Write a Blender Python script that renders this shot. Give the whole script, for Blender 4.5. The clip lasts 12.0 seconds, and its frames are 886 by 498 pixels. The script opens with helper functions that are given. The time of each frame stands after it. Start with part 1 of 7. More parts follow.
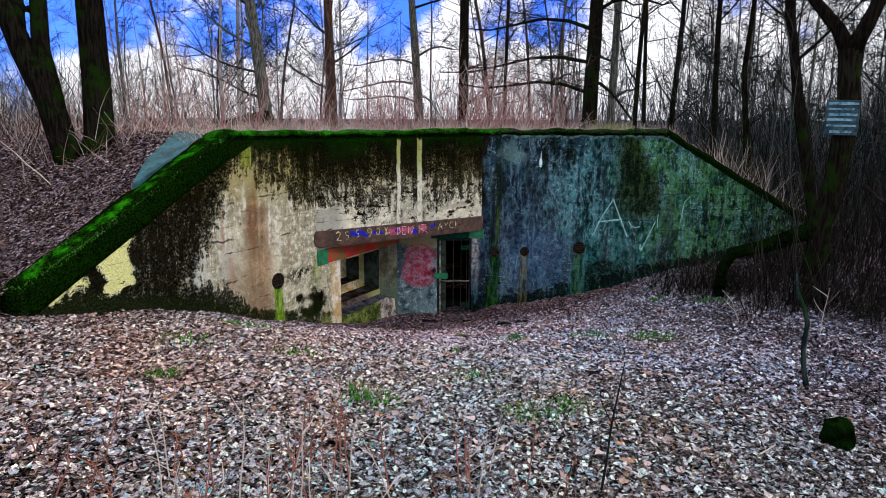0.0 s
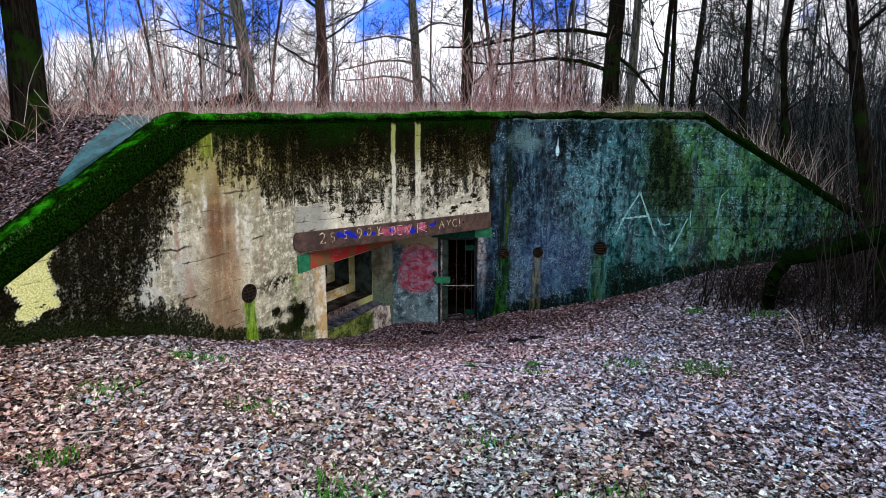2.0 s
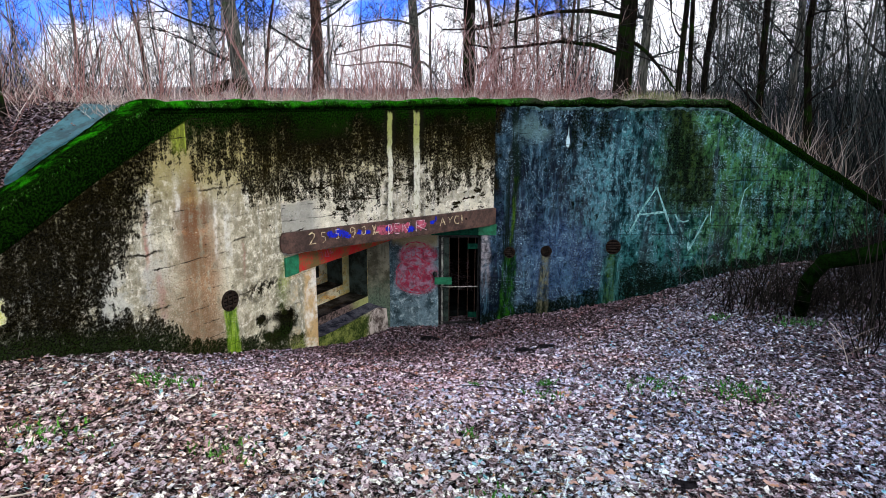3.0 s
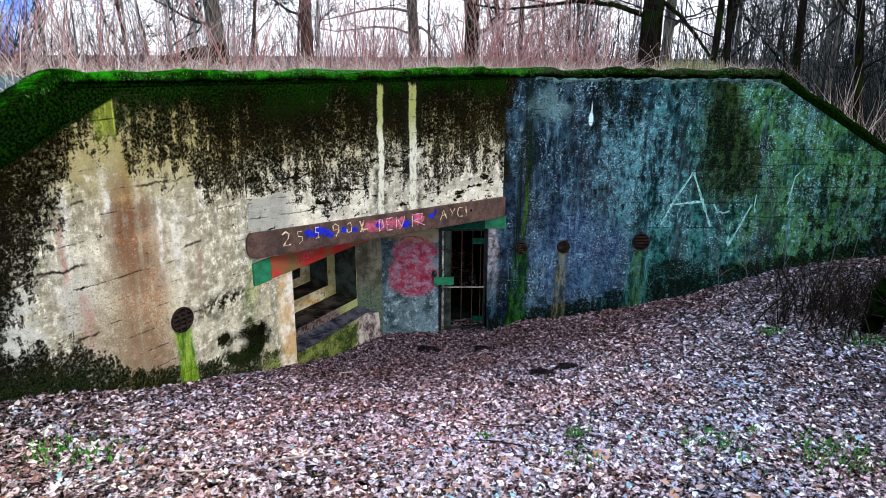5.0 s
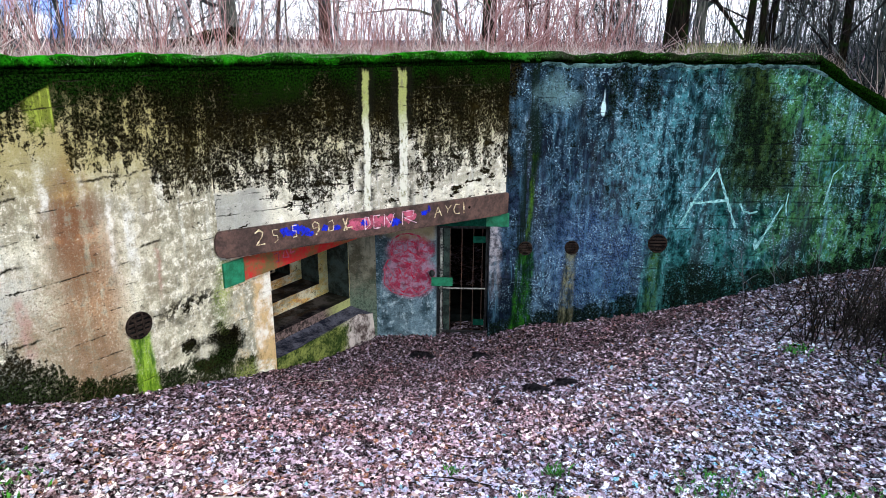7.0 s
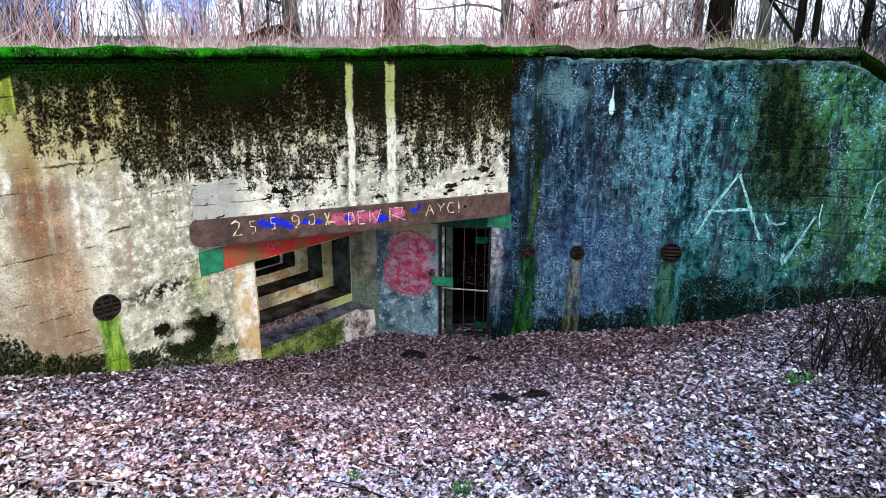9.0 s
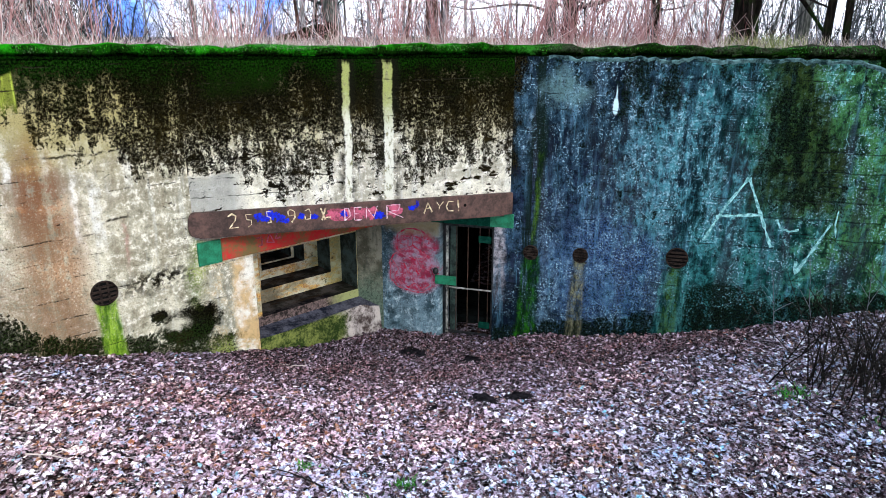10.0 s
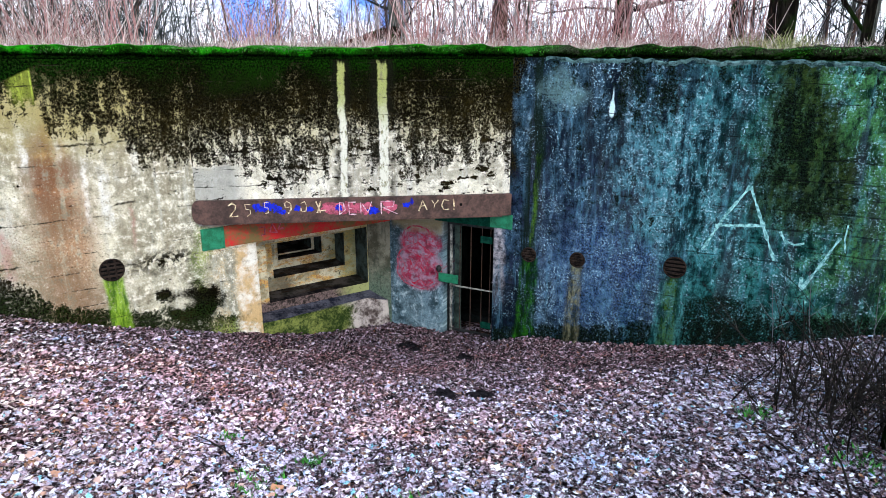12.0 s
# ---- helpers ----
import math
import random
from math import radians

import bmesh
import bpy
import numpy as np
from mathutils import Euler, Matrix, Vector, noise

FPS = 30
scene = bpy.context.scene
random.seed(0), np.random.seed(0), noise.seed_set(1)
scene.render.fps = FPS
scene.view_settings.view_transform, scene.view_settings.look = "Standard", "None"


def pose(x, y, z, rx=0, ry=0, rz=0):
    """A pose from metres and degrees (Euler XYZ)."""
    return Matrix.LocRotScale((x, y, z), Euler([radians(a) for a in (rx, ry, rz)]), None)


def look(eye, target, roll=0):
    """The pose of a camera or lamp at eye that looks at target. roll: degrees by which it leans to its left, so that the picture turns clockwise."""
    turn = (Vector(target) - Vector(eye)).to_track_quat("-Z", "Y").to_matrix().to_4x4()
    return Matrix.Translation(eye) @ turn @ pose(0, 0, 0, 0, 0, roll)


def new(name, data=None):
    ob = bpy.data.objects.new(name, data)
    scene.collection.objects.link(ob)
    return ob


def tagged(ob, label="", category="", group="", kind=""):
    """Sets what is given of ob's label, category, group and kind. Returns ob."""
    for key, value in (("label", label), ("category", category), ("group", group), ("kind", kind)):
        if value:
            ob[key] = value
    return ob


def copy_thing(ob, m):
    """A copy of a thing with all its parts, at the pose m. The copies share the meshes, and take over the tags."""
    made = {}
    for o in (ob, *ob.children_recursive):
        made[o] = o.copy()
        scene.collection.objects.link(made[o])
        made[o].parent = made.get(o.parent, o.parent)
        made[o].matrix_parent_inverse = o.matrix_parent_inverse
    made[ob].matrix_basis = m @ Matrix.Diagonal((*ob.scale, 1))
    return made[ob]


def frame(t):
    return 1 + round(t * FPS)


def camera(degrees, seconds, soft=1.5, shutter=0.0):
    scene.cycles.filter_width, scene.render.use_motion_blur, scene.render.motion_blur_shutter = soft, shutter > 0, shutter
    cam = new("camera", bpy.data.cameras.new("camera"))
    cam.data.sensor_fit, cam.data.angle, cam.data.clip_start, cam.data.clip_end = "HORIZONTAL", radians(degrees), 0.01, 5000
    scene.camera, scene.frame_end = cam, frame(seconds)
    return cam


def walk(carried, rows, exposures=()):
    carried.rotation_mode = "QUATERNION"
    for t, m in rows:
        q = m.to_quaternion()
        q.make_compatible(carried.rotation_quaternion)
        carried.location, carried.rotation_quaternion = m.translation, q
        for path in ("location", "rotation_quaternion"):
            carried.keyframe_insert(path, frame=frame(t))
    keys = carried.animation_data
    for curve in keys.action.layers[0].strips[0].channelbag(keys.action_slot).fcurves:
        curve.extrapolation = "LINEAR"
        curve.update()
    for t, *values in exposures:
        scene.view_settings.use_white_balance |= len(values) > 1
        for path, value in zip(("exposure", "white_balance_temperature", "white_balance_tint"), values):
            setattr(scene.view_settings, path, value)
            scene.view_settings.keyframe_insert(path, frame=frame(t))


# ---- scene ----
cam = camera(67.7, 12.0, soft=0.8)
METRES, EYE, TILT, LEAN, TURN = 9.2, 4.3, 0.0, 0.0, 29.3
ROWS = [
    (0.0, 0.0, 0.0, 0.0, 0.05, -11.23, -0.24),
    (0.5, -0.001, 0.0507, -0.001, 0.05, -11.45, -0.25),
    (1.0, -0.0019, 0.1012, -0.002, 0.04, -11.76, -0.25),
    (1.5, -0.0027, 0.1514, -0.0028, 0.05, -12.21, -0.27),
    (2.0, -0.0042, 0.202, -0.0039, 0.05, -12.65, -0.27),
    (2.5, -0.0059, 0.2533, -0.0043, 0.02, -13.15, -0.29),
    (3.0, -0.0076, 0.3048, -0.0046, -0.01, -13.75, -0.32),
    (5.0, -0.0109, 0.4892, -0.0064, -0.11, -16.32, -0.35),
    (5.5, -0.0049, 0.5179, -0.0062, 0.19, -16.79, -0.35),
    (6.0, 0.007, 0.5398, -0.0061, 0.87, -17.17, -0.35),
    (6.5, 0.0254, 0.5569, -0.0062, 1.87, -17.46, -0.36),
    (7.0, 0.0507, 0.5698, -0.0072, 3.29, -17.63, -0.36),
    (9.0, 0.1996, 0.6133, -0.011, 12.35, -17.9, -0.28),
    (9.5, 0.2419, 0.6241, -0.0124, 15.12, -17.9, -0.26),
    (10.0, 0.2849, 0.6354, -0.014, 17.88, -17.85, -0.22),
    (10.5, 0.3268, 0.6465, -0.0153, 20.6, -17.78, -0.2),
    (11.0, 0.367, 0.6576, -0.0166, 23.05, -17.68, -0.17),
    (11.5, 0.4043, 0.6689, -0.0178, 25.38, -17.55, -0.14),
    (12.0, 0.4379, 0.6799, -0.0188, 27.45, -17.44, -0.11),
]
walk(cam, [(t, pose(0, 0, EYE, TILT, LEAN, TURN) @ pose(METRES * x, METRES * y, METRES * z, 90 + pitch, roll, yaw)) for t, x, y, z, yaw, pitch, roll in ROWS],
     [(0.0, -0.05, 6500, 9), (3.0, 0.18, 6400, 9), (6.0, 0.66, 6150, 8), (12.0, 0.84, 6000, 8)])

# ---- world and light ----
world = bpy.data.worlds.new("world")
scene.world = world
world.use_nodes = True
wt = world.node_tree
wt.nodes.clear()


def wnode(kind, **settings):
    n = wt.nodes.new(kind)
    for key, value in settings.items():
        if key == "sky_type":
            n.sky_type = value
        elif key == "operation":
            n.operation = value
    return n


sky = wnode("ShaderNodeTexSky", sky_type="NISHITA")
sky.sun_disc = False
sky.sun_elevation, sky.sun_rotation = radians(24), radians(100)
sky.air_density, sky.ozone_density = 1.6, 4.0
sky_dim = wt.nodes.new("ShaderNodeMix")
sky_dim.data_type, sky_dim.blend_type = "RGBA", "MULTIPLY"
sky_dim.inputs[0].default_value = 1.0
wt.links.new(sky.outputs[0], sky_dim.inputs[6])
sky_dim.inputs[7].default_value = (0.034, 0.080, 0.40, 1)
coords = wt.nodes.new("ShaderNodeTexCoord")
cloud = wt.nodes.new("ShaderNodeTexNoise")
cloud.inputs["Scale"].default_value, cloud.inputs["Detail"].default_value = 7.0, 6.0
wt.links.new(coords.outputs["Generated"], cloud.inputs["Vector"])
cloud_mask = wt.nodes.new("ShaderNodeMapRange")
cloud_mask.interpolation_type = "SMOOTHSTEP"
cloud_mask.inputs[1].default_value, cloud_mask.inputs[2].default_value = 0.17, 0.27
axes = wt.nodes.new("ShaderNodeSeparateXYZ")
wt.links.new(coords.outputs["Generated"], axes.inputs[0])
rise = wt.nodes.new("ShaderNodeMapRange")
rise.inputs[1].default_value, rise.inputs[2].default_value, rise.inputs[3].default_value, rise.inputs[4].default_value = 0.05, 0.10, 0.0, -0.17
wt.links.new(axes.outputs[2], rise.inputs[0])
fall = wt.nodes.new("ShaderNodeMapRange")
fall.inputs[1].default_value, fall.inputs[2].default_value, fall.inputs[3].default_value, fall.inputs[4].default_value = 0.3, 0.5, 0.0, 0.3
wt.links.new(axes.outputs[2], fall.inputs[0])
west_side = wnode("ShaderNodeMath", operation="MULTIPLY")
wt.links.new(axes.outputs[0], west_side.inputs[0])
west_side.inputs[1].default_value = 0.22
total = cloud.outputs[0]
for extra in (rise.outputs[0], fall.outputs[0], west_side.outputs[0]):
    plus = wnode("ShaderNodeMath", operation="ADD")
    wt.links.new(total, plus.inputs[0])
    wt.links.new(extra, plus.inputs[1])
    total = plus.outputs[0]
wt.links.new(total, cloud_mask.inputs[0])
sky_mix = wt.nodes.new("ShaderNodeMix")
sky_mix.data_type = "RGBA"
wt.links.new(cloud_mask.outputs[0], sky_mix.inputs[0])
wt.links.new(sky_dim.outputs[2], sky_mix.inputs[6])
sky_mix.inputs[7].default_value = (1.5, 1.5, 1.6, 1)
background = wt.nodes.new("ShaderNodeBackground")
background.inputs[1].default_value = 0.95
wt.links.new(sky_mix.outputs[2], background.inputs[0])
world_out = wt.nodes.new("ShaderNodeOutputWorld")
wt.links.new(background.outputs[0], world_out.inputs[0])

sun = new("sun", bpy.data.lights.new("sun", "SUN"))
sun.data.energy, sun.data.angle, sun.data.color = 1.2, radians(12), (1.0, 0.96, 0.88)
sun.matrix_world = look((14, 2.5, 8.5), (0, 0, 0))


# ---- material tools ----
class Nodes:
    """Short ways to write a node tree."""

    def __init__(self, name):
        self.material = bpy.data.materials.new(name)
        self.material.use_nodes = True
        self.tree = self.material.node_tree
        self.shader = self.tree.nodes["Principled BSDF"]
        self.place = self.tree.nodes.new("ShaderNodeNewGeometry").outputs["Position"]
        self.shader.inputs["Specular IOR Level"].default_value = 0.0

    def link(self, value, socket):
        if isinstance(value, (int, float)):
            socket.default_value = value
        elif isinstance(value, tuple):
            socket.default_value = (*value, 1.0) if len(value) == 3 and socket.type == "RGBA" else value
        else:
            self.tree.links.new(value, socket)

    def math(self, operation, a, b=0.0):
        n = self.tree.nodes.new("ShaderNodeMath")
        n.operation = operation
        self.link(a, n.inputs[0])
        self.link(b, n.inputs[1])
        return n.outputs[0]

    def add(self, a, b):
        return self.math("ADD", a, b)

    def sub(self, a, b):
        return self.math("SUBTRACT", a, b)

    def mul(self, a, b):
        return self.math("MULTIPLY", a, b)

    def top(self, a, b):
        return self.math("MAXIMUM", a, b)

    def ramp(self, value, low, high, to0=0.0, to1=1.0):
        n = self.tree.nodes.new("ShaderNodeMapRange")
        n.interpolation_type = "SMOOTHSTEP"
        for i, v in enumerate((value, low, high, to0, to1)):
            self.link(v, n.inputs[i])
        return n.outputs[0]

    def mix(self, fac, a, b, blend="MIX"):
        n = self.tree.nodes.new("ShaderNodeMix")
        n.data_type, n.blend_type = "RGBA", blend
        self.link(fac, n.inputs[0])
        self.link(a, n.inputs[6])
        self.link(b, n.inputs[7])
        return n.outputs[2]

    def vec(self, x, y, z):
        n = self.tree.nodes.new("ShaderNodeCombineXYZ")
        for i, v in enumerate((x, y, z)):
            self.link(v, n.inputs[i])
        return n.outputs[0]

    def split(self, vector):
        n = self.tree.nodes.new("ShaderNodeSeparateXYZ")
        self.link(vector, n.inputs[0])
        return n.outputs

    def add_vector(self, vector, amount):
        """Places shaken by fine noise, so that cells get ragged rims."""
        n = self.tree.nodes.new("ShaderNodeTexNoise")
        n.inputs["Scale"].default_value = 22.0
        self.link(vector, n.inputs["Vector"])
        m = self.tree.nodes.new("ShaderNodeVectorMath")
        m.operation = "MULTIPLY_ADD"
        self.link(n.outputs["Color"], m.inputs[0])
        m.inputs[1].default_value = (amount, amount, amount)
        self.link(vector, m.inputs[2])
        return m.outputs[0]

    def noise(self, vector, scale, detail=4.0, rough=0.55):
        n = self.tree.nodes.new("ShaderNodeTexNoise")
        self.link(vector, n.inputs["Vector"])
        n.inputs["Scale"].default_value = scale
        n.inputs["Detail"].default_value = detail
        n.inputs["Roughness"].default_value = rough
        return n.outputs[0]

    def bump(self, height, strength=0.5, distance=0.02):
        n = self.tree.nodes.new("ShaderNodeBump")
        n.inputs["Strength"].default_value, n.inputs["Distance"].default_value = strength, distance
        self.link(height, n.inputs["Height"])
        self.tree.links.new(n.outputs[0], self.shader.inputs["Normal"])

    def island(self):
        n = self.tree.nodes.new("ShaderNodeNewGeometry")
        return n.outputs["Random Per Island"]

    def random(self):
        return self.tree.nodes.new("ShaderNodeObjectInfo").outputs["Random"]

    def choose(self, fac, stops, steps=False):
        n = self.tree.nodes.new("ShaderNodeValToRGB")
        self.link(fac, n.inputs[0])
        n.color_ramp.interpolation = "CONSTANT" if steps else "LINEAR"
        e = n.color_ramp.elements
        while len(e) < len(stops):
            e.new(0.5)
        for item, (at, colour) in zip(e, stops):
            item.position, item.color = at, (*colour, 1)
        return n.outputs[0]

    def spot(self, u, v, cu, cv, ru, rv, soft=0.35):
        """A round patch: 1 inside, fading at its rim."""
        du = self.mul(self.sub(u, cu), 1.0 / ru)
        dv = self.mul(self.sub(v, cv), 1.0 / rv)
        d = self.math("SQRT", self.add(self.mul(du, du), self.mul(dv, dv)))
        return self.ramp(d, 1.0 + soft, 1.0 - soft)

    def band(self, u, low, high, soft):
        return self.mul(self.ramp(u, low - soft, low + soft), self.ramp(u, high + soft, high - soft))

    def done(self, colour, rough=0.9):
        self.link(colour, self.shader.inputs["Base Color"])
        self.link(rough, self.shader.inputs["Roughness"])
        return self.material


# ---- plan of the bunker, in metres ----
WEST = -7.845                       # face of the embrasure wall
TOP = 4.03                          # top of the walls
EAST = Vector((-6.282, 12.905, 0))  # where the beam meets the door wall
ALONG = Vector((math.cos(radians(31.5)), math.sin(radians(31.5)), 0))
OUT = Vector((ALONG.y, -ALONG.x, 0))
BEAM_A = Vector((WEST, 9.235, 0))
BEAM_DIR = (EAST - BEAM_A).normalized()
BEAM_OUT = Vector((BEAM_DIR.y, -BEAM_DIR.x, 0))
BEAM_LEN = (EAST - BEAM_A).length
UP = Vector((0, 0, 1))


def on_west(u, z, out=0.0):
    return Vector((WEST + out, u, z))


def on_east(s, z, out=0.0):
    return EAST + ALONG * s + OUT * out + UP * z


def on_mid(s, z, out=0.0):
    return BEAM_A + BEAM_DIR * s + BEAM_OUT * out + UP * z


def on_beam(s, z, out=0.0):
    """The beam lies slightly aslant."""
    return on_mid(s, z + 0.10 - 0.0145 * s, out)


def ground_z(x, y):
    base = (1.643 - 0.94 * np.tanh(x / 10) - 0.15 * np.tanh((y - 6) / 10)
            - 2.213 * np.exp(-((x + 8) ** 2 + (y - 12.5) ** 2) / 36))
    pit = -0.13 * np.exp(-((x + 6.35) ** 2 + (y - 12.35) ** 2) / 0.5)
    # worn down along the walls, and leaves banked up beside the door
    pit = pit - 0.09 * np.exp(-((x + 7.8) ** 2 / 2 + (y - 7.7) ** 2 / 1.3)) - 0.11 * np.exp(-((x + 7.6) ** 2 / 1.5 + (y - 9.9) ** 2 / 2.2)) - 0.13 * np.exp(-((x + 4.1) ** 2 + (y - 14.2) ** 2) / 1.0)
    pit = pit + 0.11 * np.exp(-((x + 6.0) ** 2 + (y - 13.1) ** 2) / 0.25)
    rough = 0.025 * np.sin(1.9 * x + 0.7 * y) * np.sin(1.3 * y - 0.6 * x) + 0.012 * np.sin(5.1 * x + 1.1) * np.sin(4.3 * y)
    return base + pit + rough


def mound_z(x, y):
    """The earth heaped over the bunker: a plateau with a ramp at either wing."""
    s = (x - EAST.x) * ALONG.x + (y - EAST.y) * ALONG.y
    west = 2.22 + (y - 3.95) * 0.545
    east = 3.97 - (s - 4.25) * 0.575
    far = 3.97 - np.maximum(0, np.hypot(x + 6, y - 12) - 20) * 0.12
    bumps = 0.05 * np.sin(1.7 * x) * np.sin(1.1 * y + 0.4) + 0.03 * np.sin(3.3 * x + y)
    h = np.minimum(np.minimum(west, east), np.minimum(far, 3.97))
    return h + bumps * np.clip(np.maximum(WEST - 0.8 - x, 0) + 0.2, 0, 1)


def behind(x, y):
    o = (x - EAST.x) * OUT.x + (y - EAST.y) * OUT.y
    m = (x - BEAM_A.x) * BEAM_OUT.x + (y - BEAM_A.y) * BEAM_OUT.y
    return (x < WEST - 0.2) | (m < -0.2) | (o < -0.2)


def land_z(x, y):
    """Height of whatever earth lies uppermost behind and beside the walls."""
    low, high = ground_z(np.float64(x), np.float64(y)), mound_z(np.float64(x), np.float64(y))
    return float(max(low, high) if behind(x, y) else low)


# ---- mesh tools ----
def mesh_of(name, verts, faces, material, smooth=False):
    me = bpy.data.meshes.new(name)
    me.from_pydata([tuple(v) for v in verts], [], faces)
    me.materials.append(material)
    if smooth:
        me.polygons.foreach_set("use_smooth", np.ones(len(me.polygons), bool))
    me.update()
    return me


def link_mesh(name, me, parent=None, label=""):
    ob = new(name, me)
    ob.parent = parent
    if label:
        ob["label"] = label
    return ob


def part(name, bm, material, parent, label="", smooth=False):
    me = bpy.data.meshes.new(name)
    bmesh.ops.recalc_face_normals(bm, faces=bm.faces)
    bm.to_mesh(me)
    bm.free()
    me.materials.append(material)
    if smooth:
        me.polygons.foreach_set("use_smooth", np.ones(len(me.polygons), bool))
    return link_mesh(name, me, parent, label)


def thing(name, at, label, category, group="", kind=""):
    ob = new(name)
    ob.empty_display_size = 0.2
    ob.location = at
    return tagged(ob, label, category, group, kind)


def part_at(name, bm, material, parent, label="", smooth=False):
    """A part modelled in world places, under a thing that stands elsewhere."""
    ob = part(name, bm, material, parent, label, smooth)
    ob.matrix_parent_inverse = Matrix.Translation(parent.location).inverted() if parent.parent is None else Matrix()
    return ob


def prism(bm, outline, push):
    """A solid from a flat outline of points, pushed along a vector."""
    a = [bm.verts.new(p) for p in outline]
    b = [bm.verts.new(Vector(p) + push) for p in outline]
    bm.faces.new(a)
    bm.faces.new(b[::-1])
    for i in range(len(a)):
        j = (i + 1) % len(a)
        bm.faces.new((a[j], a[i], b[i], b[j]))
    return a + b


def box_on(bm, place, u0, u1, z0, z1, out0, out1, bevel=0.0):
    pts = [place(u, z, out0) for u, z in ((u0, z0), (u1, z0), (u1, z1), (u0, z1))]
    push = place(u0, z0, out1) - place(u0, z0, out0)
    vs = prism(bm, pts, push)
    if bevel:
        es = {e for v in vs for e in v.link_edges}
        bmesh.ops.bevel(bm, geom=list(es), offset=bevel, segments=2, affect="EDGES")


def tube(verts, faces, points, radii, sides=6, cap=True):
    """Adds a tapered tube along points to the lists."""
    base = len(verts)
    n = len(points)
    for i, p in enumerate(points):
        d = (points[min(i + 1, n - 1)] - points[max(i - 1, 0)])
        d = d.normalized() if d.length > 1e-6 else Vector((0, 0, 1))
        side = d.cross(Vector((0.31, 0.95, 0.12))).normalized()
        other = d.cross(side)
        r = radii[i]
        for k in range(sides):
            a = 2 * math.pi * k / sides
            verts.append(p + side * (r * math.cos(a)) + other * (r * math.sin(a)))
    for i in range(n - 1):
        for k in range(sides):
            k2 = (k + 1) % sides
            faces.append((base + i * sides + k, base + i * sides + k2, base + (i + 1) * sides + k2, base + (i + 1) * sides + k))
    if cap and sides > 2:
        faces.append(tuple(base + k for k in range(sides))[::-1])
        faces.append(tuple(base + (n - 1) * sides + k for k in range(sides)))


# ---- materials ----
def grime_common(g, u, z):
    """Wobbled wall coordinates, streaked and speckled noises."""
    wob = g.noise(g.vec(u, z, 0.0), 1.3, 5)
    uu = g.add(u, g.mul(g.sub(wob, 0.5), 0.5))
    streak = g.noise(g.vec(g.mul(u, 9.0), g.mul(z, 0.7), 0.0), 1.0, 6, 0.65)
    streak2 = g.noise(g.vec(g.mul(u, 2.4), g.mul(z, 0.3), 3.0), 1.0, 5, 0.65)
    patch = g.noise(g.vec(u, z, 5.0), 2.1, 7, 0.65)
    speck = g.noise(g.vec(g.mul(u, 1.15), z, 9.0), 42.0, 5, 0.72)
    grain = g.noise(g.vec(u, z, 2.0), 90.0, 3, 0.6)
    g.mottle = g.add(g.mul(g.sub(g.noise(g.vec(g.mul(u, 1.2), z, 13.0), 9.0, 9, 0.78), 0.5), 2.2), 0.5)
    warp = g.add(u, g.mul(g.sub(g.noise(g.vec(u, z, 21.0), 14.0, 3), 0.5), 0.10))
    g.lace = g.add(g.mul(g.sub(g.noise(g.vec(g.mul(warp, 1.3), z, 17.0), 9.0, 10, 0.76), 0.5), 4.4), 0.5)
    # upright patches, as rain has combed the growth
    g.blocks = g.add(g.mul(g.sub(g.noise(g.vec(g.mul(warp, 2.6), z, 41.0), 3.6, 8, 0.7), 0.5), 3.0), 0.5)
    g.brown = g.ramp(g.add(g.mul(g.noise(g.vec(u, z, 51.0), 2.4, 5, 0.6), 0.6), g.mul(g.noise(g.vec(g.mul(warp, 1.2), z, 53.0), 17.0, 7, 0.74), 0.5)), 0.50, 0.64)
    g.fleck = g.ramp(g.noise(g.vec(g.mul(warp, 1.5), z, 25.0), 26.0, 6, 0.72), 0.49, 0.60)
    streak, patch, speck, grain = [g.add(g.mul(g.sub(n, 0.5), k), 0.5) for n, k in ((streak, 1.7), (patch, 1.6), (speck, 2.1), (grain, 1.8))]
    return wob, uu, streak, streak2, patch, speck, grain


def lichen(g, cover, streak, patch, speck, soft=0.07):
    """Where growth of the given cover (0 bare, 1 closed) breaks up into runs, patches and specks."""
    field = g.add(g.mul(g.sub(speck, 0.5), 0.6), g.add(g.mul(g.sub(patch, 0.5), 0.7), g.mul(g.sub(streak, 0.5), 1.1)))
    field = g.add(field, g.add(g.mul(g.sub(g.lace, 0.5), 0.55), g.mul(g.sub(g.blocks, 0.5), 0.75)))
    closed = g.ramp(g.add(field, cover), 0.5 - soft, 0.5 + soft)
    # thin spots let the stone show through
    thin = g.mul(g.fleck, g.ramp(g.add(field, cover), 1.35, 0.6, 0.02, 0.62))
    return g.mul(closed, g.sub(1.0, thin))


def board_lines(g, u, z, step=0.21):
    """Thin uneven joints that the shuttering boards left."""
    zz = g.add(z, g.mul(g.sub(g.noise(g.vec(u, z, 1.0), 3.2, 6, 0.7), 0.5), 0.07))
    f = g.math("FRACT", g.mul(zz, 1.0 / step))
    d = g.math("ABSOLUTE", g.sub(f, 0.5))
    line = g.ramp(d, 0.045, 0.012)
    return g.mul(line, g.ramp(g.noise(g.vec(g.mul(u, 1.7), g.mul(z, 5.0), 7.0), 1.6, 6, 0.72), 0.50, 0.60))


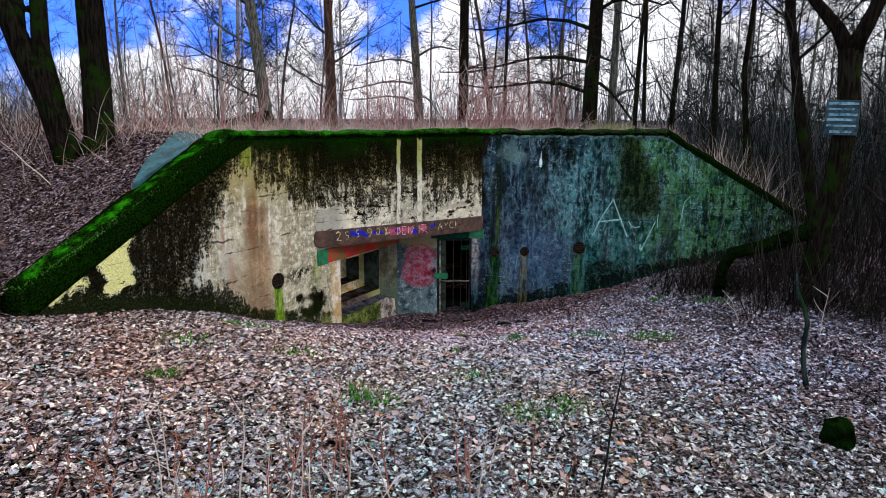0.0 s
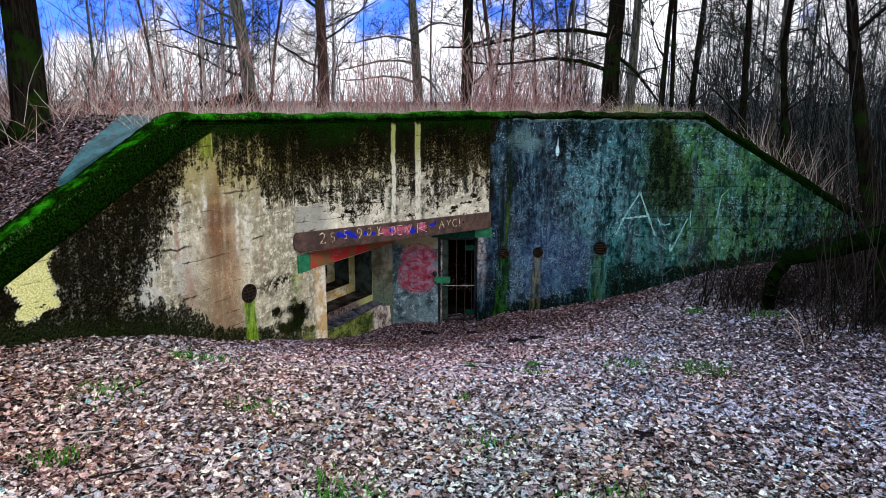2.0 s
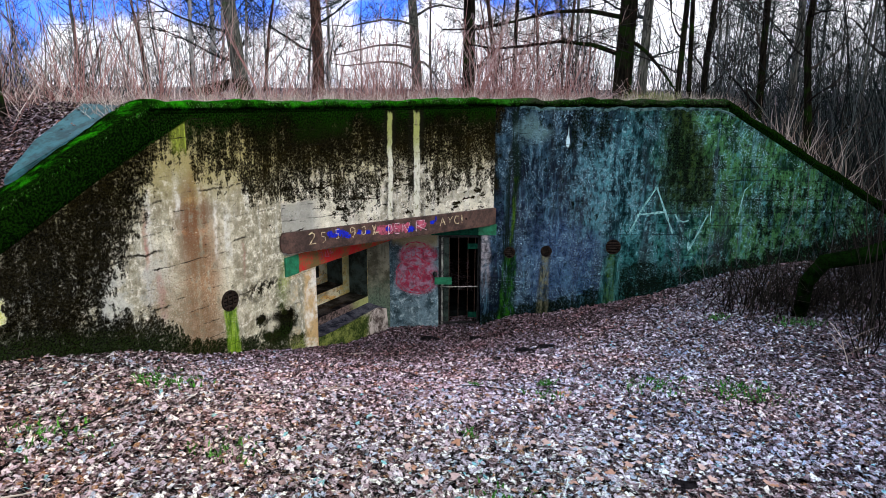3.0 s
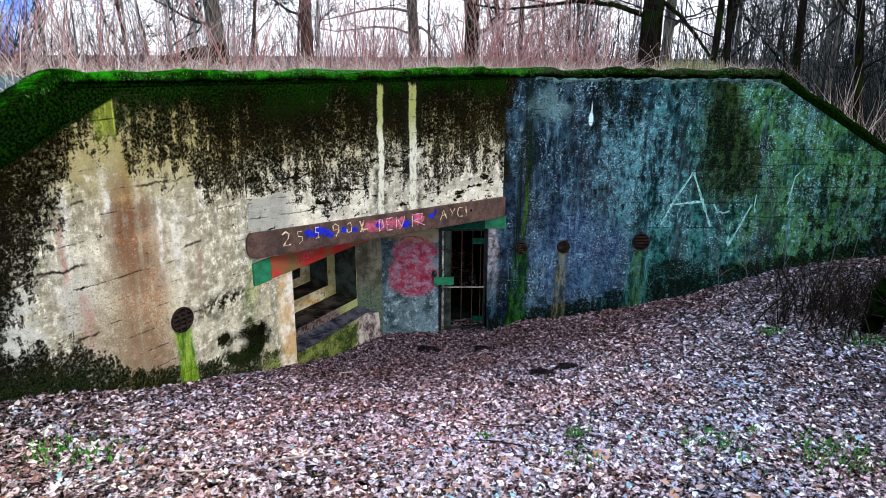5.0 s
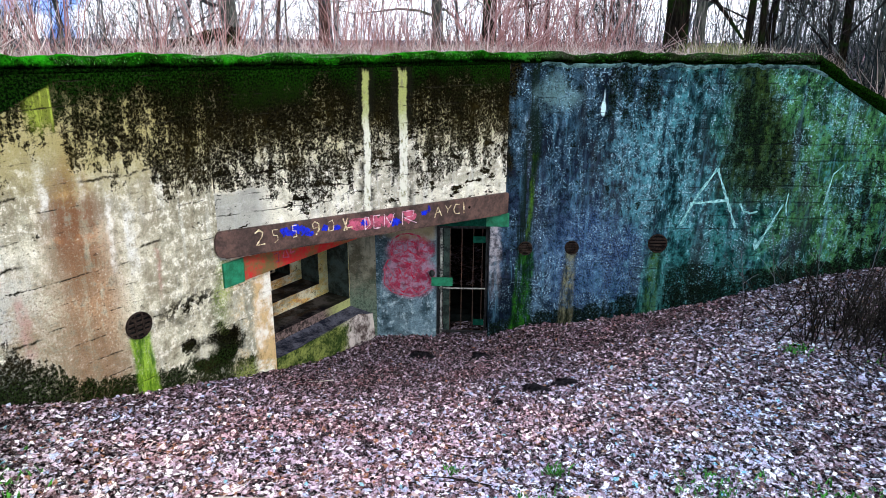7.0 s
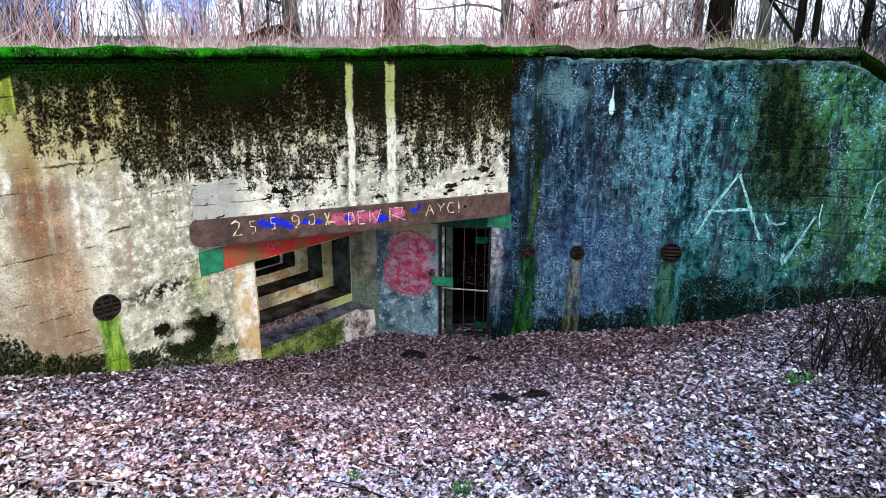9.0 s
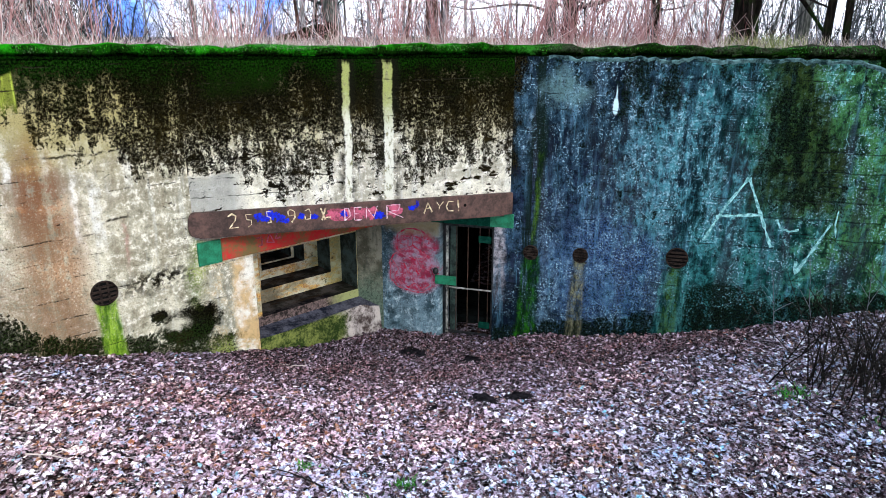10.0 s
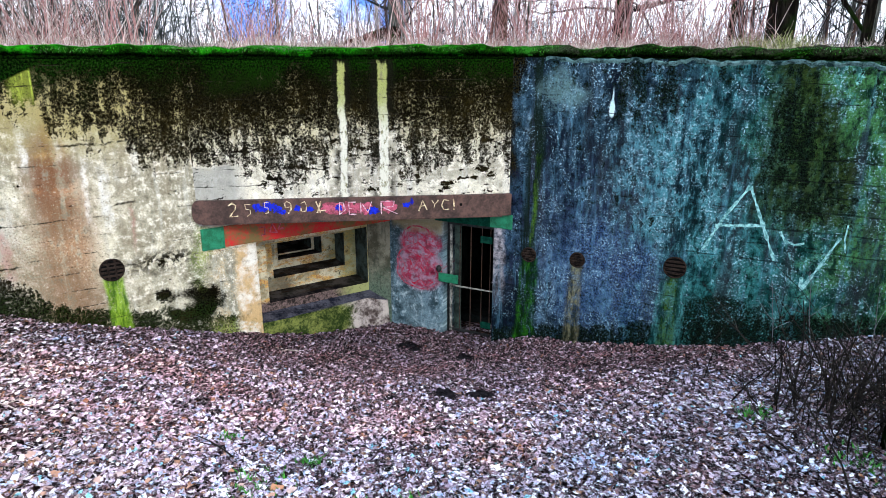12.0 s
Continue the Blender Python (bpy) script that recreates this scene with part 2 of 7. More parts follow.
def west_concrete():
    g = Nodes("west_concrete")
    x, y, z = g.split(g.place)
    u = g.add(y, g.mul(g.sub(x, WEST), 0.42))
    wob, uu, streak, streak2, patch, speck, grain = grime_common(g, u, z)
    cream = g.mix(g.ramp(patch, 0.34, 0.64), (0.31, 0.285, 0.20), (0.68, 0.64, 0.48))
    cream = g.mix(g.ramp(g.mottle, 0.15, 0.48, 0.85, 0.0), cream, (0.10, 0.095, 0.07))
    cream = g.mix(g.ramp(g.mottle, 0.48, 0.74, 0.0, 0.9), cream, (0.94, 0.90, 0.76))
    cream = g.mix(g.mul(g.ramp(streak, 0.56, 0.80), 0.35), cream, (0.70, 0.71, 0.65))
    cream = g.mix(g.mul(g.ramp(streak2, 0.5, 0.66), 0.6), cream, (0.25, 0.265, 0.235))
    cream = g.mix(g.mul(g.ramp(grain, 0.5, 0.68), 0.35), cream, (0.16, 0.15, 0.12))
    # rust run-off below the bend of the coping
    rag = g.add(g.mul(g.sub(patch, 0.5), 1.2), g.mul(g.sub(speck, 0.5), 0.4))
    lean = g.add(g.add(u, g.mul(g.sub(wob, 0.5), 0.25)), g.mul(rag, 0.12))
    rust = g.mul(g.ramp(lean, g.ramp(z, 2.7, 3.5, 7.38, 7.64), g.ramp(z, 2.7, 3.5, 7.66, 7.78)), g.ramp(lean, g.ramp(z, 2.4, 3.4, 8.22, 7.88), g.ramp(z, 2.4, 3.4, 7.84, 7.74)))
    rust = g.mul(rust, g.mul(g.ramp(z, 3.6, 3.2), g.ramp(z, 1.0, 2.7, 0.72, 1.0)))
    rust = g.mul(rust, g.ramp(g.add(g.mul(streak, 0.5), g.mul(g.mottle, 0.5)), 0.28, 0.52))
    rust = g.mul(rust, g.ramp(speck, 0.18, 0.38))
    tan = g.mul(g.band(uu, 7.2, 9.1, 0.3), g.mul(g.ramp(streak2, 0.38, 0.58), 0.22))
    colour = g.mix(tan, cream, (0.42, 0.33, 0.20))
    colour = g.mix(g.mul(rust, 0.92), colour, g.mix(g.ramp(patch, 0.4, 0.6), (0.17, 0.068, 0.026), (0.42, 0.19, 0.075)))
    stain = g.mul(g.band(g.add(u, g.mul(rag, 0.3)), 7.0, 8.12, 0.15), g.mul(g.ramp(g.add(z, g.mul(rag, 0.5)), 2.7, 1.9), g.ramp(g.add(g.mul(g.mottle, 0.5), g.mul(speck, 0.5)), 0.30, 0.62)))
    colour = g.mix(g.mul(stain, 0.7), colour, (0.26, 0.165, 0.09))
    ochre = g.mul(g.band(uu, 9.3, 10.0, 0.15), g.ramp(g.add(patch, g.mul(speck, 0.4)), 0.62, 0.80))
    colour = g.mix(g.mul(ochre, 0.6), colour, (0.50, 0.33, 0.14))
    cool = g.mul(g.ramp(u, 7.5, 6.9), g.mul(g.ramp(z, 2.7, 2.2), g.ramp(patch, 0.40, 0.60)))
    colour = g.mix(g.mul(cool, 0.55), colour, (0.42, 0.45, 0.46))
    # lime and rust that single drips have left
    sway = g.mul(g.sub(g.noise(g.vec(g.mul(u, 0.5), g.mul(z, 2.2), 1.0), 1.6, 5, 0.65), 0.5), 0.14)
    for at, low_z, high_z, wide, tint in ((7.51, 2.75, 3.26, 0.035, (0.86, 0.86, 0.82)), (7.10, 2.4, 3.08, 0.03, (0.84, 0.84, 0.80)), (7.84, 2.85, 3.18, 0.03, (0.84, 0.82, 0.74)),
                                          (8.06, 2.2, 2.9, 0.025, (0.82, 0.80, 0.74)), (8.60, 2.6, 2.98, 0.04, (0.80, 0.78, 0.70)), (8.25, 2.1, 2.75, 0.05, (0.74, 0.74, 0.70)),
                                          (7.06, 2.3, 2.78, 0.025, (0.38, 0.10, 0.09)), (8.48, 1.75, 2.25, 0.018, (0.34, 0.12, 0.10)), (7.2, 1.6, 2.2, 0.05, (0.40, 0.24, 0.20))):
        run = g.band(g.add(g.add(u, sway), g.mul(rag, 0.05)), at - wide, at + wide, 0.022)
        run = g.mul(run, g.mul(g.band(g.add(z, g.mul(rag, 0.3)), low_z, high_z, 0.12), g.ramp(g.mottle, 0.20, 0.75, 0.05, 0.75)))
        colour = g.mix(run, colour, tint)
    # yellow clean patch low on the wing
    yel = g.mul(g.band(g.add(u, g.mul(rag, 0.25)), 4.3, 5.50, 0.05), g.ramp(g.add(g.add(z, g.mul(g.sub(u, 5.1), g.ramp(u, 5.0, 5.1, 0.12, 0.0))), g.mul(rag, 0.5)), 2.03, 2.10))
    yel = g.mul(yel, g.sub(1.0, g.spot(g.add(u, g.mul(rag, 0.4)), g.add(z, g.mul(rag, 0.3)), 4.93, 2.25, 0.17, 0.17, 0.2)))
    # black and brown growth: heavy at the top, thin towards the foot, broad on the wing
    foot = g.add(2.03, g.mul(g.sub(u, 4.0), -0.27))
    clear = g.band(u, 7.14, 7.78, 0.08)
    rise = g.sub(g.add(z, g.mul(g.sub(wob, 0.5), 0.6)), g.add(g.mul(clear, 0.62), g.mul(g.band(u, 7.78, 8.55, 0.15), 0.34)))
    cover = g.ramp(rise, 2.3, 3.0, -0.42, 0.72)
    cover = g.add(cover, g.ramp(rise, 3.25, 3.8, 0.0, 0.6))
    cover = g.add(cover, g.mul(g.band(u, 8.75, 9.5, 0.15), g.ramp(z, 2.7, 3.0, 0.0, 0.25)))
    wing = g.ramp(g.add(u, g.mul(g.sub(z, 2.2), -0.55)), 7.1, 6.2, -0.4, 1.3)
    cover = g.top(cover, g.sub(wing, g.mul(yel, 2.0)))
    low = g.ramp(g.sub(z, foot), g.ramp(u, 6.9, 8.0, 1.0, 0.26), 0.04, -0.5, g.ramp(u, 6.6, 7.6, 1.7, 0.95))
    cover = g.top(cover, g.sub(low, g.mul(yel, 1.5)))
    black = lichen(g, cover, streak, patch, speck)
    edge = g.mul(g.sub(g.lace, 0.5), 0.10)
    blot = g.spot(g.add(g.add(u, g.mul(rag, 0.3)), edge), g.add(z, g.mul(rag, 0.25)), 9.06, 0.90, 0.31, 0.29, 0.15)
    blot = g.top(blot, g.spot(g.add(g.add(u, g.mul(rag, 0.2)), edge), g.add(z, g.mul(rag, 0.2)), 8.74, 1.12, 0.12, 0.07, 0.2))
    blot = g.mul(blot, g.sub(1.0, g.mul(g.spot(g.add(u, g.mul(rag, 0.2)), g.add(z, edge), 8.95, 0.98, 0.12, 0.08, 0.5), 0.9)))
    blot2 = g.spot(g.add(u, g.mul(rag, 0.3)), g.add(z, g.mul(g.sub(u, 8.8), -0.05)), 8.78, 1.56, 0.42, 0.13, 0.7)
    blot2 = g.mul(blot2, g.ramp(g.add(g.lace, g.mul(g.blocks, 0.3)), 0.55, 0.75))
    lone = g.ramp(g.noise(g.vec(u, g.mul(z, 1.9), 4.0), 6.5, 7, 0.72), 0.635, 0.65)
    split = g.mul(g.sub(g.noise(g.vec(u, g.mul(z, 0.3), 30.0), 3.0, 6, 0.65), 0.5), 0.22)
    for at, u0, u1 in ((2.97, 7.0, 7.35), (2.41, 5.9, 7.25), (3.035, 7.85, 8.7), (2.31, 8.3, 8.56), (1.75, 6.9, 7.3)):
        crack = g.mul(g.band(g.add(z, split), at - 0.012, at + 0.012, 0.012), g.band(u, u0, u1, 0.05))
        lone = g.top(lone, g.mul(crack, g.ramp(g.lace, 0.1, 0.5)))
    black = g.top(black, g.top(blot, g.top(blot2, lone)))
    colour = g.mix(g.mul(g.ramp(g.add(z, g.mul(rag, 0.8)), 2.6, 3.4), 0.85), colour, (0.34, 0.29, 0.11))
    brown = g.mix(g.ramp(g.add(g.mul(speck, 0.6), g.mul(grain, 0.4)), 0.46, 0.60), (0.0005, 0.0005, 0.0003), (0.006, 0.005, 0.0012))
    brown = g.mix(g.mul(g.mul(g.brown, g.ramp(u, 6.5, 7.3, 0.25, 1.0)), g.ramp(g.add(z, g.mul(rag, 0.5)), 3.6, 3.2, 0.05, 0.6)), brown, g.mix(g.ramp(g.mottle, 0.2, 0.8), (0.002, 0.0015, 0.0004), (0.032, 0.023, 0.005)))
    brown = g.mix(g.mul(g.ramp(g.sub(z, foot), 0.45, 0.15), g.ramp(speck, 0.42, 0.58)), brown, (0.010, 0.020, 0.004))
    colour = g.mix(yel, colour, g.mix(g.ramp(speck, 0.4, 0.6), (0.55, 0.55, 0.16), (0.88, 0.87, 0.46)))
    colour = g.mix(g.mul(black, 0.995), colour, brown)
    # moss under the coping and algae by the beam
    moss = g.ramp(g.add(g.sub(z, 3.62), g.mul(rag, 0.35)), -0.15, 0.3)
    deep = g.mix(g.ramp(g.add(g.mul(speck, 0.5), g.mul(patch, 0.5)), 0.42, 0.62), (0.0010, 0.0020, 0.0005), (0.005, 0.014, 0.0016))
    colour = g.mix(moss, colour, g.mix(g.ramp(g.add(z, g.mul(rag, 0.2)), 3.72, 3.98), deep, g.mix(g.ramp(speck, 0.40, 0.62), (0.0015, 0.005, 0.0006), (0.007, 0.032, 0.002))))
    bright = g.mul(g.ramp(g.add(u, g.mul(rag, 0.12)), 7.46, 7.66), g.ramp(u, 7.735, 7.715))
    bright = g.mul(bright, g.mul(g.ramp(g.add(z, g.mul(rag, 0.25)), 3.42, 3.66), g.ramp(g.mottle, 0.2, 0.5, 0.25, 0.95)))
    colour = g.mix(bright, colour, g.mix(g.ramp(streak, 0.4, 0.6), (0.17, 0.20, 0.03), (0.42, 0.52, 0.07)))
    wedge = g.mul(g.ramp(g.sub(g.add(z, g.mul(rag, 0.03)), g.mul(g.sub(u, 7.3), 0.48)), 3.63, 3.66), g.ramp(u, 7.80, 7.72))
    colour = g.mix(wedge, colour, g.mix(g.ramp(speck, 0.4, 0.65), (0.0012, 0.003, 0.0008), (0.006, 0.024, 0.002)))
    alga = g.mul(g.spot(uu, z, 9.22, 1.62, 0.12, 0.42, 0.5), 0.8)
    alga = g.top(alga, g.mul(g.band(uu, 9.3, 11.3, 0.15), g.ramp(z, 0.72, 0.35)))
    colour = g.mix(g.mul(alga, g.ramp(speck, 0.36, 0.55)), colour, g.mix(g.ramp(patch, 0.4, 0.6), (0.10, 0.15, 0.03), (0.34, 0.40, 0.10)))
    drip = g.mul(g.band(g.add(u, g.add(g.mul(rag, 0.05), g.mul(g.sub(z, 1.2), 0.05))), 8.10, 8.32, 0.025), g.ramp(z, 1.47, 1.42))
    slime = g.mix(g.ramp(g.noise(g.vec(g.mul(u, 13.0), g.mul(z, 3.0), 4.0), 1.0, 7, 0.7), 0.38, 0.62), (0.045, 0.115, 0.006), (0.26, 0.42, 0.035))
    colour = g.mix(g.mul(drip, g.ramp(g.add(streak, speck), 0.55, 0.85, 0.35, 0.97)), colour, slime)
    lines = board_lines(g, u, z)
    colour = g.mix(g.mul(lines, g.ramp(speck, 0.25, 0.6)), colour, (0.02, 0.018, 0.012))
    pits = g.mul(g.ramp(speck, 0.68, 0.76), g.ramp(patch, 0.35, 0.65, 0.15, 0.9))
    colour = g.mix(pits, colour, (0.03, 0.028, 0.018))
    jamb = g.mul(g.band(g.add(u, g.mul(rag, 0.2)), 9.62, 9.97, 0.06), g.mul(g.ramp(z, 1.7, 1.5), g.ramp(g.mottle, 0.1, 0.6, 0.3, 0.95)))
    colour = g.mix(jamb, colour, g.mix(g.ramp(patch, 0.4, 0.6), (0.62, 0.42, 0.20), (0.86, 0.83, 0.75)))
    stain = g.mul(g.band(u, 9.98, 12.2, 0.03), g.ramp(g.add(patch, g.mul(streak, 0.4)), 0.55, 0.95))
    colour = g.mix(g.mul(stain, 0.8), colour, (0.10, 0.11, 0.085))
    g.bump(g.add(g.mul(grain, 0.35), g.sub(g.mul(speck, 0.8), g.mul(lines, 0.8))), 0.7, 0.02)
    return g.done(colour, 0.92)


def mid_concrete():
    """The slanting wall over the beam: clean at its foot, black growth above."""
    g = Nodes("mid_concrete")
    x, y, z = g.split(g.place)
    u = g.add(g.mul(g.sub(y, 9.235), BEAM_DIR.y), g.mul(g.sub(x, WEST), BEAM_DIR.x))
    wob, uu, streak, streak2, patch, speck, grain = grime_common(g, u, z)
    rag = g.add(g.mul(g.sub(patch, 0.5), 1.2), g.mul(g.sub(speck, 0.5), 0.4))
    cream = g.mix(g.ramp(patch, 0.36, 0.62), (0.42, 0.39, 0.30), (0.74, 0.70, 0.56))
    cream = g.mix(g.ramp(g.mottle, 0.15, 0.45, 0.8, 0.0), cream, (0.13, 0.125, 0.09))
    cream = g.mix(g.ramp(g.mottle, 0.48, 0.76, 0.0, 0.9), cream, (0.95, 0.91, 0.79))
    cream = g.mix(g.mul(g.ramp(streak, 0.5, 0.75), 0.4), cream, (0.76, 0.75, 0.70))
    cream = g.mix(g.mul(g.ramp(grain, 0.5, 0.68), 0.3), cream, (0.20, 0.19, 0.15))
    grey = g.mul(g.band(u, -0.1, 0.55, 0.12), g.ramp(g.add(z, g.mul(rag, 0.1)), 2.70, 2.64))
    cream = g.mix(g.mul(grey, 0.75), cream, (0.29, 0.295, 0.27))
    cover = g.ramp(g.add(z, g.mul(g.sub(wob, 0.5), 0.8)), 1.95, 2.85, -0.55, 0.70)
    cover = g.add(cover, g.ramp(z, 2.95, 3.6, 0.0, 0.7))
    cover = g.sub(cover, g.mul(grey, 0.6))
    black = lichen(g, cover, streak, patch, speck)
    lone = g.mul(g.ramp(g.noise(g.vec(u, g.mul(z, 1.8), 8.0), 5.2, 7, 0.72), 0.575, 0.59), g.ramp(z, 2.15, 2.2))
    black = g.top(black, lone)
    cream = g.mix(g.mul(g.ramp(g.add(z, g.mul(rag, 0.8)), 2.6, 3.4), 0.8), cream, (0.36, 0.31, 0.13))
    brown = g.mix(g.ramp(g.add(g.mul(speck, 0.6), g.mul(grain, 0.4)), 0.46, 0.60), (0.0005, 0.0005, 0.0003), (0.006, 0.005, 0.0012))
    brown = g.mix(g.mul(g.brown, g.ramp(g.add(z, g.mul(rag, 0.5)), 3.6, 3.2, 0.05, 0.6)), brown, g.mix(g.ramp(g.mottle, 0.2, 0.8), (0.002, 0.0015, 0.0004), (0.032, 0.023, 0.005)))
    colour = g.mix(g.mul(black, 0.995), cream, brown)
    moss = g.ramp(g.add(g.sub(z, 3.62), g.mul(rag, 0.35)), -0.15, 0.3)
    deep = g.mix(g.ramp(g.add(g.mul(speck, 0.5), g.mul(patch, 0.5)), 0.42, 0.62), (0.0010, 0.0020, 0.0005), (0.005, 0.014, 0.0016))
    colour = g.mix(moss, colour, g.mix(g.ramp(g.add(z, g.mul(rag, 0.2)), 3.72, 3.98), deep, g.mix(g.ramp(speck, 0.40, 0.62), (0.0015, 0.005, 0.0006), (0.007, 0.032, 0.002))))
    # lime that two drains have left
    sway = g.mul(g.sub(g.noise(g.vec(g.mul(u, 0.3), g.mul(z, 2.5), 1.0), 1.5, 5, 0.65), 0.5), 0.11)
    for at, wide in ((1.83, 0.042), (2.33, 0.056)):
        rim = g.mul(g.band(g.add(u, sway), at - 2.6 * wide, at + 2.6 * wide, 0.05), g.ramp(patch, 0.36, 0.48))
        colour = g.mix(g.mul(rim, 0.85), colour, (0.008, 0.008, 0.005))
        lime = g.band(g.add(g.add(u, sway), g.mul(g.sub(speck, 0.5), 0.03)), at - wide, at + wide, 0.010)
        lime = g.mul(lime, g.ramp(g.add(z, g.mul(streak, 0.2)), 4.0, 3.94))
        crust = g.mix(g.ramp(g.add(z, g.mul(rag, 0.5)), 2.9, 3.6), (0.72, 0.71, 0.60), (0.34, 0.37, 0.12))
        crust = g.mix(g.ramp(g.noise(g.vec(g.mul(u, 20.0), g.mul(z, 9.0), 2.0), 1.0, 5, 0.7), 0.5, 0.66), crust, (0.24, 0.23, 0.12))
        colour = g.mix(lime, colour, crust)
    lines = board_lines(g, u, z)
    colour = g.mix(g.mul(lines, 0.7), colour, (0.02, 0.018, 0.012))
    g.bump(g.add(g.mul(grain, 0.35), g.sub(g.mul(speck, 0.8), g.mul(lines, 0.8))), 0.7, 0.02)
    return g.done(colour, 0.92)


def east_concrete():
    """The door wall: blue-grey and teal with algae, dark runs and green below the vents."""
    g = Nodes("east_concrete")
    x, y, z = g.split(g.place)
    u = g.add(g.mul(g.sub(x, EAST.x), ALONG.x), g.mul(g.sub(y, EAST.y), ALONG.y))
    wob, uu, streak, streak2, patch, speck, grain = grime_common(g, u, z)
    rag = g.add(g.mul(g.sub(patch, 0.5), 1.2), g.mul(g.sub(speck, 0.5), 0.4))
    blue = g.mix(g.ramp(patch, 0.36, 0.62), (0.005, 0.010, 0.018), (0.026, 0.060, 0.092))
    teal = g.mix(g.ramp(patch, 0.36, 0.62), (0.007, 0.058, 0.052), (0.034, 0.16, 0.155))
    colour = g.mix(g.ramp(g.add(g.sub(u, g.mul(z, 0.25)), g.mul(rag, 1.2)), 0.9, 2.6), blue, teal)
    olive = g.ramp(g.add(g.add(u, g.mul(z, 0.35)), g.mul(rag, 1.5)), 3.7, 4.9)
    colour = g.mix(g.mul(olive, 0.8), colour, g.mix(g.ramp(patch, 0.4, 0.6), (0.014, 0.045, 0.008), (0.065, 0.19, 0.035)))
    broad = g.noise(g.vec(g.mul(u, 2.9), g.mul(z, 0.55), 63.0), 1.0, 6, 0.62)
    flaky = g.noise(g.vec(g.mul(u, 2.2), z, 65.0), 5.0, 9, 0.76)
    runs = g.noise(g.vec(g.mul(u, 12.0), g.mul(z, 1.3), 67.0), 1.0, 8, 0.74)
    comb = g.add(g.add(g.mul(broad, 0.32), g.mul(flaky, 0.48)), g.mul(runs, 0.20))
    comb = g.add(g.mul(g.sub(comb, 0.5), 1.7), 0.50)
    colour = g.mix(g.ramp(g.mottle, 0.24, 0.56, 0.92, 0.0), colour, (0.003, 0.005, 0.007))
    colour = g.mix(g.ramp(comb, 0.49, 0.37, 0.0, 0.9), colour, g.mix(g.ramp(u, 1.6, 3.0), (0.005, 0.008, 0.016), (0.003, 0.016, 0.013)))
    colour = g.mix(g.mul(g.ramp(comb, 0.51, 0.60), g.ramp(g.mottle, 0.35, 0.85, 0.25, 0.9)), colour, g.mix(g.ramp(u, 0.9, 2.4), (0.095, 0.17, 0.25), (0.060, 0.25, 0.27)))
    colour = g.mix(g.mul(g.ramp(streak, 0.54, 0.80), 0.4), colour, (0.13, 0.32, 0.45))
    colour = g.mix(g.mul(g.ramp(streak2, 0.50, 0.63), 0.85), colour, (0.018, 0.022, 0.028))
    pale = g.mul(g.ramp(g.noise(g.vec(g.mul(u, 1.2), z, 12.0), 12.0, 10, 0.74), 0.53, 0.61), g.mul(g.ramp(g.noise(g.vec(u, g.mul(z, 0.6), 15.0), 1.6, 5), 0.42, 0.55), g.ramp(u, 0.9, 1.7, 0.4, 1.0)))
    colour = g.mix(g.mul(g.mul(pale, g.ramp(comb, 0.47, 0.56)), 0.8), colour, g.mix(g.ramp(u, 1.5, 3.2), (0.40, 0.60, 0.74), (0.30, 0.66, 0.66)))
    glow = g.mul(g.spot(g.add(u, g.mul(rag, 0.8)), g.add(z, g.mul(rag, 0.8)), 1.35, 1.15, 0.75, 0.75, 0.5), g.ramp(speck, 0.40, 0.62))
    colour = g.mix(g.mul(glow, 0.7), colour, g.mix(g.ramp(g.mottle, 0.45, 0.8), (0.05, 0.11, 0.26), (0.22, 0.42, 0.62)))
    wash = g.mul(g.spot(g.add(u, g.mul(rag, 0.9)), g.add(z, g.mul(rag, 0.9)), 2.2, 2.45, 0.95, 0.95, 0.6), g.ramp(g.mottle, 0.25, 0.7))
    colour = g.mix(g.mul(g.mul(wash, g.ramp(comb, 0.42, 0.58)), 0.6), colour, (0.10, 0.31, 0.37))
    crumbs = g.mul(g.ramp(g.noise(g.vec(u, z, 33.0), 38.0, 6, 0.75), 0.545, 0.60), g.ramp(g.noise(g.vec(u, z, 35.0), 2.3, 6, 0.65), 0.42, 0.58))
    colour = g.mix(g.mul(g.mul(crumbs, g.ramp(comb, 0.43, 0.52)), 0.8), colour, (0.50, 0.78, 0.92))
    violet = g.mul(g.ramp(u, 2.4, 1.2), g.mul(g.band(g.add(z, rag), 0.7, 2.6, 0.5), g.ramp(g.mottle, 0.3, 0.7)))
    colour = g.mix(g.mul(violet, 0.12), colour, (0.10, 0.13, 0.30))
    # black runs from the coping, grime along the foot, ivy scars at the far end
    cover = g.top(g.ramp(z, 2.9, 4.1, -0.3, 0.4), g.add(g.mul(g.band(u, 0.3, 2.3, 0.3), 0.55), -0.5))
    flare = g.mul(g.ramp(g.add(u, g.mul(rag, 0.3)), 2.8, 3.1), g.ramp(g.add(g.add(u, g.mul(z, 0.37)), g.mul(rag, 0.3)), 5.05, 4.75))
    flare = g.mul(flare, g.ramp(g.add(z, g.mul(rag, 0.6)), 1.85, 2.45))
    colour = g.mix(g.mul(flare, 0.8), colour, g.mix(g.ramp(g.mottle, 0.3, 0.7), (0.005, 0.008, 0.002), (0.030, 0.050, 0.010)))
    run = g.add(g.mul(flare, 0.95), -0.40)
    run2 = g.add(g.mul(g.band(uu, 1.0, 2.2, 0.3), 0.95), g.ramp(z, 2.3, 3.7, -1.0, -0.35))
    foot = g.add(0.12, g.mul(u, 0.215))
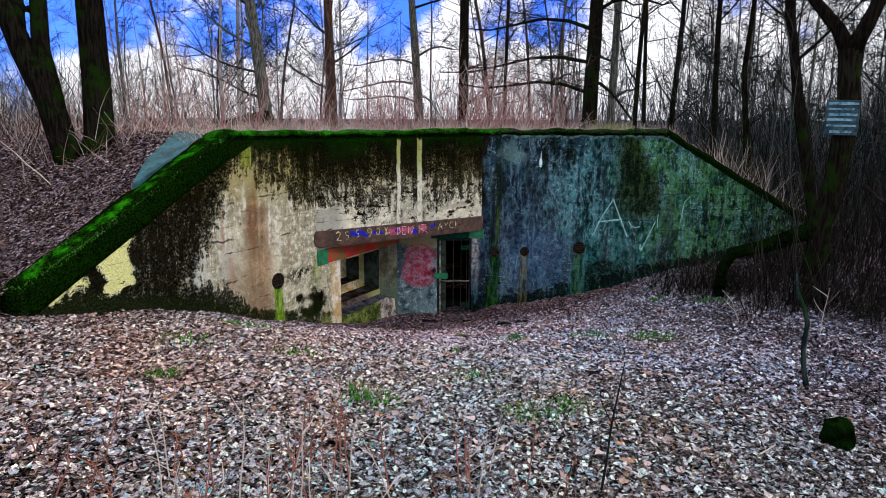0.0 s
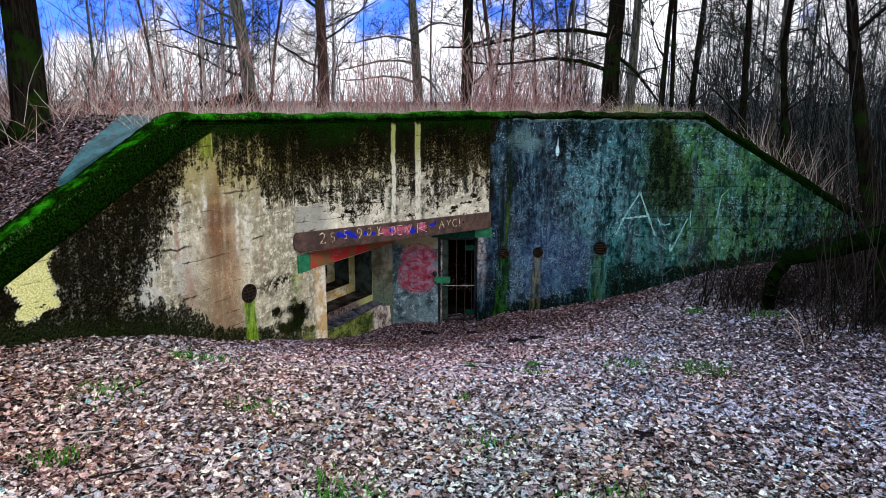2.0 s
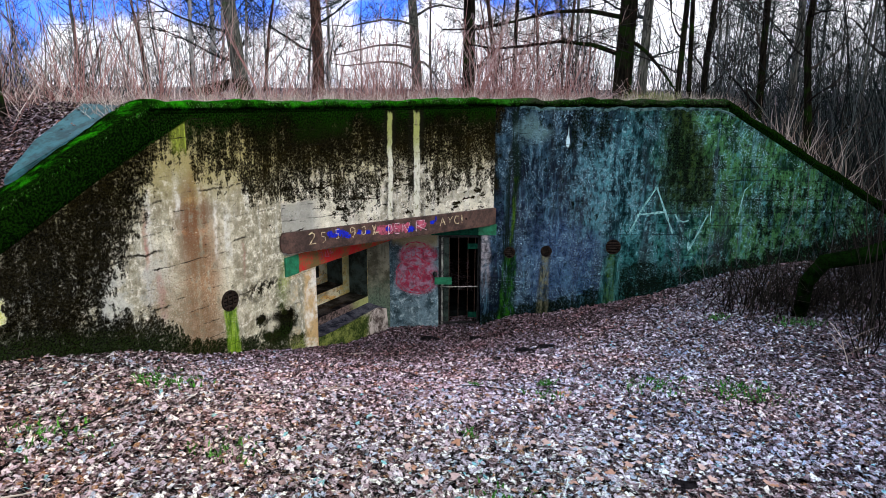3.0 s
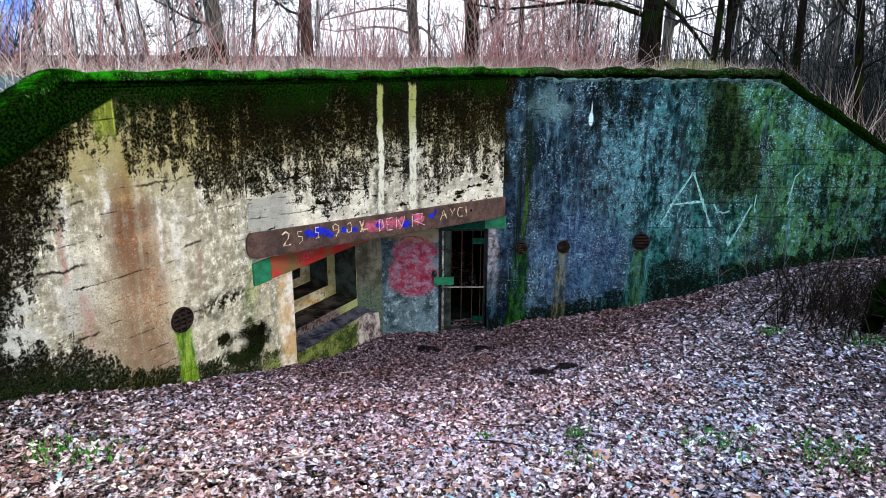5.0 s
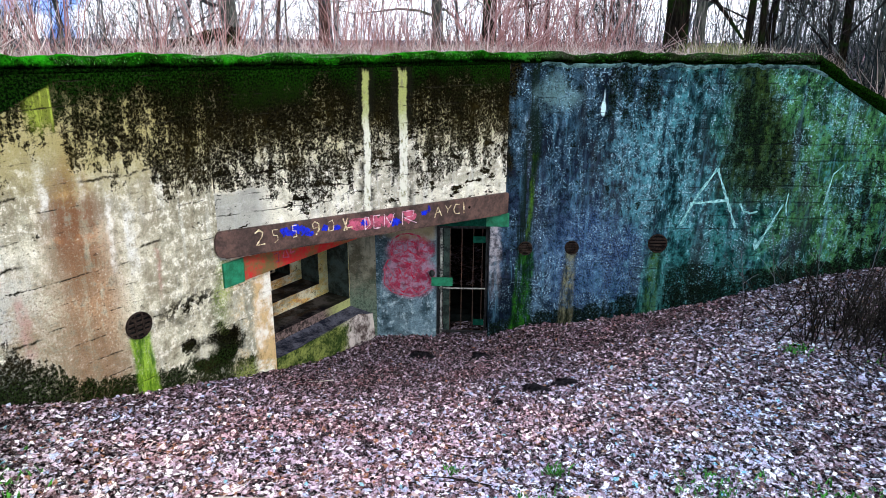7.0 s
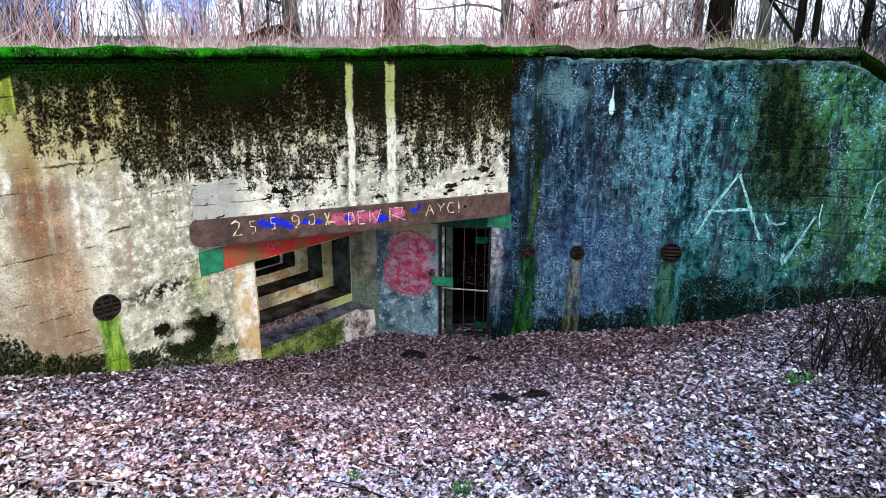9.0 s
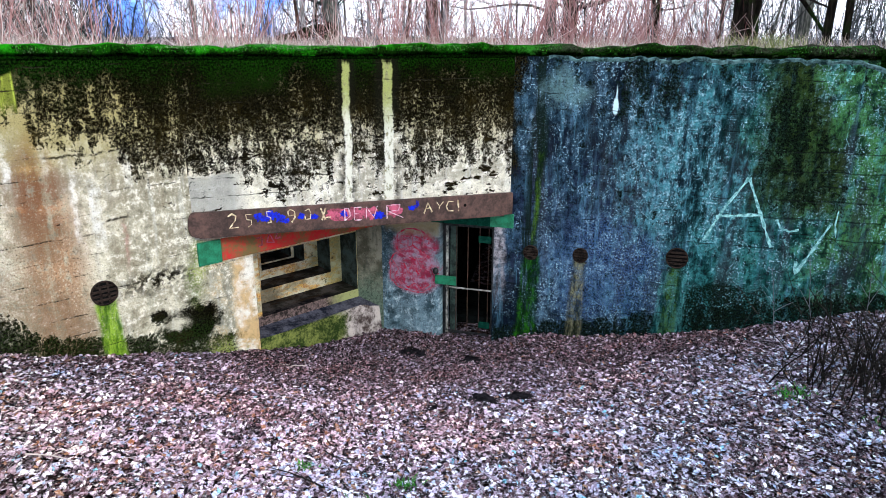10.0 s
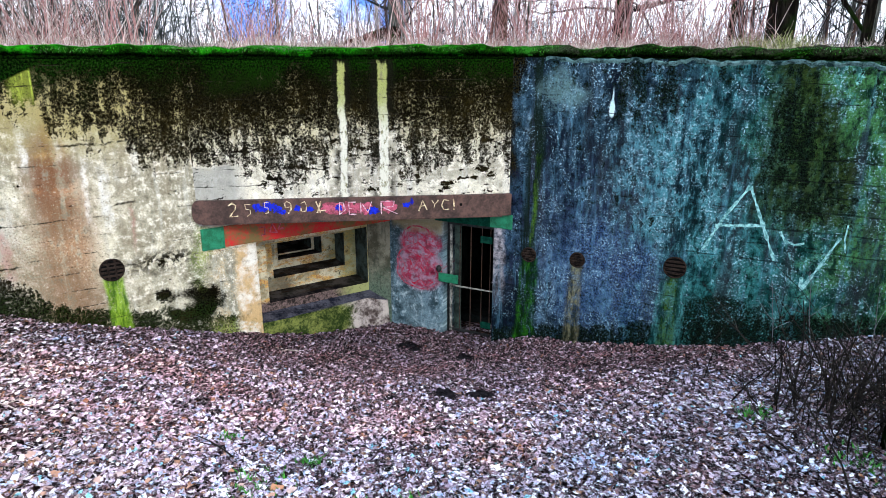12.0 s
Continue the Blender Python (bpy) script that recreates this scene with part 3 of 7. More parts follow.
    low = g.ramp(g.sub(z, foot), g.ramp(u, 1.0, 2.6, 0.34, 0.46), 0.0, -0.5, 0.85)
    ivy = g.add(g.ramp(uu, 4.1, 4.9, -1.0, 0.38), g.ramp(z, 3.3, 2.3, -0.4, 0.0))
    cover = g.top(g.top(cover, run), g.top(g.top(run2, low), ivy))
    black = lichen(g, cover, streak, patch, speck)
    blot = g.spot(g.add(g.add(u, g.mul(rag, 0.4)), g.mul(g.lace, 0.10)), g.add(g.add(z, g.mul(rag, 0.3)), g.mul(g.lace, 0.05)), 2.88, 0.98, 0.55, 0.24, 0.2)
    black = g.top(black, g.mul(blot, g.ramp(speck, 0.38, 0.46)))
    dark = g.mix(g.ramp(g.add(g.mul(speck, 0.6), g.mul(grain, 0.4)), 0.46, 0.60), (0.0015, 0.002, 0.002), (0.007, 0.016, 0.008))
    colour = g.mix(g.mul(black, 0.99), colour, dark)
    edge_noise = g.mul(g.sub(g.blocks, 0.5), 0.12)
    seam = g.mul(g.band(g.add(g.add(u, g.mul(rag, 0.10)), g.mul(z, -0.05)), 0.10, 0.30, 0.05), g.ramp(streak, 0.40, 0.50))
    colour = g.mix(g.mul(seam, 0.9), colour, (0.006, 0.012, 0.008))
    spill = g.mul(g.ramp(g.add(g.add(u, g.mul(rag, 0.25)), edge_noise), 0.16, 0.04), g.ramp(g.add(z, g.mul(rag, 0.6)), 2.2, 2.6))
    colour = g.mix(g.mul(spill, 0.95), colour, g.mix(g.ramp(speck, 0.45, 0.6), (0.001, 0.001, 0.0005), (0.02, 0.016, 0.004)))
    light = g.mul(g.spot(g.add(u, g.mul(rag, 0.5)), g.add(z, g.mul(rag, 0.4)), 0.75, 3.62, 0.26, 0.24, 0.4), g.ramp(g.mottle, 0.15, 0.6, 0.2, 0.9))
    colour = g.mix(g.mul(light, 0.7), colour, (0.15, 0.27, 0.28))
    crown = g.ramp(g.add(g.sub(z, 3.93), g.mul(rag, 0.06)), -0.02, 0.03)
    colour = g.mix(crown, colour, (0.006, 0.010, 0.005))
    # a black gap in the paint above, a green run below it, then the runs under the vents
    for at, low_z, high_z, wide, fan, dark_tint, tint in (
            (0.37, 2.6, 3.75, 0.030, 0.0, (0.004, 0.010, 0.006), (0.010, 0.022, 0.012)), (0.34, 1.5, 2.75, 0.030, 0.0, (0.004, 0.014, 0.003), (0.075, 0.17, 0.015)),
            (0.31, -0.5, 1.36, 0.11, 0.10, (0.003, 0.018, 0.002), (0.024, 0.13, 0.008)), (0.97, -0.5, 1.36, 0.085, 0.03, (0.015, 0.018, 0.010), (0.22, 0.215, 0.12)),
            (2.185, -0.5, 1.30, 0.15, 0.14, (0.006, 0.04, 0.04), (0.075, 0.26, 0.26)), (2.185, -0.5, 1.42, 0.085, 0.06, (0.005, 0.018, 0.002), (0.045, 0.10, 0.010))):
        width = g.add(wide, g.mul(g.sub(high_z, z), fan * 0.35))
        off = g.math("ABSOLUTE", g.sub(g.add(g.add(u, g.mul(rag, 0.05)), g.mul(g.sub(z, 1.3), -0.03)), at))
        line = g.ramp(g.sub(off, width), 0.03, -0.03)
        line = g.mul(line, g.mul(g.ramp(z, high_z + 0.02, high_z - 0.05), g.ramp(z, low_z - 0.1, low_z + 0.1)))
        line = g.mul(line, g.ramp(g.add(streak, speck), 0.60, 0.95, 0.3, 0.97))
        line = g.mul(line, g.mul(g.ramp(g.mottle, 0.10, 0.65, 0.25, 1.0), g.ramp(g.lace, 0.0, 0.7, 0.5, 1.0)))
        hair = g.noise(g.vec(g.mul(u, 11.0), g.mul(z, 2.6), at), 1.0, 8, 0.72)
        colour = g.mix(line, colour, g.mix(g.ramp(hair, 0.42, 0.60), dark_tint, tint))
    bird = g.top(g.spot(g.add(u, g.mul(rag, 0.04)), z, 1.265, 3.36, 0.032, 0.10, 0.25), g.mul(g.spot(g.add(u, g.mul(rag, 0.02)), z, 1.27, 3.47, 0.010, 0.12, 0.4), 0.7))
    colour = g.mix(g.mul(bird, g.ramp(g.mottle, 0.0, 0.3)), colour, (0.62, 0.85, 0.92))
    lines = board_lines(g, u, z, 0.20)
    long = g.mul(g.sub(g.noise(g.vec(u, g.mul(z, 0.3), 30.0), 2.0, 6, 0.65), 0.5), 0.10)
    for at in (2.67, 2.32, 2.09, 1.86, 2.9):
        joint = g.mul(g.band(g.add(z, long), at - 0.007, at + 0.007, 0.009), g.ramp(g.add(u, g.mul(rag, 1.5)), 2.6, 3.8))
        lines = g.top(lines, g.mul(joint, g.ramp(g.lace, 0.0, 0.4)))
    colour = g.mix(g.mul(lines, 0.8), colour, (0.006, 0.008, 0.008))
    colour = g.mix(g.mul(g.ramp(speck, 0.66, 0.74), g.ramp(patch, 0.35, 0.6)), colour, (0.008, 0.010, 0.009))
    # sprayed red on the pier beside the gate
    wu = g.add(u, g.mul(rag, 0.20))
    red = g.top(g.spot(wu, z, -1.36, 1.34, 0.33, 0.24, 0.22), g.spot(wu, z, -1.36, 0.95, 0.40, 0.34, 0.18))
    gap = g.top(g.spot(wu, z, -1.27, 1.25, 0.10, 0.06, 0.5), g.ramp(g.noise(g.vec(u, z, 3.0), 13.0, 6, 0.7), 0.47, 0.58))
    red_colour = g.mix(g.ramp(g.noise(g.vec(u, z, 3.0), 7.0, 7, 0.75), 0.44, 0.58), (0.36, 0.015, 0.06), (0.40, 0.24, 0.33))
    pier_left = g.mul(g.band(u, -1.9, -0.96, 0.01), g.ramp(speck, 0.15, 0.75, 0.25, 0.9))
    colour = g.mix(pier_left, colour, g.mix(g.ramp(patch, 0.38, 0.6), (0.045, 0.085, 0.10), (0.22, 0.33, 0.38)))
    scuff = g.mul(g.band(u, -1.9, -0.96, 0.01), g.mul(g.ramp(g.mottle, 0.52, 0.85), g.ramp(z, 1.1, 0.6, 0.35, 0.9)))
    colour = g.mix(scuff, colour, (0.52, 0.66, 0.72))
    colour = g.mix(g.mul(red, g.ramp(g.mottle, 0.15, 0.7, 0.35, 0.95)), colour, red_colour)
    ochre = g.mul(g.band(u, -1.8, -0.98, 0.05), g.ramp(g.add(z, g.mul(patch, 0.3)), 1.55, 1.75))
    colour = g.mix(g.mul(ochre, 0.7), colour, (0.40, 0.33, 0.18))
    pier = g.mul(g.band(g.add(u, g.mul(rag, 0.10)), -0.21, -0.05, 0.04), g.ramp(g.mottle, 0.3, 0.8, 0.1, 0.8))
    colour = g.mix(g.mul(pier, g.ramp(z, 0.4, 1.4)), colour, (0.60, 0.55, 0.56))
    g.bump(g.add(g.mul(grain, 0.35), g.sub(g.mul(speck, 0.8), g.mul(lines, 0.9))), 0.7, 0.02)
    return g.done(colour, 0.85)


def embrasure_concrete():
    """Cream and ochre frames; the lowest riser wet and pinkish brown; sills wet; cheeks and soffits carry painted
    shade.
    """
    g = Nodes("embrasure_concrete")
    x, y, z = g.split(g.place)
    patch = g.noise(g.place, 4.0, 7, 0.68)
    speck = g.noise(g.place, 26.0, 6, 0.72)
    fine = g.noise(g.place, 8.0, 8, 0.74)
    colour = g.mix(g.ramp(patch, 0.36, 0.60), (0.26, 0.22, 0.13), (0.72, 0.66, 0.47))
    rust = g.mul(g.ramp(g.noise(g.vec(g.mul(x, 2.0), y, g.mul(z, 2.5)), 4.5, 7, 0.7), 0.46, 0.60), 0.85)
    colour = g.mix(rust, colour, g.mix(g.ramp(speck, 0.42, 0.6), (0.40, 0.16, 0.03), (0.78, 0.46, 0.10)))
    algae = g.mul(g.ramp(g.add(y, g.mul(fine, 0.4)), 11.45, 11.8), 0.6)
    colour = g.mix(algae, colour, (0.22, 0.25, 0.10))
    low = g.mul(g.ramp(g.add(x, g.mul(fine, 0.1)), WEST - 0.46, WEST - 0.38), g.ramp(g.add(z, g.mul(fine, 0.1)), 0.68, 0.62))
    wet_riser = g.mix(g.ramp(g.add(g.mul(fine, 0.6), g.mul(speck, 0.4)), 0.44, 0.60), (0.03, 0.024, 0.022), (0.24, 0.17, 0.16))
    wet_riser = g.mix(g.ramp(g.add(y, g.mul(fine, 0.5)), 11.4, 11.75), wet_riser, (0.34, 0.36, 0.15))
    colour = g.mix(low, colour, wet_riser)
    mid = g.mul(g.band(x, WEST - 0.80, WEST - 0.72, 0.02), g.mul(g.ramp(g.add(y, g.mul(fine, 0.6)), 11.15, 10.85), g.ramp(z, 0.84, 0.78)))
    colour = g.mix(g.mul(mid, 0.75), colour, (0.10, 0.085, 0.06))
    colour = g.mix(g.ramp(fine, 0.56, 0.66, 0.0, 0.85), colour, (0.03, 0.028, 0.018))
    colour = g.mix(g.ramp(speck, 0.60, 0.68, 0.0, 0.9), colour, (0.04, 0.032, 0.022))
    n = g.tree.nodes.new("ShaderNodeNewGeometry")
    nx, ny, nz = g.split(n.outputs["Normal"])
    # Recess shade painted in by facing: cheeks, soffits and, with the damp, sills.
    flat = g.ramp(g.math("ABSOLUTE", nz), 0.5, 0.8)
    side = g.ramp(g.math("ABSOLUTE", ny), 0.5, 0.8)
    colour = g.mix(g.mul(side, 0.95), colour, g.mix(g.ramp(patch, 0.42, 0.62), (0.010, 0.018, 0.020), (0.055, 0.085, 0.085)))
    darker = g.mix(g.ramp(patch, 0.44, 0.64), (0.006, 0.006, 0.008), (0.05, 0.042, 0.042))
    colour = g.mix(g.mul(flat, 0.96), colour, darker)
    g.bump(g.add(g.mul(fine, 1.0), speck), 0.8, 0.02)
    return g.done(colour, g.ramp(flat, 0.0, 1.0, 0.9, 0.6))


def cheek_concrete():
    """Grey plaster with green damp low down and dark pits."""
    g = Nodes("cheek_concrete")
    x, y, z = g.split(g.place)
    patch = g.noise(g.place, 3.4, 7, 0.68)
    speck = g.noise(g.place, 26.0, 6, 0.72)
    runs = g.noise(g.vec(g.mul(y, 16.0), g.mul(z, 1.6), 2.0), 1.0, 6, 0.65)
    c = g.mix(g.ramp(patch, 0.38, 0.62), (0.085, 0.082, 0.055), (0.26, 0.25, 0.185))
    c = g.mix(g.ramp(runs, 0.52, 0.68, 0.0, 0.6), c, (0.045, 0.055, 0.045))
    damp = g.mul(g.ramp(g.add(z, g.mul(patch, 0.5)), 1.25, 0.75), 0.75)
    c = g.mix(damp, c, g.mix(g.ramp(speck, 0.42, 0.6), (0.035, 0.075, 0.055), (0.16, 0.24, 0.17)))
    c = g.mix(g.ramp(speck, 0.58, 0.67, 0.0, 0.85), c, (0.02, 0.02, 0.014))
    c = g.mix(g.ramp(g.noise(g.place, 9.0, 8, 0.75), 0.60, 0.70, 0.0, 0.7), c, (0.42, 0.40, 0.32))
    g.bump(g.add(patch, speck), 0.7, 0.02)
    return g.done(c, 0.9)


def parapet_concrete():
    """Worn face under the ledge: algae on most of it, bare pinkish stone towards the pier, black damp on top."""
    g = Nodes("parapet_concrete")
    x, y, z = g.split(g.place)
    patch = g.noise(g.place, 5.0, 7, 0.7)
    speck = g.noise(g.place, 30.0, 6, 0.74)
    rag = g.sub(patch, 0.5)
    algae = g.mix(g.ramp(g.add(g.mul(patch, 0.6), g.mul(speck, 0.4)), 0.42, 0.60), (0.025, 0.045, 0.012), (0.22, 0.25, 0.065))
    bare = g.mix(g.ramp(g.add(g.mul(patch, 0.75), g.mul(speck, 0.25)), 0.40, 0.58), (0.07, 0.05, 0.045), (0.60, 0.53, 0.49))
    c = g.mix(g.ramp(g.add(y, g.mul(rag, 0.9)), 11.15, 11.4), algae, bare)
    n = g.tree.nodes.new("ShaderNodeNewGeometry")
    flat = g.ramp(g.split(n.outputs["Normal"])[2], 0.55, 0.8)
    top = g.mix(g.ramp(g.add(g.mul(patch, 0.7), g.mul(speck, 0.3)), 0.40, 0.62), (0.012, 0.014, 0.024), (0.11, 0.11, 0.14))
    c = g.mix(flat, c, top)
    c = g.mix(g.ramp(speck, 0.60, 0.68, 0.0, 0.8), c, (0.03, 0.03, 0.02))
    g.bump(g.add(patch, speck), 0.9, 0.03)
    return g.done(c, g.ramp(flat, 0.0, 1.0, 0.92, 0.6))


def plain(name, colour, other, scale=8.0, rough=0.85, metal=0.0, bump=0.3, depth=0.01):
    g = Nodes(name)
    a = g.noise(g.place, scale, 6, 0.65)
    b = g.noise(g.place, scale * 6, 4, 0.6)
    c = g.mix(g.ramp(g.add(g.mul(a, 0.7), g.mul(b, 0.3)), 0.38, 0.62), colour, other)
    g.shader.inputs["Metallic"].default_value = metal
    g.shader.inputs["Specular IOR Level"].default_value = 0.3 if rough < 0.7 else 0.0
    g.bump(g.add(a, b), bump, depth)
    return g.done(c, rough)


def soil_material():
    """Black leaf mould with crumbs of old leaves in it."""
    g = Nodes("leaf_mould_soil")
    cells = g.tree.nodes.new("ShaderNodeTexVoronoi")
    g.link(g.add_vector(g.place, 0.03), cells.inputs["Vector"])
    cells.inputs["Scale"].default_value = 26.0
    pick = g.split(cells.outputs["Color"])[0]
    crumbs = g.choose(pick, [(0.0, (0.006, 0.0045, 0.004)), (0.30, (0.05, 0.032, 0.032)), (0.5, (0.20, 0.14, 0.16)), (0.7, (0.46, 0.37, 0.44)), (0.85, (0.62, 0.54, 0.62)), (0.93, (0.28, 0.13, 0.08)), (1.0, (0.10, 0.06, 0.06))])
    b = g.noise(g.place, 40.0, 5, 0.75)
    a = g.noise(g.place, 2.0, 6, 0.65)
    colour = g.mix(g.ramp(b, 0.46, 0.58), crumbs, (0.008, 0.006, 0.005))
    colour = g.mix(g.mul(g.ramp(a, 0.5, 0.65), 0.6), colour, (0.012, 0.009, 0.008))
    g.bump(g.add(b, cells.outputs["Distance"]), 0.9, 0.04)
    return g.done(colour, 0.9)


def leaf_material(name, stops):
    g = Nodes(name)
    colour = g.choose(g.island(), stops, len(stops) > 6)
    shade = g.noise(g.place, 42.0, 7, 0.75)
    drift = g.noise(g.place, 0.9, 4, 0.6)
    colour = g.mix(g.ramp(drift, 0.50, 0.66, 0.0, 0.7), colour, g.mix(1.0, colour, (1.0, 0.72, 0.60), "MULTIPLY"))
    colour = g.mix(g.ramp(drift, 0.50, 0.36, 0.0, 0.6), colour, g.mix(1.0, colour, (0.74, 0.88, 1.0), "MULTIPLY"))
    colour = g.mix(g.ramp(g.noise(g.place, 60.0, 5, 0.7), 0.52, 0.66, 0.0, 0.5), colour, (0.86, 0.78, 0.82))
    colour = g.mix(g.ramp(shade, 0.50, 0.60, 0.0, 0.92), colour, (0.007, 0.005, 0.007))
    colour = g.mix(g.ramp(g.noise(g.place, 95.0, 4, 0.7), 0.44, 0.60, 0.0, 0.45), colour, g.mix(1.0, colour, (0.40, 0.25, 0.22), "MULTIPLY"))
    # leaves tinted yellower towards low y and bluer towards high x
    x, y, z = g.split(g.place)
    colour = g.mix(g.ramp(y, 8.5, 5.5), colour, g.mix(1.0, colour, (0.98, 1.0, 0.82), "MULTIPLY"))
    colour = g.mix(g.ramp(x, -5.2, -2.2), colour, g.mix(1.0, colour, (0.76, 0.94, 1.0), "MULTIPLY"))
    g.shader.inputs["Specular IOR Level"].default_value = 0.03
    return g.done(colour, 0.8)


def bark_material(name, colour, other, moss, low=0.0):
    """Bark with fissures that run up the stem, and moss on parts of it."""
    g = Nodes(name)
    tc = g.tree.nodes.new("ShaderNodeTexCoord").outputs["Object"]
    x, y, z = g.split(tc)
    fissure = g.noise(g.vec(g.mul(x, 26.0), g.mul(y, 26.0), g.mul(z, 4.0)), 1.0, 5, 0.65)
    patch = g.noise(tc, 2.2, 5, 0.6)
    c = g.mix(g.ramp(fissure, 0.4, 0.62), colour, other)
    c = g.mix(g.mul(g.ramp(g.add(patch, g.mul(z, -0.03)), 0.50 - low, 0.62 - low), 0.85), c, moss)
    g.bump(fissure, 0.9, 0.03)
    return g.done(c, 0.92)


def stem_material(name, stops):
    g = Nodes(name)
    return g.done(g.choose(g.island(), stops), 0.8)


def moss_material():
    """Moss: lush where it lies flat to the sky, thin and black on steep faces."""
    g = Nodes("moss")
    a = g.noise(g.place, 5.0, 6, 0.65)
    b = g.noise(g.place, 45.0, 4, 0.7)
    n = g.tree.nodes.new("ShaderNodeNewGeometry")
    flat = g.ramp(g.add(g.split(n.outputs["Normal"])[2], g.mul(g.sub(a, 0.5), 0.5)), 0.82, 1.0)
    edge = g.mul(g.ramp(g.add(g.split(g.place)[2], g.mul(g.sub(a, 0.5), 0.35)), TOP - 0.055, TOP + 0.03), g.ramp(g.noise(g.place, 1.7, 4), 0.42, 0.58, 0.15, 0.9))
    flat = g.top(flat, edge)
    east = g.ramp(g.split(g.place)[0], -6.6, -5.6)
    thin = g.mix(g.ramp(b, 0.42, 0.62), (0.0012, 0.0035, 0.0007), (0.006, 0.024, 0.002))
    lush = g.mix(g.ramp(g.add(g.mul(a, 0.6), g.mul(b, 0.4)), 0.4, 0.6), (0.003, 0.035, 0.001), (0.020, 0.23, 0.004))
    stone = g.mix(g.ramp(b, 0.4, 0.6), (0.008, 0.010, 0.006), (0.04, 0.045, 0.03))
    lush = g.mix(g.mul(east, g.ramp(a, 0.36, 0.5)), lush, stone)
    g.bump(g.add(a, b), 0.9, 0.03)
    return g.done(g.mix(flat, thin, lush), 0.95)


WEST_CONCRETE, MID_CONCRETE, EAST_CONCRETE = west_concrete(), mid_concrete(), east_concrete()
EMBRASURE, CHEEK_CONCRETE, PARAPET = embrasure_concrete(), cheek_concrete(), parapet_concrete()
# near black: the shade deep in the passage is put into this colour
INNER = plain("shaded_inner_concrete", (0.002, 0.003, 0.003), (0.010, 0.013, 0.012), 4.0)
MOSS = moss_material()
BEAM_STEEL = plain("painted_rusty_steel", (0.035, 0.022, 0.018), (0.11, 0.062, 0.05), 5.0, 0.65, 0.2)
GATE_STEEL = plain("dark_gate_steel", (0.008, 0.009, 0.009), (0.035, 0.037, 0.04), 14.0, 0.6, 0.4)
BAR_RUST = plain("rusty_bar", (0.012, 0.008, 0.007), (0.10, 0.055, 0.04), 18.0, 0.6, 0.4)
WORN_STEEL = plain("worn_pale_steel", (0.03, 0.03, 0.03), (0.50, 0.50, 0.44), 9.0, 0.55, 0.2)
LEAF_STEEL = plain("dull_green_steel", (0.006, 0.012, 0.010), (0.05, 0.085, 0.07), 7.0, 0.6, 0.2)
GREEN_PAINT = plain("green_paint", (0.008, 0.10, 0.045), (0.02, 0.20, 0.10), 10.0, 0.6)
# darker green: shadow on the door lintel, and the faint hinge plates
DULL_GREEN = plain("dull_shaded_green", (0.004, 0.03, 0.02), (0.010, 0.07, 0.045), 12.0, 0.8)
RED_LINTEL = plain("red_sprayed_lintel", (0.50, 0.025, 0.03), (0.15, 0.11, 0.045), 4.5, 0.75)
VENT_IRON = plain("vent_iron", (0.007, 0.006, 0.006), (0.04, 0.028, 0.022), 16.0, 0.7, 0.3)
# flat black that stands in for the unlit dark inside holes
BLACK = plain("hole_black", (0.004, 0.004, 0.004), (0.008, 0.008, 0.008))
CHALK = plain("pale_teal_chalk", (0.05, 0.17, 0.17), (0.38, 0.72, 0.72), 30.0)
CREAM_PAINT = plain("cream_paint", (0.20, 0.13, 0.08), (0.78, 0.68, 0.44), 24.0)
BLUE_PAINT = plain("blue_paint", (0.02, 0.016, 0.14), (0.012, 0.03, 0.62), 16.0)
PINK_PAINT = plain("pink_paint", (0.16, 0.045, 0.06), (0.52, 0.11, 0.18), 11.0)
WHITE_PAINT = plain("pinkish_white_paint", (0.36, 0.12, 0.18), (0.74, 0.60, 0.64), 22.0)
SIGN_BOARD = plain("weathered_sign_board", (0.015, 0.03, 0.04), (0.05, 0.085, 0.105), 6.0)
SIGN_PALE = plain("faded_sign_paint", (0.03, 0.09, 0.13), (0.22, 0.42, 0.52), 11.0)
BOUGH_MOSS = plain("green_bough_moss", (0.0010, 0.002, 0.0007), (0.004, 0.014, 0.002), 7.0, 0.95, 0, 0.9, 0.03)
RED_SPRAY = plain("red_spray", (0.34, 0.16, 0.22), (0.42, 0.012, 0.045), 12.0)
PLASTER_EDGE = plain("pale_teal_render", (0.008, 0.022, 0.022), (0.13, 0.24, 0.24), 9.0)
SLAB = plain("algae_slab", (0.006, 0.035, 0.042), (0.030, 0.13, 0.155), 5.0, 0.6)
SOIL = soil_material()
BLACK_EARTH = plain("black_earth", (0.004, 0.004, 0.005), (0.022, 0.020, 0.024), 20.0, 0.9, 0, 0.9, 0.03)
LITTER = leaf_material("fallen_leaves", [(0.0, (0.006, 0.004, 0.006)), (0.10, (0.05, 0.028, 0.034)), (0.20, (0.16, 0.088, 0.10)), (0.32, (0.30, 0.155, 0.095)), (0.38, (0.30, 0.21, 0.27)),
                                         (0.50, (0.50, 0.38, 0.50)), (0.63, (0.40, 0.45, 0.66)), (0.70, (0.68, 0.55, 0.70)), (0.82, (0.92, 0.82, 0.92)), (0.93, (1.0, 0.95, 1.0)),
                                         (0.985, (0.22, 0.50, 0.62))])
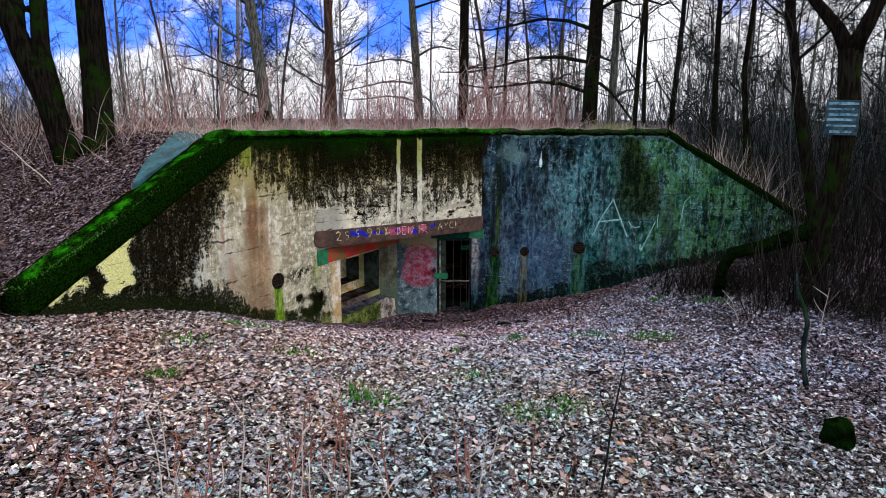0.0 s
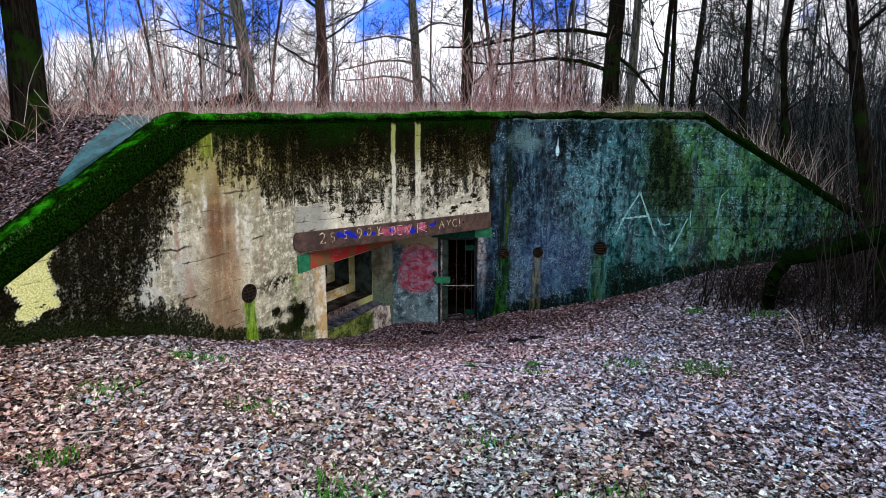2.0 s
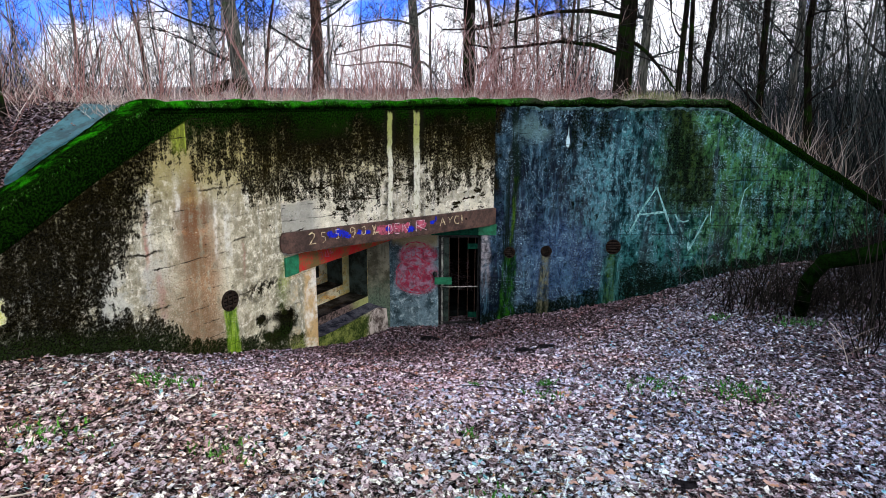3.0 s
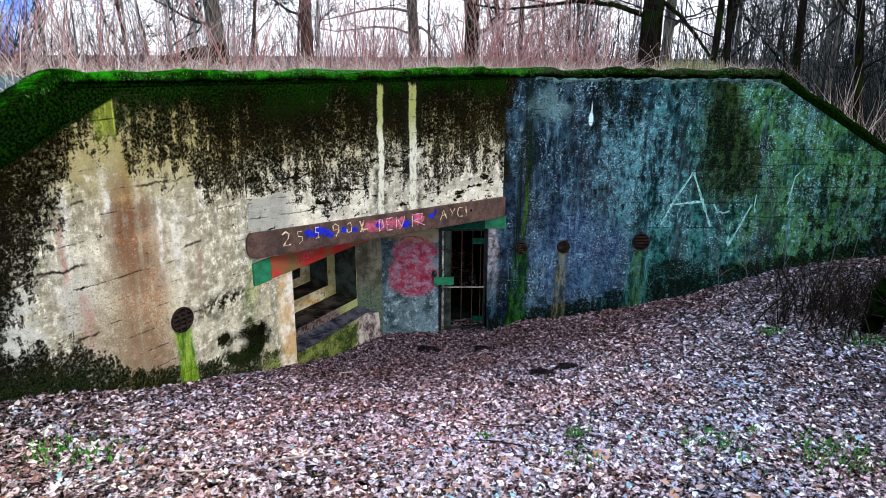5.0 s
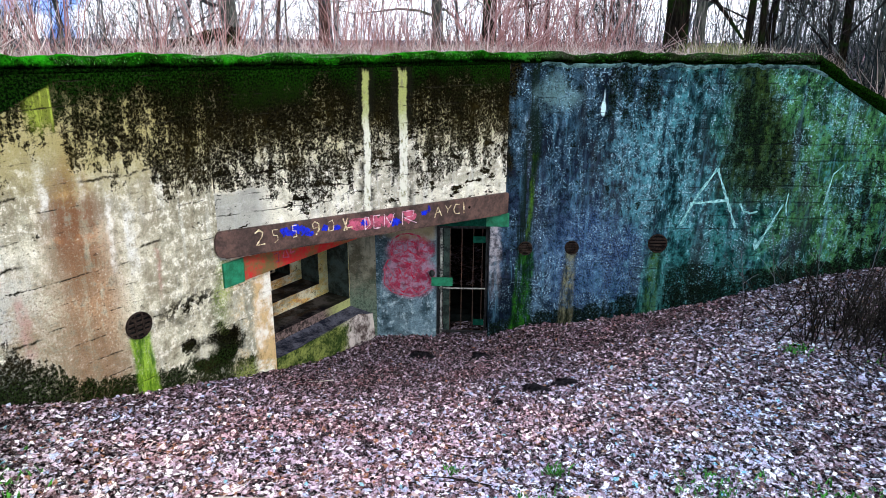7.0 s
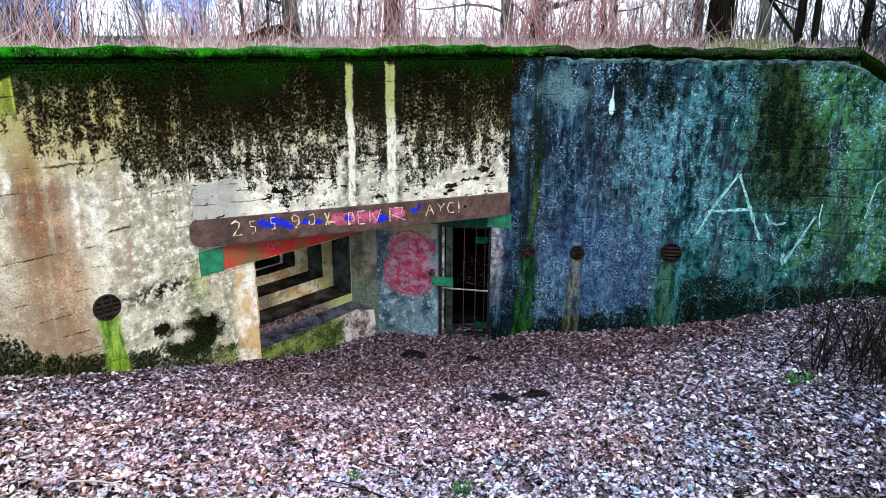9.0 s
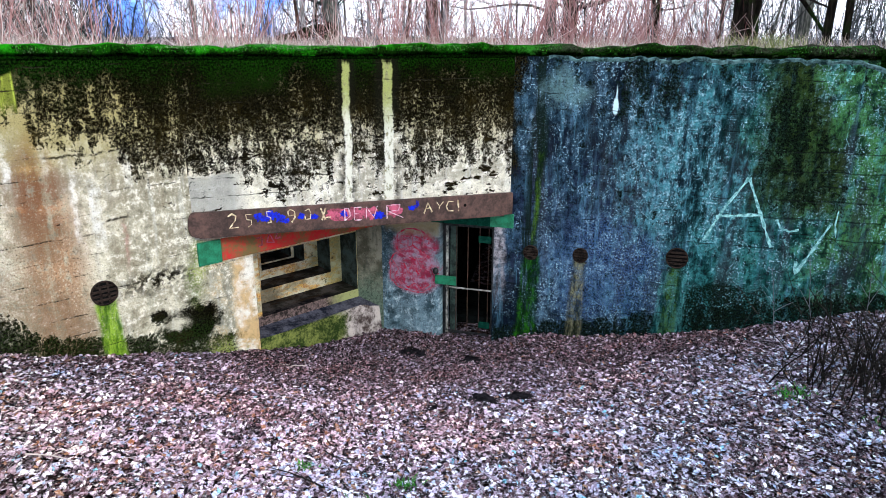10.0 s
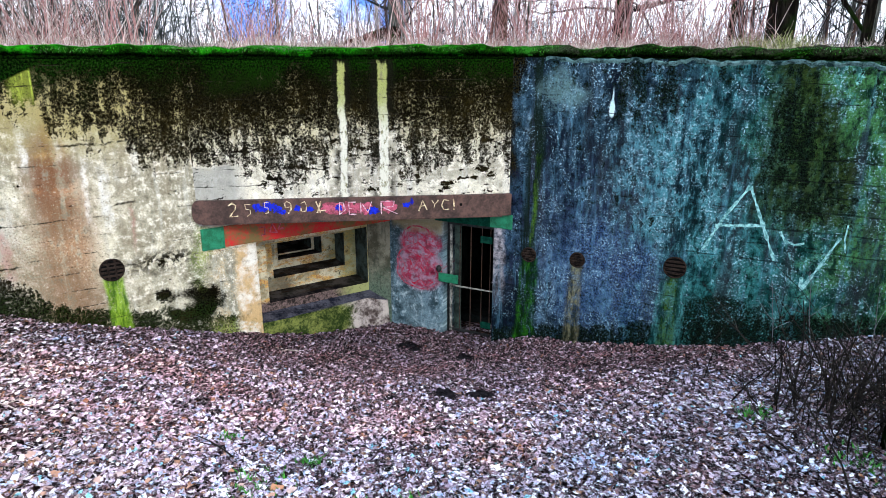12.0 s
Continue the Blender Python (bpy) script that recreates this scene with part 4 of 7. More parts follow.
BROWN_LITTER = leaf_material("wet_shaded_leaves", [(0.0, (0.004, 0.002, 0.004)), (0.30, (0.022, 0.011, 0.015)), (0.50, (0.085, 0.042, 0.052)), (0.66, (0.18, 0.10, 0.125)), (0.80, (0.33, 0.24, 0.31)), (0.93, (0.62, 0.52, 0.62)), (0.985, (0.30, 0.13, 0.07))])
LOOSE = Nodes("loose_leaf")
LOOSE_LEAF = LOOSE.done(LOOSE.choose(LOOSE.random(), [(0.0, (0.28, 0.19, 0.17)), (0.4, (0.46, 0.37, 0.37)), (0.7, (0.36, 0.19, 0.11)), (1.0, (0.60, 0.52, 0.54))]), 0.55)
GRASS = leaf_material("grass_blades", [(0.0, (0.03, 0.14, 0.012)), (0.5, (0.06, 0.28, 0.03)), (1.0, (0.12, 0.40, 0.06))])
DRY_GRASS = leaf_material("yellow_green_grass", [(0.0, (0.10, 0.13, 0.02)), (0.5, (0.26, 0.30, 0.07)), (1.0, (0.60, 0.56, 0.30))])
MOSS_BLADES = leaf_material("moss_shoots", [(0.0, (0.006, 0.07, 0.002)), (0.5, (0.018, 0.20, 0.005)), (1.0, (0.08, 0.42, 0.012))])
GREY_TWIG = stem_material("blue_grey_twigs", [(0.0, (0.015, 0.016, 0.018)), (0.5, (0.07, 0.075, 0.085)), (1.0, (0.26, 0.27, 0.31))])
STRAW = stem_material("dry_stalks", [(0.0, (0.06, 0.045, 0.035)), (0.5, (0.36, 0.30, 0.26)), (1.0, (0.76, 0.68, 0.63))])
RED_CANE = stem_material("reddish_canes", [(0.0, (0.02, 0.008, 0.008)), (0.3, (0.13, 0.05, 0.045)), (0.6, (0.36, 0.19, 0.18)), (1.0, (0.78, 0.66, 0.62))])
WEED_RED = stem_material("reddish_weeds", [(0.0, (0.10, 0.025, 0.022)), (0.5, (0.22, 0.075, 0.06)), (1.0, (0.36, 0.21, 0.14))])
WOOD_TWIG = stem_material("dark_green_grey_twigs", [(0.0, (0.004, 0.006, 0.006)), (0.6, (0.018, 0.025, 0.025)), (1.0, (0.085, 0.105, 0.10))])
DARK_TWIG = stem_material("dark_twigs", [(0.0, (0.004, 0.004, 0.004)), (0.6, (0.014, 0.013, 0.012)), (1.0, (0.045, 0.040, 0.034))])
BARK_DARK = bark_material("mossy_dark_bark", (0.004, 0.0035, 0.003), (0.014, 0.012, 0.009), (0.008, 0.022, 0.003), 0.05)
SAPLING_BARK = bark_material("mossy_sapling_bark", (0.008, 0.014, 0.013), (0.03, 0.05, 0.045), (0.014, 0.04, 0.012), 0.03)
BARK_BROWN = bark_material("brown_bark", (0.03, 0.018, 0.014), (0.11, 0.065, 0.05), (0.05, 0.055, 0.02), -0.05)
BARK_GREY = bark_material("grey_bark", (0.03, 0.034, 0.03), (0.13, 0.13, 0.115), (0.06, 0.085, 0.03), -0.02)
BARK_PALE = bark_material("pale_bark", (0.14, 0.14, 0.14), (0.42, 0.41, 0.40), (0.16, 0.18, 0.13), -0.06)


# ---- ground ----
def spread(low, high, step, reach):
    """Grid lines: even from low to high, ever wider beyond."""
    inner = list(np.arange(low, high, step))
    out, d, x = [], step, 0.0
    while x < reach:
        d *= 1.28
        x += d
        out.append(x)
    return np.array([low - v for v in reversed(out)] + inner + [inner[-1] + v for v in out])


def sheet(name, xs, ys, height, material, keep=None):
    gx, gy = np.meshgrid(xs, ys)
    gz = height(gx, gy)
    verts = np.stack([gx.ravel(), gy.ravel(), gz.ravel()], 1)
    nx = len(xs)
    ok = np.ones(gx.size, bool) if keep is None else keep(gx, gy).ravel()
    faces = []
    for j in range(len(ys) - 1):
        for i in range(nx - 1):
            q = (j * nx + i, j * nx + i + 1, (j + 1) * nx + i + 1, (j + 1) * nx + i)
            if ok[q[0]] and ok[q[1]] and ok[q[2]] and ok[q[3]]:
                faces.append(q)
    return new(name, mesh_of(name, verts, faces, material, True))


ground = sheet("ground", spread(-12, 8, 0.16, 700), spread(0, 20, 0.16, 700), ground_z, SOIL)
tagged(ground, "dark leaf-mould ground sloping down to the bunker", "ground", kind="structure")


mound = sheet("mound", spread(-20, 8, 0.15, 16), spread(2, 26, 0.15, 16),
              lambda x, y: np.maximum(mound_z(x, y), ground_z(x, y) - 0.25), SOIL, behind)
tagged(mound, "earth mound heaped over the bunker roof", "mound", kind="structure")

# ---- the bunker ----
bunker = thing("bunker", (0, 0, 0), "weathered concrete bunker, mossy and stained, set into an earth mound", "bunker")
INNER_CORNER = Vector((WEST, 11.948, 0))

bm = bmesh.new()
prism(bm, [on_west(4.02, -0.6), on_west(9.235, -0.6), on_west(9.235, TOP - 0.04), on_west(7.3, TOP - 0.04), on_west(4.02, 2.28)], Vector((-0.42, 0, 0)))
part("wing_wall", bm, WEST_CONCRETE, bunker, "cream concrete wall under black lichen, with a rust run and board marks")

# stepped embrasure: a ledge, then recesses each narrower than the one before
LEDGE = 0.45
CHEEK = Vector((WEST - 0.35, 11.733, 0))    # where the splayed cheek ends
STEPS = [(0.35, 9.94, 11.733, LEDGE, 1.92), (0.35, 10.16, 11.722, 0.575, 1.46), (0.76, 10.16, 11.722, 0.585, 1.46), (0.76, 10.38, 11.53, 0.78, 1.31),
         (1.11, 10.38, 11.53, 0.79, 1.31), (1.11, 10.585, 11.30, 0.93, 1.20), (1.42, 10.585, 11.30, 0.90, 1.20), (1.42, 10.69, 11.25, 0.925, 1.15),
         (1.95, 10.69, 11.25, 0.925, 1.15)]


def ring_faces(bm, levels):
    loops = []
    for d, u0, u1, z0, z1 in levels:
        loops.append([bm.verts.new(on_west(u, z, -d)) for u, z in ((u0, z0), (u1, z0), (u1, z1), (u0, z1))])
    for a, b in zip(loops, loops[1:]):
        for i in range(4):
            j = (i + 1) % 4
            bm.faces.new((a[i], a[j], b[j], b[i]))


bm = bmesh.new()
prism(bm, [on_west(9.235, -0.6), on_west(9.94, -0.6), on_west(9.94, 1.92), on_west(9.235, 1.92)], Vector((-0.42, 0, 0)))
bmesh.ops.bevel(bm, geom=[e for e in bm.edges if all(abs(v.co.y - 9.94) < 0.01 and abs(v.co.x - WEST) < 0.01 for v in e.verts)], offset=0.025, segments=3, affect="EDGES")
part("jamb", bm, WEST_CONCRETE, bunker, "pale rubbed jamb of the embrasure, green at its foot")
bm = bmesh.new()
prism(bm, [on_west(9.942, -0.6), on_west(11.94, -0.6), on_west(11.94, LEDGE), on_west(9.942, LEDGE)], Vector((-0.346, 0, 0)))
es = [e for e in bm.edges if all(abs(v.co.z - LEDGE) < 0.01 and abs(v.co.x - WEST) < 0.01 for v in e.verts)]
bmesh.ops.subdivide_edges(bm, edges=es, cuts=24)
for v in bm.verts:
    if abs(v.co.z - LEDGE) < 0.01 and abs(v.co.x - WEST) < 0.01:
        worn = 0.03 + 0.10 * max(0.0, (v.co.y - 11.2) / 0.74)
        v.co.z -= worn * (0.5 + noise.noise(v.co * 6)) * 0.8
        v.co.x -= worn * 0.5 * (0.6 + noise.noise(v.co * 8))
part("parapet", bm, PARAPET, bunker, "worn sloping parapet under the embrasure, green with algae")
bm = bmesh.new()
prism(bm, [INNER_CORNER + UP * -0.6, CHEEK + UP * -0.6, CHEEK + UP * 1.92, INNER_CORNER + UP * 1.92], Vector((-0.08, 0.13, 0)))
part("cheek", bm, CHEEK_CONCRETE, bunker, "grey-green splayed side of the embrasure")
bm = bmesh.new()
ring_faces(bm, STEPS)
embrasure = part("embrasure", bm, EMBRASURE, bunker, "stepped firing slit with ochre edges, damp sills and painted-in recess shade")
# added black face, painted as the dark at the back of the slit
bm = bmesh.new()
bm.faces.new([bm.verts.new(on_west(u, z, -1.94)) for u, z in ((10.65, 0.9), (11.3, 0.9), (11.3, 1.2), (10.65, 1.2))])
part("slit_dark_back", bm, BLACK, embrasure)

# the slab that bridges the inner corner above the beam
bm = bmesh.new()
prism(bm, [BEAM_A + UP * 1.925, EAST + UP * 1.925, INNER_CORNER + UP * 1.925], UP * (TOP - 0.04 - 1.925))
part("overhang_wall", bm, MID_CONCRETE, bunker, "slanting wall over the beam, black above and pale below, two lime streaks")

# door wall with its opening
bm = bmesh.new()
DEEP = OUT * -0.5
DOOR_A, DOOR_B, DOOR_TOP = -0.97, -0.205, 1.70
for s0, s1, z0, z1 in ((-1.85, DOOR_A, -0.6, 1.92), (DOOR_B, 0.0, -0.6, 1.92), (DOOR_A, DOOR_B, DOOR_TOP, 1.92)):
    prism(bm, [on_east(s0, z0), on_east(s1, z0), on_east(s1, z1), on_east(s0, z1)], DEEP)
prism(bm, [on_east(0, -0.6), on_east(7.35, -0.6), on_east(7.35, 2.02), on_east(4.05, TOP - 0.04), on_east(0, TOP - 0.04)], DEEP)
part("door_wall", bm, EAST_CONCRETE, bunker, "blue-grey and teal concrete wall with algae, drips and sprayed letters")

# the passage behind the gate, its deep shade painted in as near-black concrete
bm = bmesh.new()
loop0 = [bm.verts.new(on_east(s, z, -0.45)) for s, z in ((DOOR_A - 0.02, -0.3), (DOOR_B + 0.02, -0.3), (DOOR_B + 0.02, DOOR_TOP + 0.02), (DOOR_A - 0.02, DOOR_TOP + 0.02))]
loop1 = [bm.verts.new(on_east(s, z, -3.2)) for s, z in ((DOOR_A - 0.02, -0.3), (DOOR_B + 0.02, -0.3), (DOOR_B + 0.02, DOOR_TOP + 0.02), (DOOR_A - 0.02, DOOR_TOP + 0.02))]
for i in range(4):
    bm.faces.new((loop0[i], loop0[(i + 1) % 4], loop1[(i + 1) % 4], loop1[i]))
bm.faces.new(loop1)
part("passage", bm, INNER, bunker, "bare entrance passage, its deep shade painted near black")


# added near-black floor hides the soil and stands for the passage's shade
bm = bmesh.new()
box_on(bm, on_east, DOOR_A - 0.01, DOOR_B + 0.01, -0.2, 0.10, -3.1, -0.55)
part("passage_shade_floor", bm, INNER, bunker)

# mossy coping, swept along the top of the walls
def coping(name, path, front, deep, lip, label):
    """path: (place, u, z) stations; front: height of its face; deep: width of its top; lip: how far it stands out."""
    bm = bmesh.new()
    profile = [(-deep, -0.25), (-deep, -0.02), (-deep * 0.6, 0.03), (-deep * 0.25, 0.04), (0.0, 0.02), (lip * 0.8, -0.02), (lip, -0.07),
               (lip * 0.8, -front * 0.5), (lip * 0.45, -front * 0.8), (0.003, -front), (-0.05, -front)]
    rings = []
    for (pa, ua, za), (pb, ub, zb) in zip(path, path[1:]):
        a, b = pa(ua, za), pb(ub, zb)
        n = max(2, int((b - a).length / 0.07))
        out_a = (pa(ua, za, 1.0) - a)
        for i in range(n + (path[-1][1] == ub and path[-1][0] == pb)):
            p = a.lerp(b, i / n)
            ring = []
            for o, h in profile:
                q = p + out_a * o + UP * h
                k = noise.noise(q * 3.1) * 0.035 + noise.noise(q * 11.0) * 0.016
                k *= max(0.0, 1.0 + h / front)
                ring.append(bm.verts.new(q + out_a * (k if o > -deep * 0.7 else 0) + UP * k))
            rings.append(ring)
    for r0, r1 in zip(rings, rings[1:]):
        for i in range(len(r0) - 1):
            bm.faces.new((r0[i], r0[i + 1], r1[i + 1], r1[i]))
    bm.faces.new(rings[0])
    bm.faces.new(rings[-1][::-1])
    return part(name, bm, MOSS, bunker, label, True)


coping("coping", [(on_west, 4.10, 2.335), (on_west, 7.28, TOP + 0.03)], 0.38, 0.5, 0.02, "sloping coping thick with green moss")
coping("coping", [(on_west, 7.26, TOP + 0.035), (on_west, 9.26, TOP)], 0.11, 0.45, 0.024, "mossy concrete coping")
coping("coping", [(on_mid, 0.0, TOP), (on_mid, BEAM_LEN, TOP)], 0.11, 0.45, 0.024, "mossy concrete coping")
coping("coping", [(on_east, -0.02, TOP), (on_east, 4.07, TOP)], 0.085, 0.40, 0.02, "thin dark mossy coping")
coping("coping", [(on_east, 4.05, TOP), (on_east, 7.38, 2.07)], 0.15, 0.42, 0.035, "sloping coping, dark and damp")

# the render has broken away below the coping and left a pale lip
bm = bmesh.new()
prev = None
for k in range(150):
    u = 0.42 + k * 3.75 / 149
    fall = 0.45 * max(0.0, u - 3.75) ** 1.6
    mid = 3.925 - fall + 0.045 * noise.noise(Vector((u * 3.0, 0, 4))) + 0.035 * noise.noise(Vector((u * 11.0, 0, 9)))
    half = 0.004 + 0.010 * noise.noise(Vector((u * 7.0, 5, 1)))
    out = 0.016 + 0.008 * noise.noise(Vector((u * 9.0, 2, 7)))
    ring = [bm.verts.new(on_east(u, mid + dz, o)) for dz, o in ((half + 0.012, 0.001), (half, out), (-half, out), (-half - 0.03, 0.001))]
    if prev:
        for i in range(3):
            bm.faces.new((prev[i], prev[i + 1], ring[i + 1], ring[i]))
    prev = ring
part("plaster_edge", bm, PLASTER_EDGE, bunker, "broken pale teal edge of the wall's render")

# steel beam with rounded end, flanges and a bolt hole
bm = bmesh.new()
outline = [on_beam(0.02, 1.86), on_beam(BEAM_LEN + 0.02, 1.86), on_beam(BEAM_LEN + 0.02, 2.155), on_beam(0.0, 2.155)]
outline += [on_beam(-0.03, 2.13), on_beam(-0.055, 2.06), on_beam(-0.055, 1.95), on_beam(-0.03, 1.885)]
prism(bm, [p + BEAM_OUT * 0.05 for p in outline], BEAM_OUT * -0.06)
bmesh.ops.bevel(bm, geom=[e for e in bm.edges], offset=0.008, segments=2, affect="EDGES")
beam = part("steel_beam", bm, BEAM_STEEL, bunker, "brown-painted steel beam over the entrance, daubed with letters")
bm = bmesh.new()
box_on(bm, on_beam, 0.05, BEAM_LEN - 0.1, 1.845, 1.868, -0.14, 0.045, 0.004)
part("flange", bm, BEAM_STEEL, beam)
# flat black disc drawn as the dark of the hole
bm = bmesh.new()
bmesh.ops.create_circle(bm, cap_ends=True, segments=14, radius=0.02, matrix=Matrix.Translation(on_beam(3.32, 2.03, 0.054)) @ BEAM_OUT.to_track_quat("Z", "Y").to_matrix().to_4x4())
part("bolt_hole", bm, BLACK, beam)

# lintels under the beam
bm = bmesh.new()
box_on(bm, on_west, 9.53, 11.93, 1.61, 1.882, -0.1, 0.018, 0.004)
lintel = part("lintel", bm, RED_LINTEL, bunker, "lintel sprayed red over flaking green")
bm = bmesh.new()
box_on(bm, on_west, 9.245, 9.53, 1.60, 1.882, -0.1, 0.022, 0.004)
part("painted_end", bm, GREEN_PAINT, lintel, "bright green painted end")
# this length is coloured dark for the shadow under the beam
bm = bmesh.new()
box_on(bm, on_east, -1.1, -0.26, 1.70, 1.90, -0.12, 0.015, 0.004)
door_lintel = part("lintel", bm, DULL_GREEN, bunker, "green door lintel with the beam's shadow painted in")
bm = bmesh.new()
box_on(bm, on_east, -0.26, 0.06, 1.70, 1.90, -0.12, 0.02, 0.004)
part("painted_end", bm, GREEN_PAINT, door_lintel, "bright green painted end")


# ---- strokes of paint ----
def stroke(bm, place, points, width, out):
    """A flat brush line through points on a wall, uneven in width."""
    fine = []
    for a, b in zip(points, points[1:]):
        a, b = Vector(a), Vector(b)
        steps = max(1, int((b - a).length / 0.03))
        fine += [a.lerp(b, k / steps) for k in range(steps)]
    fine.append(Vector(points[-1]))
    prev = None
    for i, c in enumerate(fine):
        d = fine[min(i + 1, len(fine) - 1)] - fine[max(i - 1, 0)]
        side = Vector((-d.y, d.x)).normalized()
        w = width * (0.40 + 0.30 * noise.noise(Vector((c.x * 17, c.y * 17, out * 50))) + 0.22 * noise.noise(Vector((c.x * 53, c.y * 53, out * 50))))
        pair = [bm.verts.new(place(c.x + side.x * w, c.y + side.y * w, out)), bm.verts.new(place(c.x - side.x * w, c.y - side.y * w, out))]
        if prev:
            bm.faces.new((prev[0], prev[1], pair[1], pair[0]))
        prev = pair


def letter(place, points_lists, width, out, material, parent, label=""):
    bm = bmesh.new()
    for points in points_lists:
        stroke(bm, place, points, width, out)
    return part("painted_mark", bm, material, parent, label)


wall_east = bpy.data.objects["door_wall"]
letter(on_east, [[(2.47, 1.745), (2.68, 2.2), (2.90, 2.56)], [(2.90, 2.56), (3.05, 2.2), (3.255, 1.715)], [(2.58, 2.06), (3.11, 2.12)]], 0.042, 0.004, CHALK, wall_east, "large chalky letter A")
letter(on_east, [[(3.27, 2.07), (3.33, 1.97), (3.43, 1.93), (3.53, 1.96)], [(3.86, 2.05), (3.72, 1.72), (3.57, 1.40), (3.56, 1.55)]], 0.038, 0.004, CHALK, wall_east, "large chalky letter Y")
letter(on_east, [[(4.60, 2.62), (4.49, 2.50), (4.46, 2.3), (4.43, 2.06)]], 0.022, 0.004, CHALK, wall_east)
letter(on_east, [[(3.92, 2.22), (3.91, 2.06), (3.94, 1.90)]], 0.022, 0.004, CHALK, wall_east)
def oval(u, z, ru, rz, n=16):
    return [(u + ru * math.cos(2 * math.pi * k / n) * (1 + 0.3 * noise.noise(Vector((k * 0.7, u * 9, z * 9)))),
             z + rz * math.sin(2 * math.pi * k / n) * (1 + 0.3 * noise.noise(Vector((k * 0.7, z * 9, 3.0))))) for k in range(2, n - 1)]


for marks in ([oval(-1.36, 1.35, 0.31, 0.22)], [oval(-1.37, 0.95, 0.37, 0.33)],
              [[(-1.42, 1.46), (-1.55, 1.46), (-1.56, 1.34), (-1.45, 1.33), (-1.45, 1.40)]], [[(-1.38, 1.32), (-1.38, 1.47), (-1.28, 1.45), (-1.29, 1.39), (-1.37, 1.38)]],
              [[(-1.22, 1.31), (-1.21, 1.45), (-1.13, 1.43), (-1.14, 1.37)]],
              [[(-1.70, 1.10), (-1.60, 0.95), (-1.66, 0.84), (-1.56, 0.72)], [(-1.18, 0.98), (-1.06, 1.05), (-1.0, 0.93)]],
              [[(-1.58, 0.76), (-1.45, 0.68), (-1.35, 0.76), (-1.24, 0.68), (-1.13, 0.76)]],
              [[(-1.52, 1.05), (-1.45, 0.9), (-1.38, 1.06), (-1.3, 0.9), (-1.22, 1.05)]]):
    letter(on_east, marks, 0.026, 0.004, RED_SPRAY, wall_east, "red sprayed scrawl")
OUTB = 0.0545
# figures and letters brushed along the beam
s0 = 0.38
letter(on_beam, [[(s0, 2.09), (s0 + 0.05, 2.12), (s0 + 0.09, 2.09), (s0 + 0.08, 2.04), (s0 + 0.01, 1.95), (s0 + 0.11, 1.955)]], 0.026, OUTB, CREAM_PAINT, beam, "cream figure 2")
letter(on_beam, [[(0.65, 2.10), (0.58, 2.10), (0.59, 2.04), (0.64, 2.03), (0.64, 1.98), (0.60, 1.95)]], 0.014, OUTB, CREAM_PAINT, beam)
letter(on_beam, [[(0.87, 2.12), (0.82, 2.12), (0.82, 2.06), (0.86, 2.05), (0.86, 1.99), (0.82, 1.98)]], 0.016, OUTB + 0.003, CREAM_PAINT, beam)
letter(on_beam, [[(1.13, 2.06), (1.07, 2.05), (1.06, 2.10), (1.09, 2.13), (1.14, 2.10), (1.14, 2.03), (1.10, 1.97)]], 0.022, OUTB + 0.003, CREAM_PAINT, beam, "cream figure 9")
letter(on_beam, [[(1.26, 2.10), (1.31, 2.12), (1.33, 2.07), (1.32, 2.0), (1.26, 1.99), (1.26, 2.04)]], 0.016, OUTB + 0.003, CREAM_PAINT, beam)
letter(on_beam, [[(1.45, 2.12), (1.50, 1.97)], [(1.51, 2.12), (1.46, 1.97)], [(1.50, 2.0), (1.57, 2.0)]], 0.026, OUTB + 0.003, CREAM_PAINT, beam, "cream letter X")
def daub(place, u, z, ru, rz, out, material, parent, label, seed):
    """A ragged blot of sprayed paint."""
    bm = bmesh.new()
    ring = []
    for k in range(36):
        a = 2 * math.pi * k / 36
        f = 0.75 + 0.5 * noise.noise(Vector((math.cos(a) * 2.5 + seed, math.sin(a) * 2.5, seed * 3.0)))
        ring.append(bm.verts.new(place(u + ru * f * math.cos(a), z + rz * f * math.sin(a), out)))
    bm.faces.new(ring)
    part("painted_mark", bm, material, parent, label)


for k, (u, z, ru, rz) in enumerate(((0.72, 2.06, 0.08, 0.045), (0.79, 2.03, 0.07, 0.03), (0.87, 2.07, 0.11, 0.06), (0.96, 2.03, 0.09, 0.05), (1.03, 1.99, 0.06, 0.03),
                                    (1.22, 2.04, 0.07, 0.035), (1.37, 2.02, 0.07, 0.03), (1.73, 2.03, 0.07, 0.04), (2.17, 1.98, 0.10, 0.05), (2.60, 2.05, 0.08, 0.03), (2.67, 2.09, 0.03, 0.05))):
    daub(on_beam, u, z, ru * 0.9, rz * 1.35, OUTB + 0.0015 + 0.0001 * k, BLUE_PAINT, beam, "blue paint daub", k)
for k, (u, z, ru, rz) in enumerate(((1.66, 2.03, 0.17, 0.09), (1.82, 2.02, 0.19, 0.11), (2.06, 2.02, 0.16, 0.10), (2.38, 2.04, 0.12, 0.10))):
    daub(on_beam, u, z, ru, rz, OUTB + 0.0006 + 0.0001 * k, PINK_PAINT, beam, "pink paint daub", 20 + k)
letter(on_beam, [[(1.74, 1.94), (1.74, 2.1), (1.79, 2.09), (1.81, 2.0), (1.75, 1.95)]], 0.018, OUTB + 0.005, WHITE_PAINT, beam)
letter(on_beam, [[(1.95, 2.1), (1.86, 2.1), (1.86, 2.02), (1.92, 2.02), (1.86, 2.02), (1.86, 1.94), (1.95, 1.94)]], 0.016, OUTB + 0.005, WHITE_PAINT, beam)
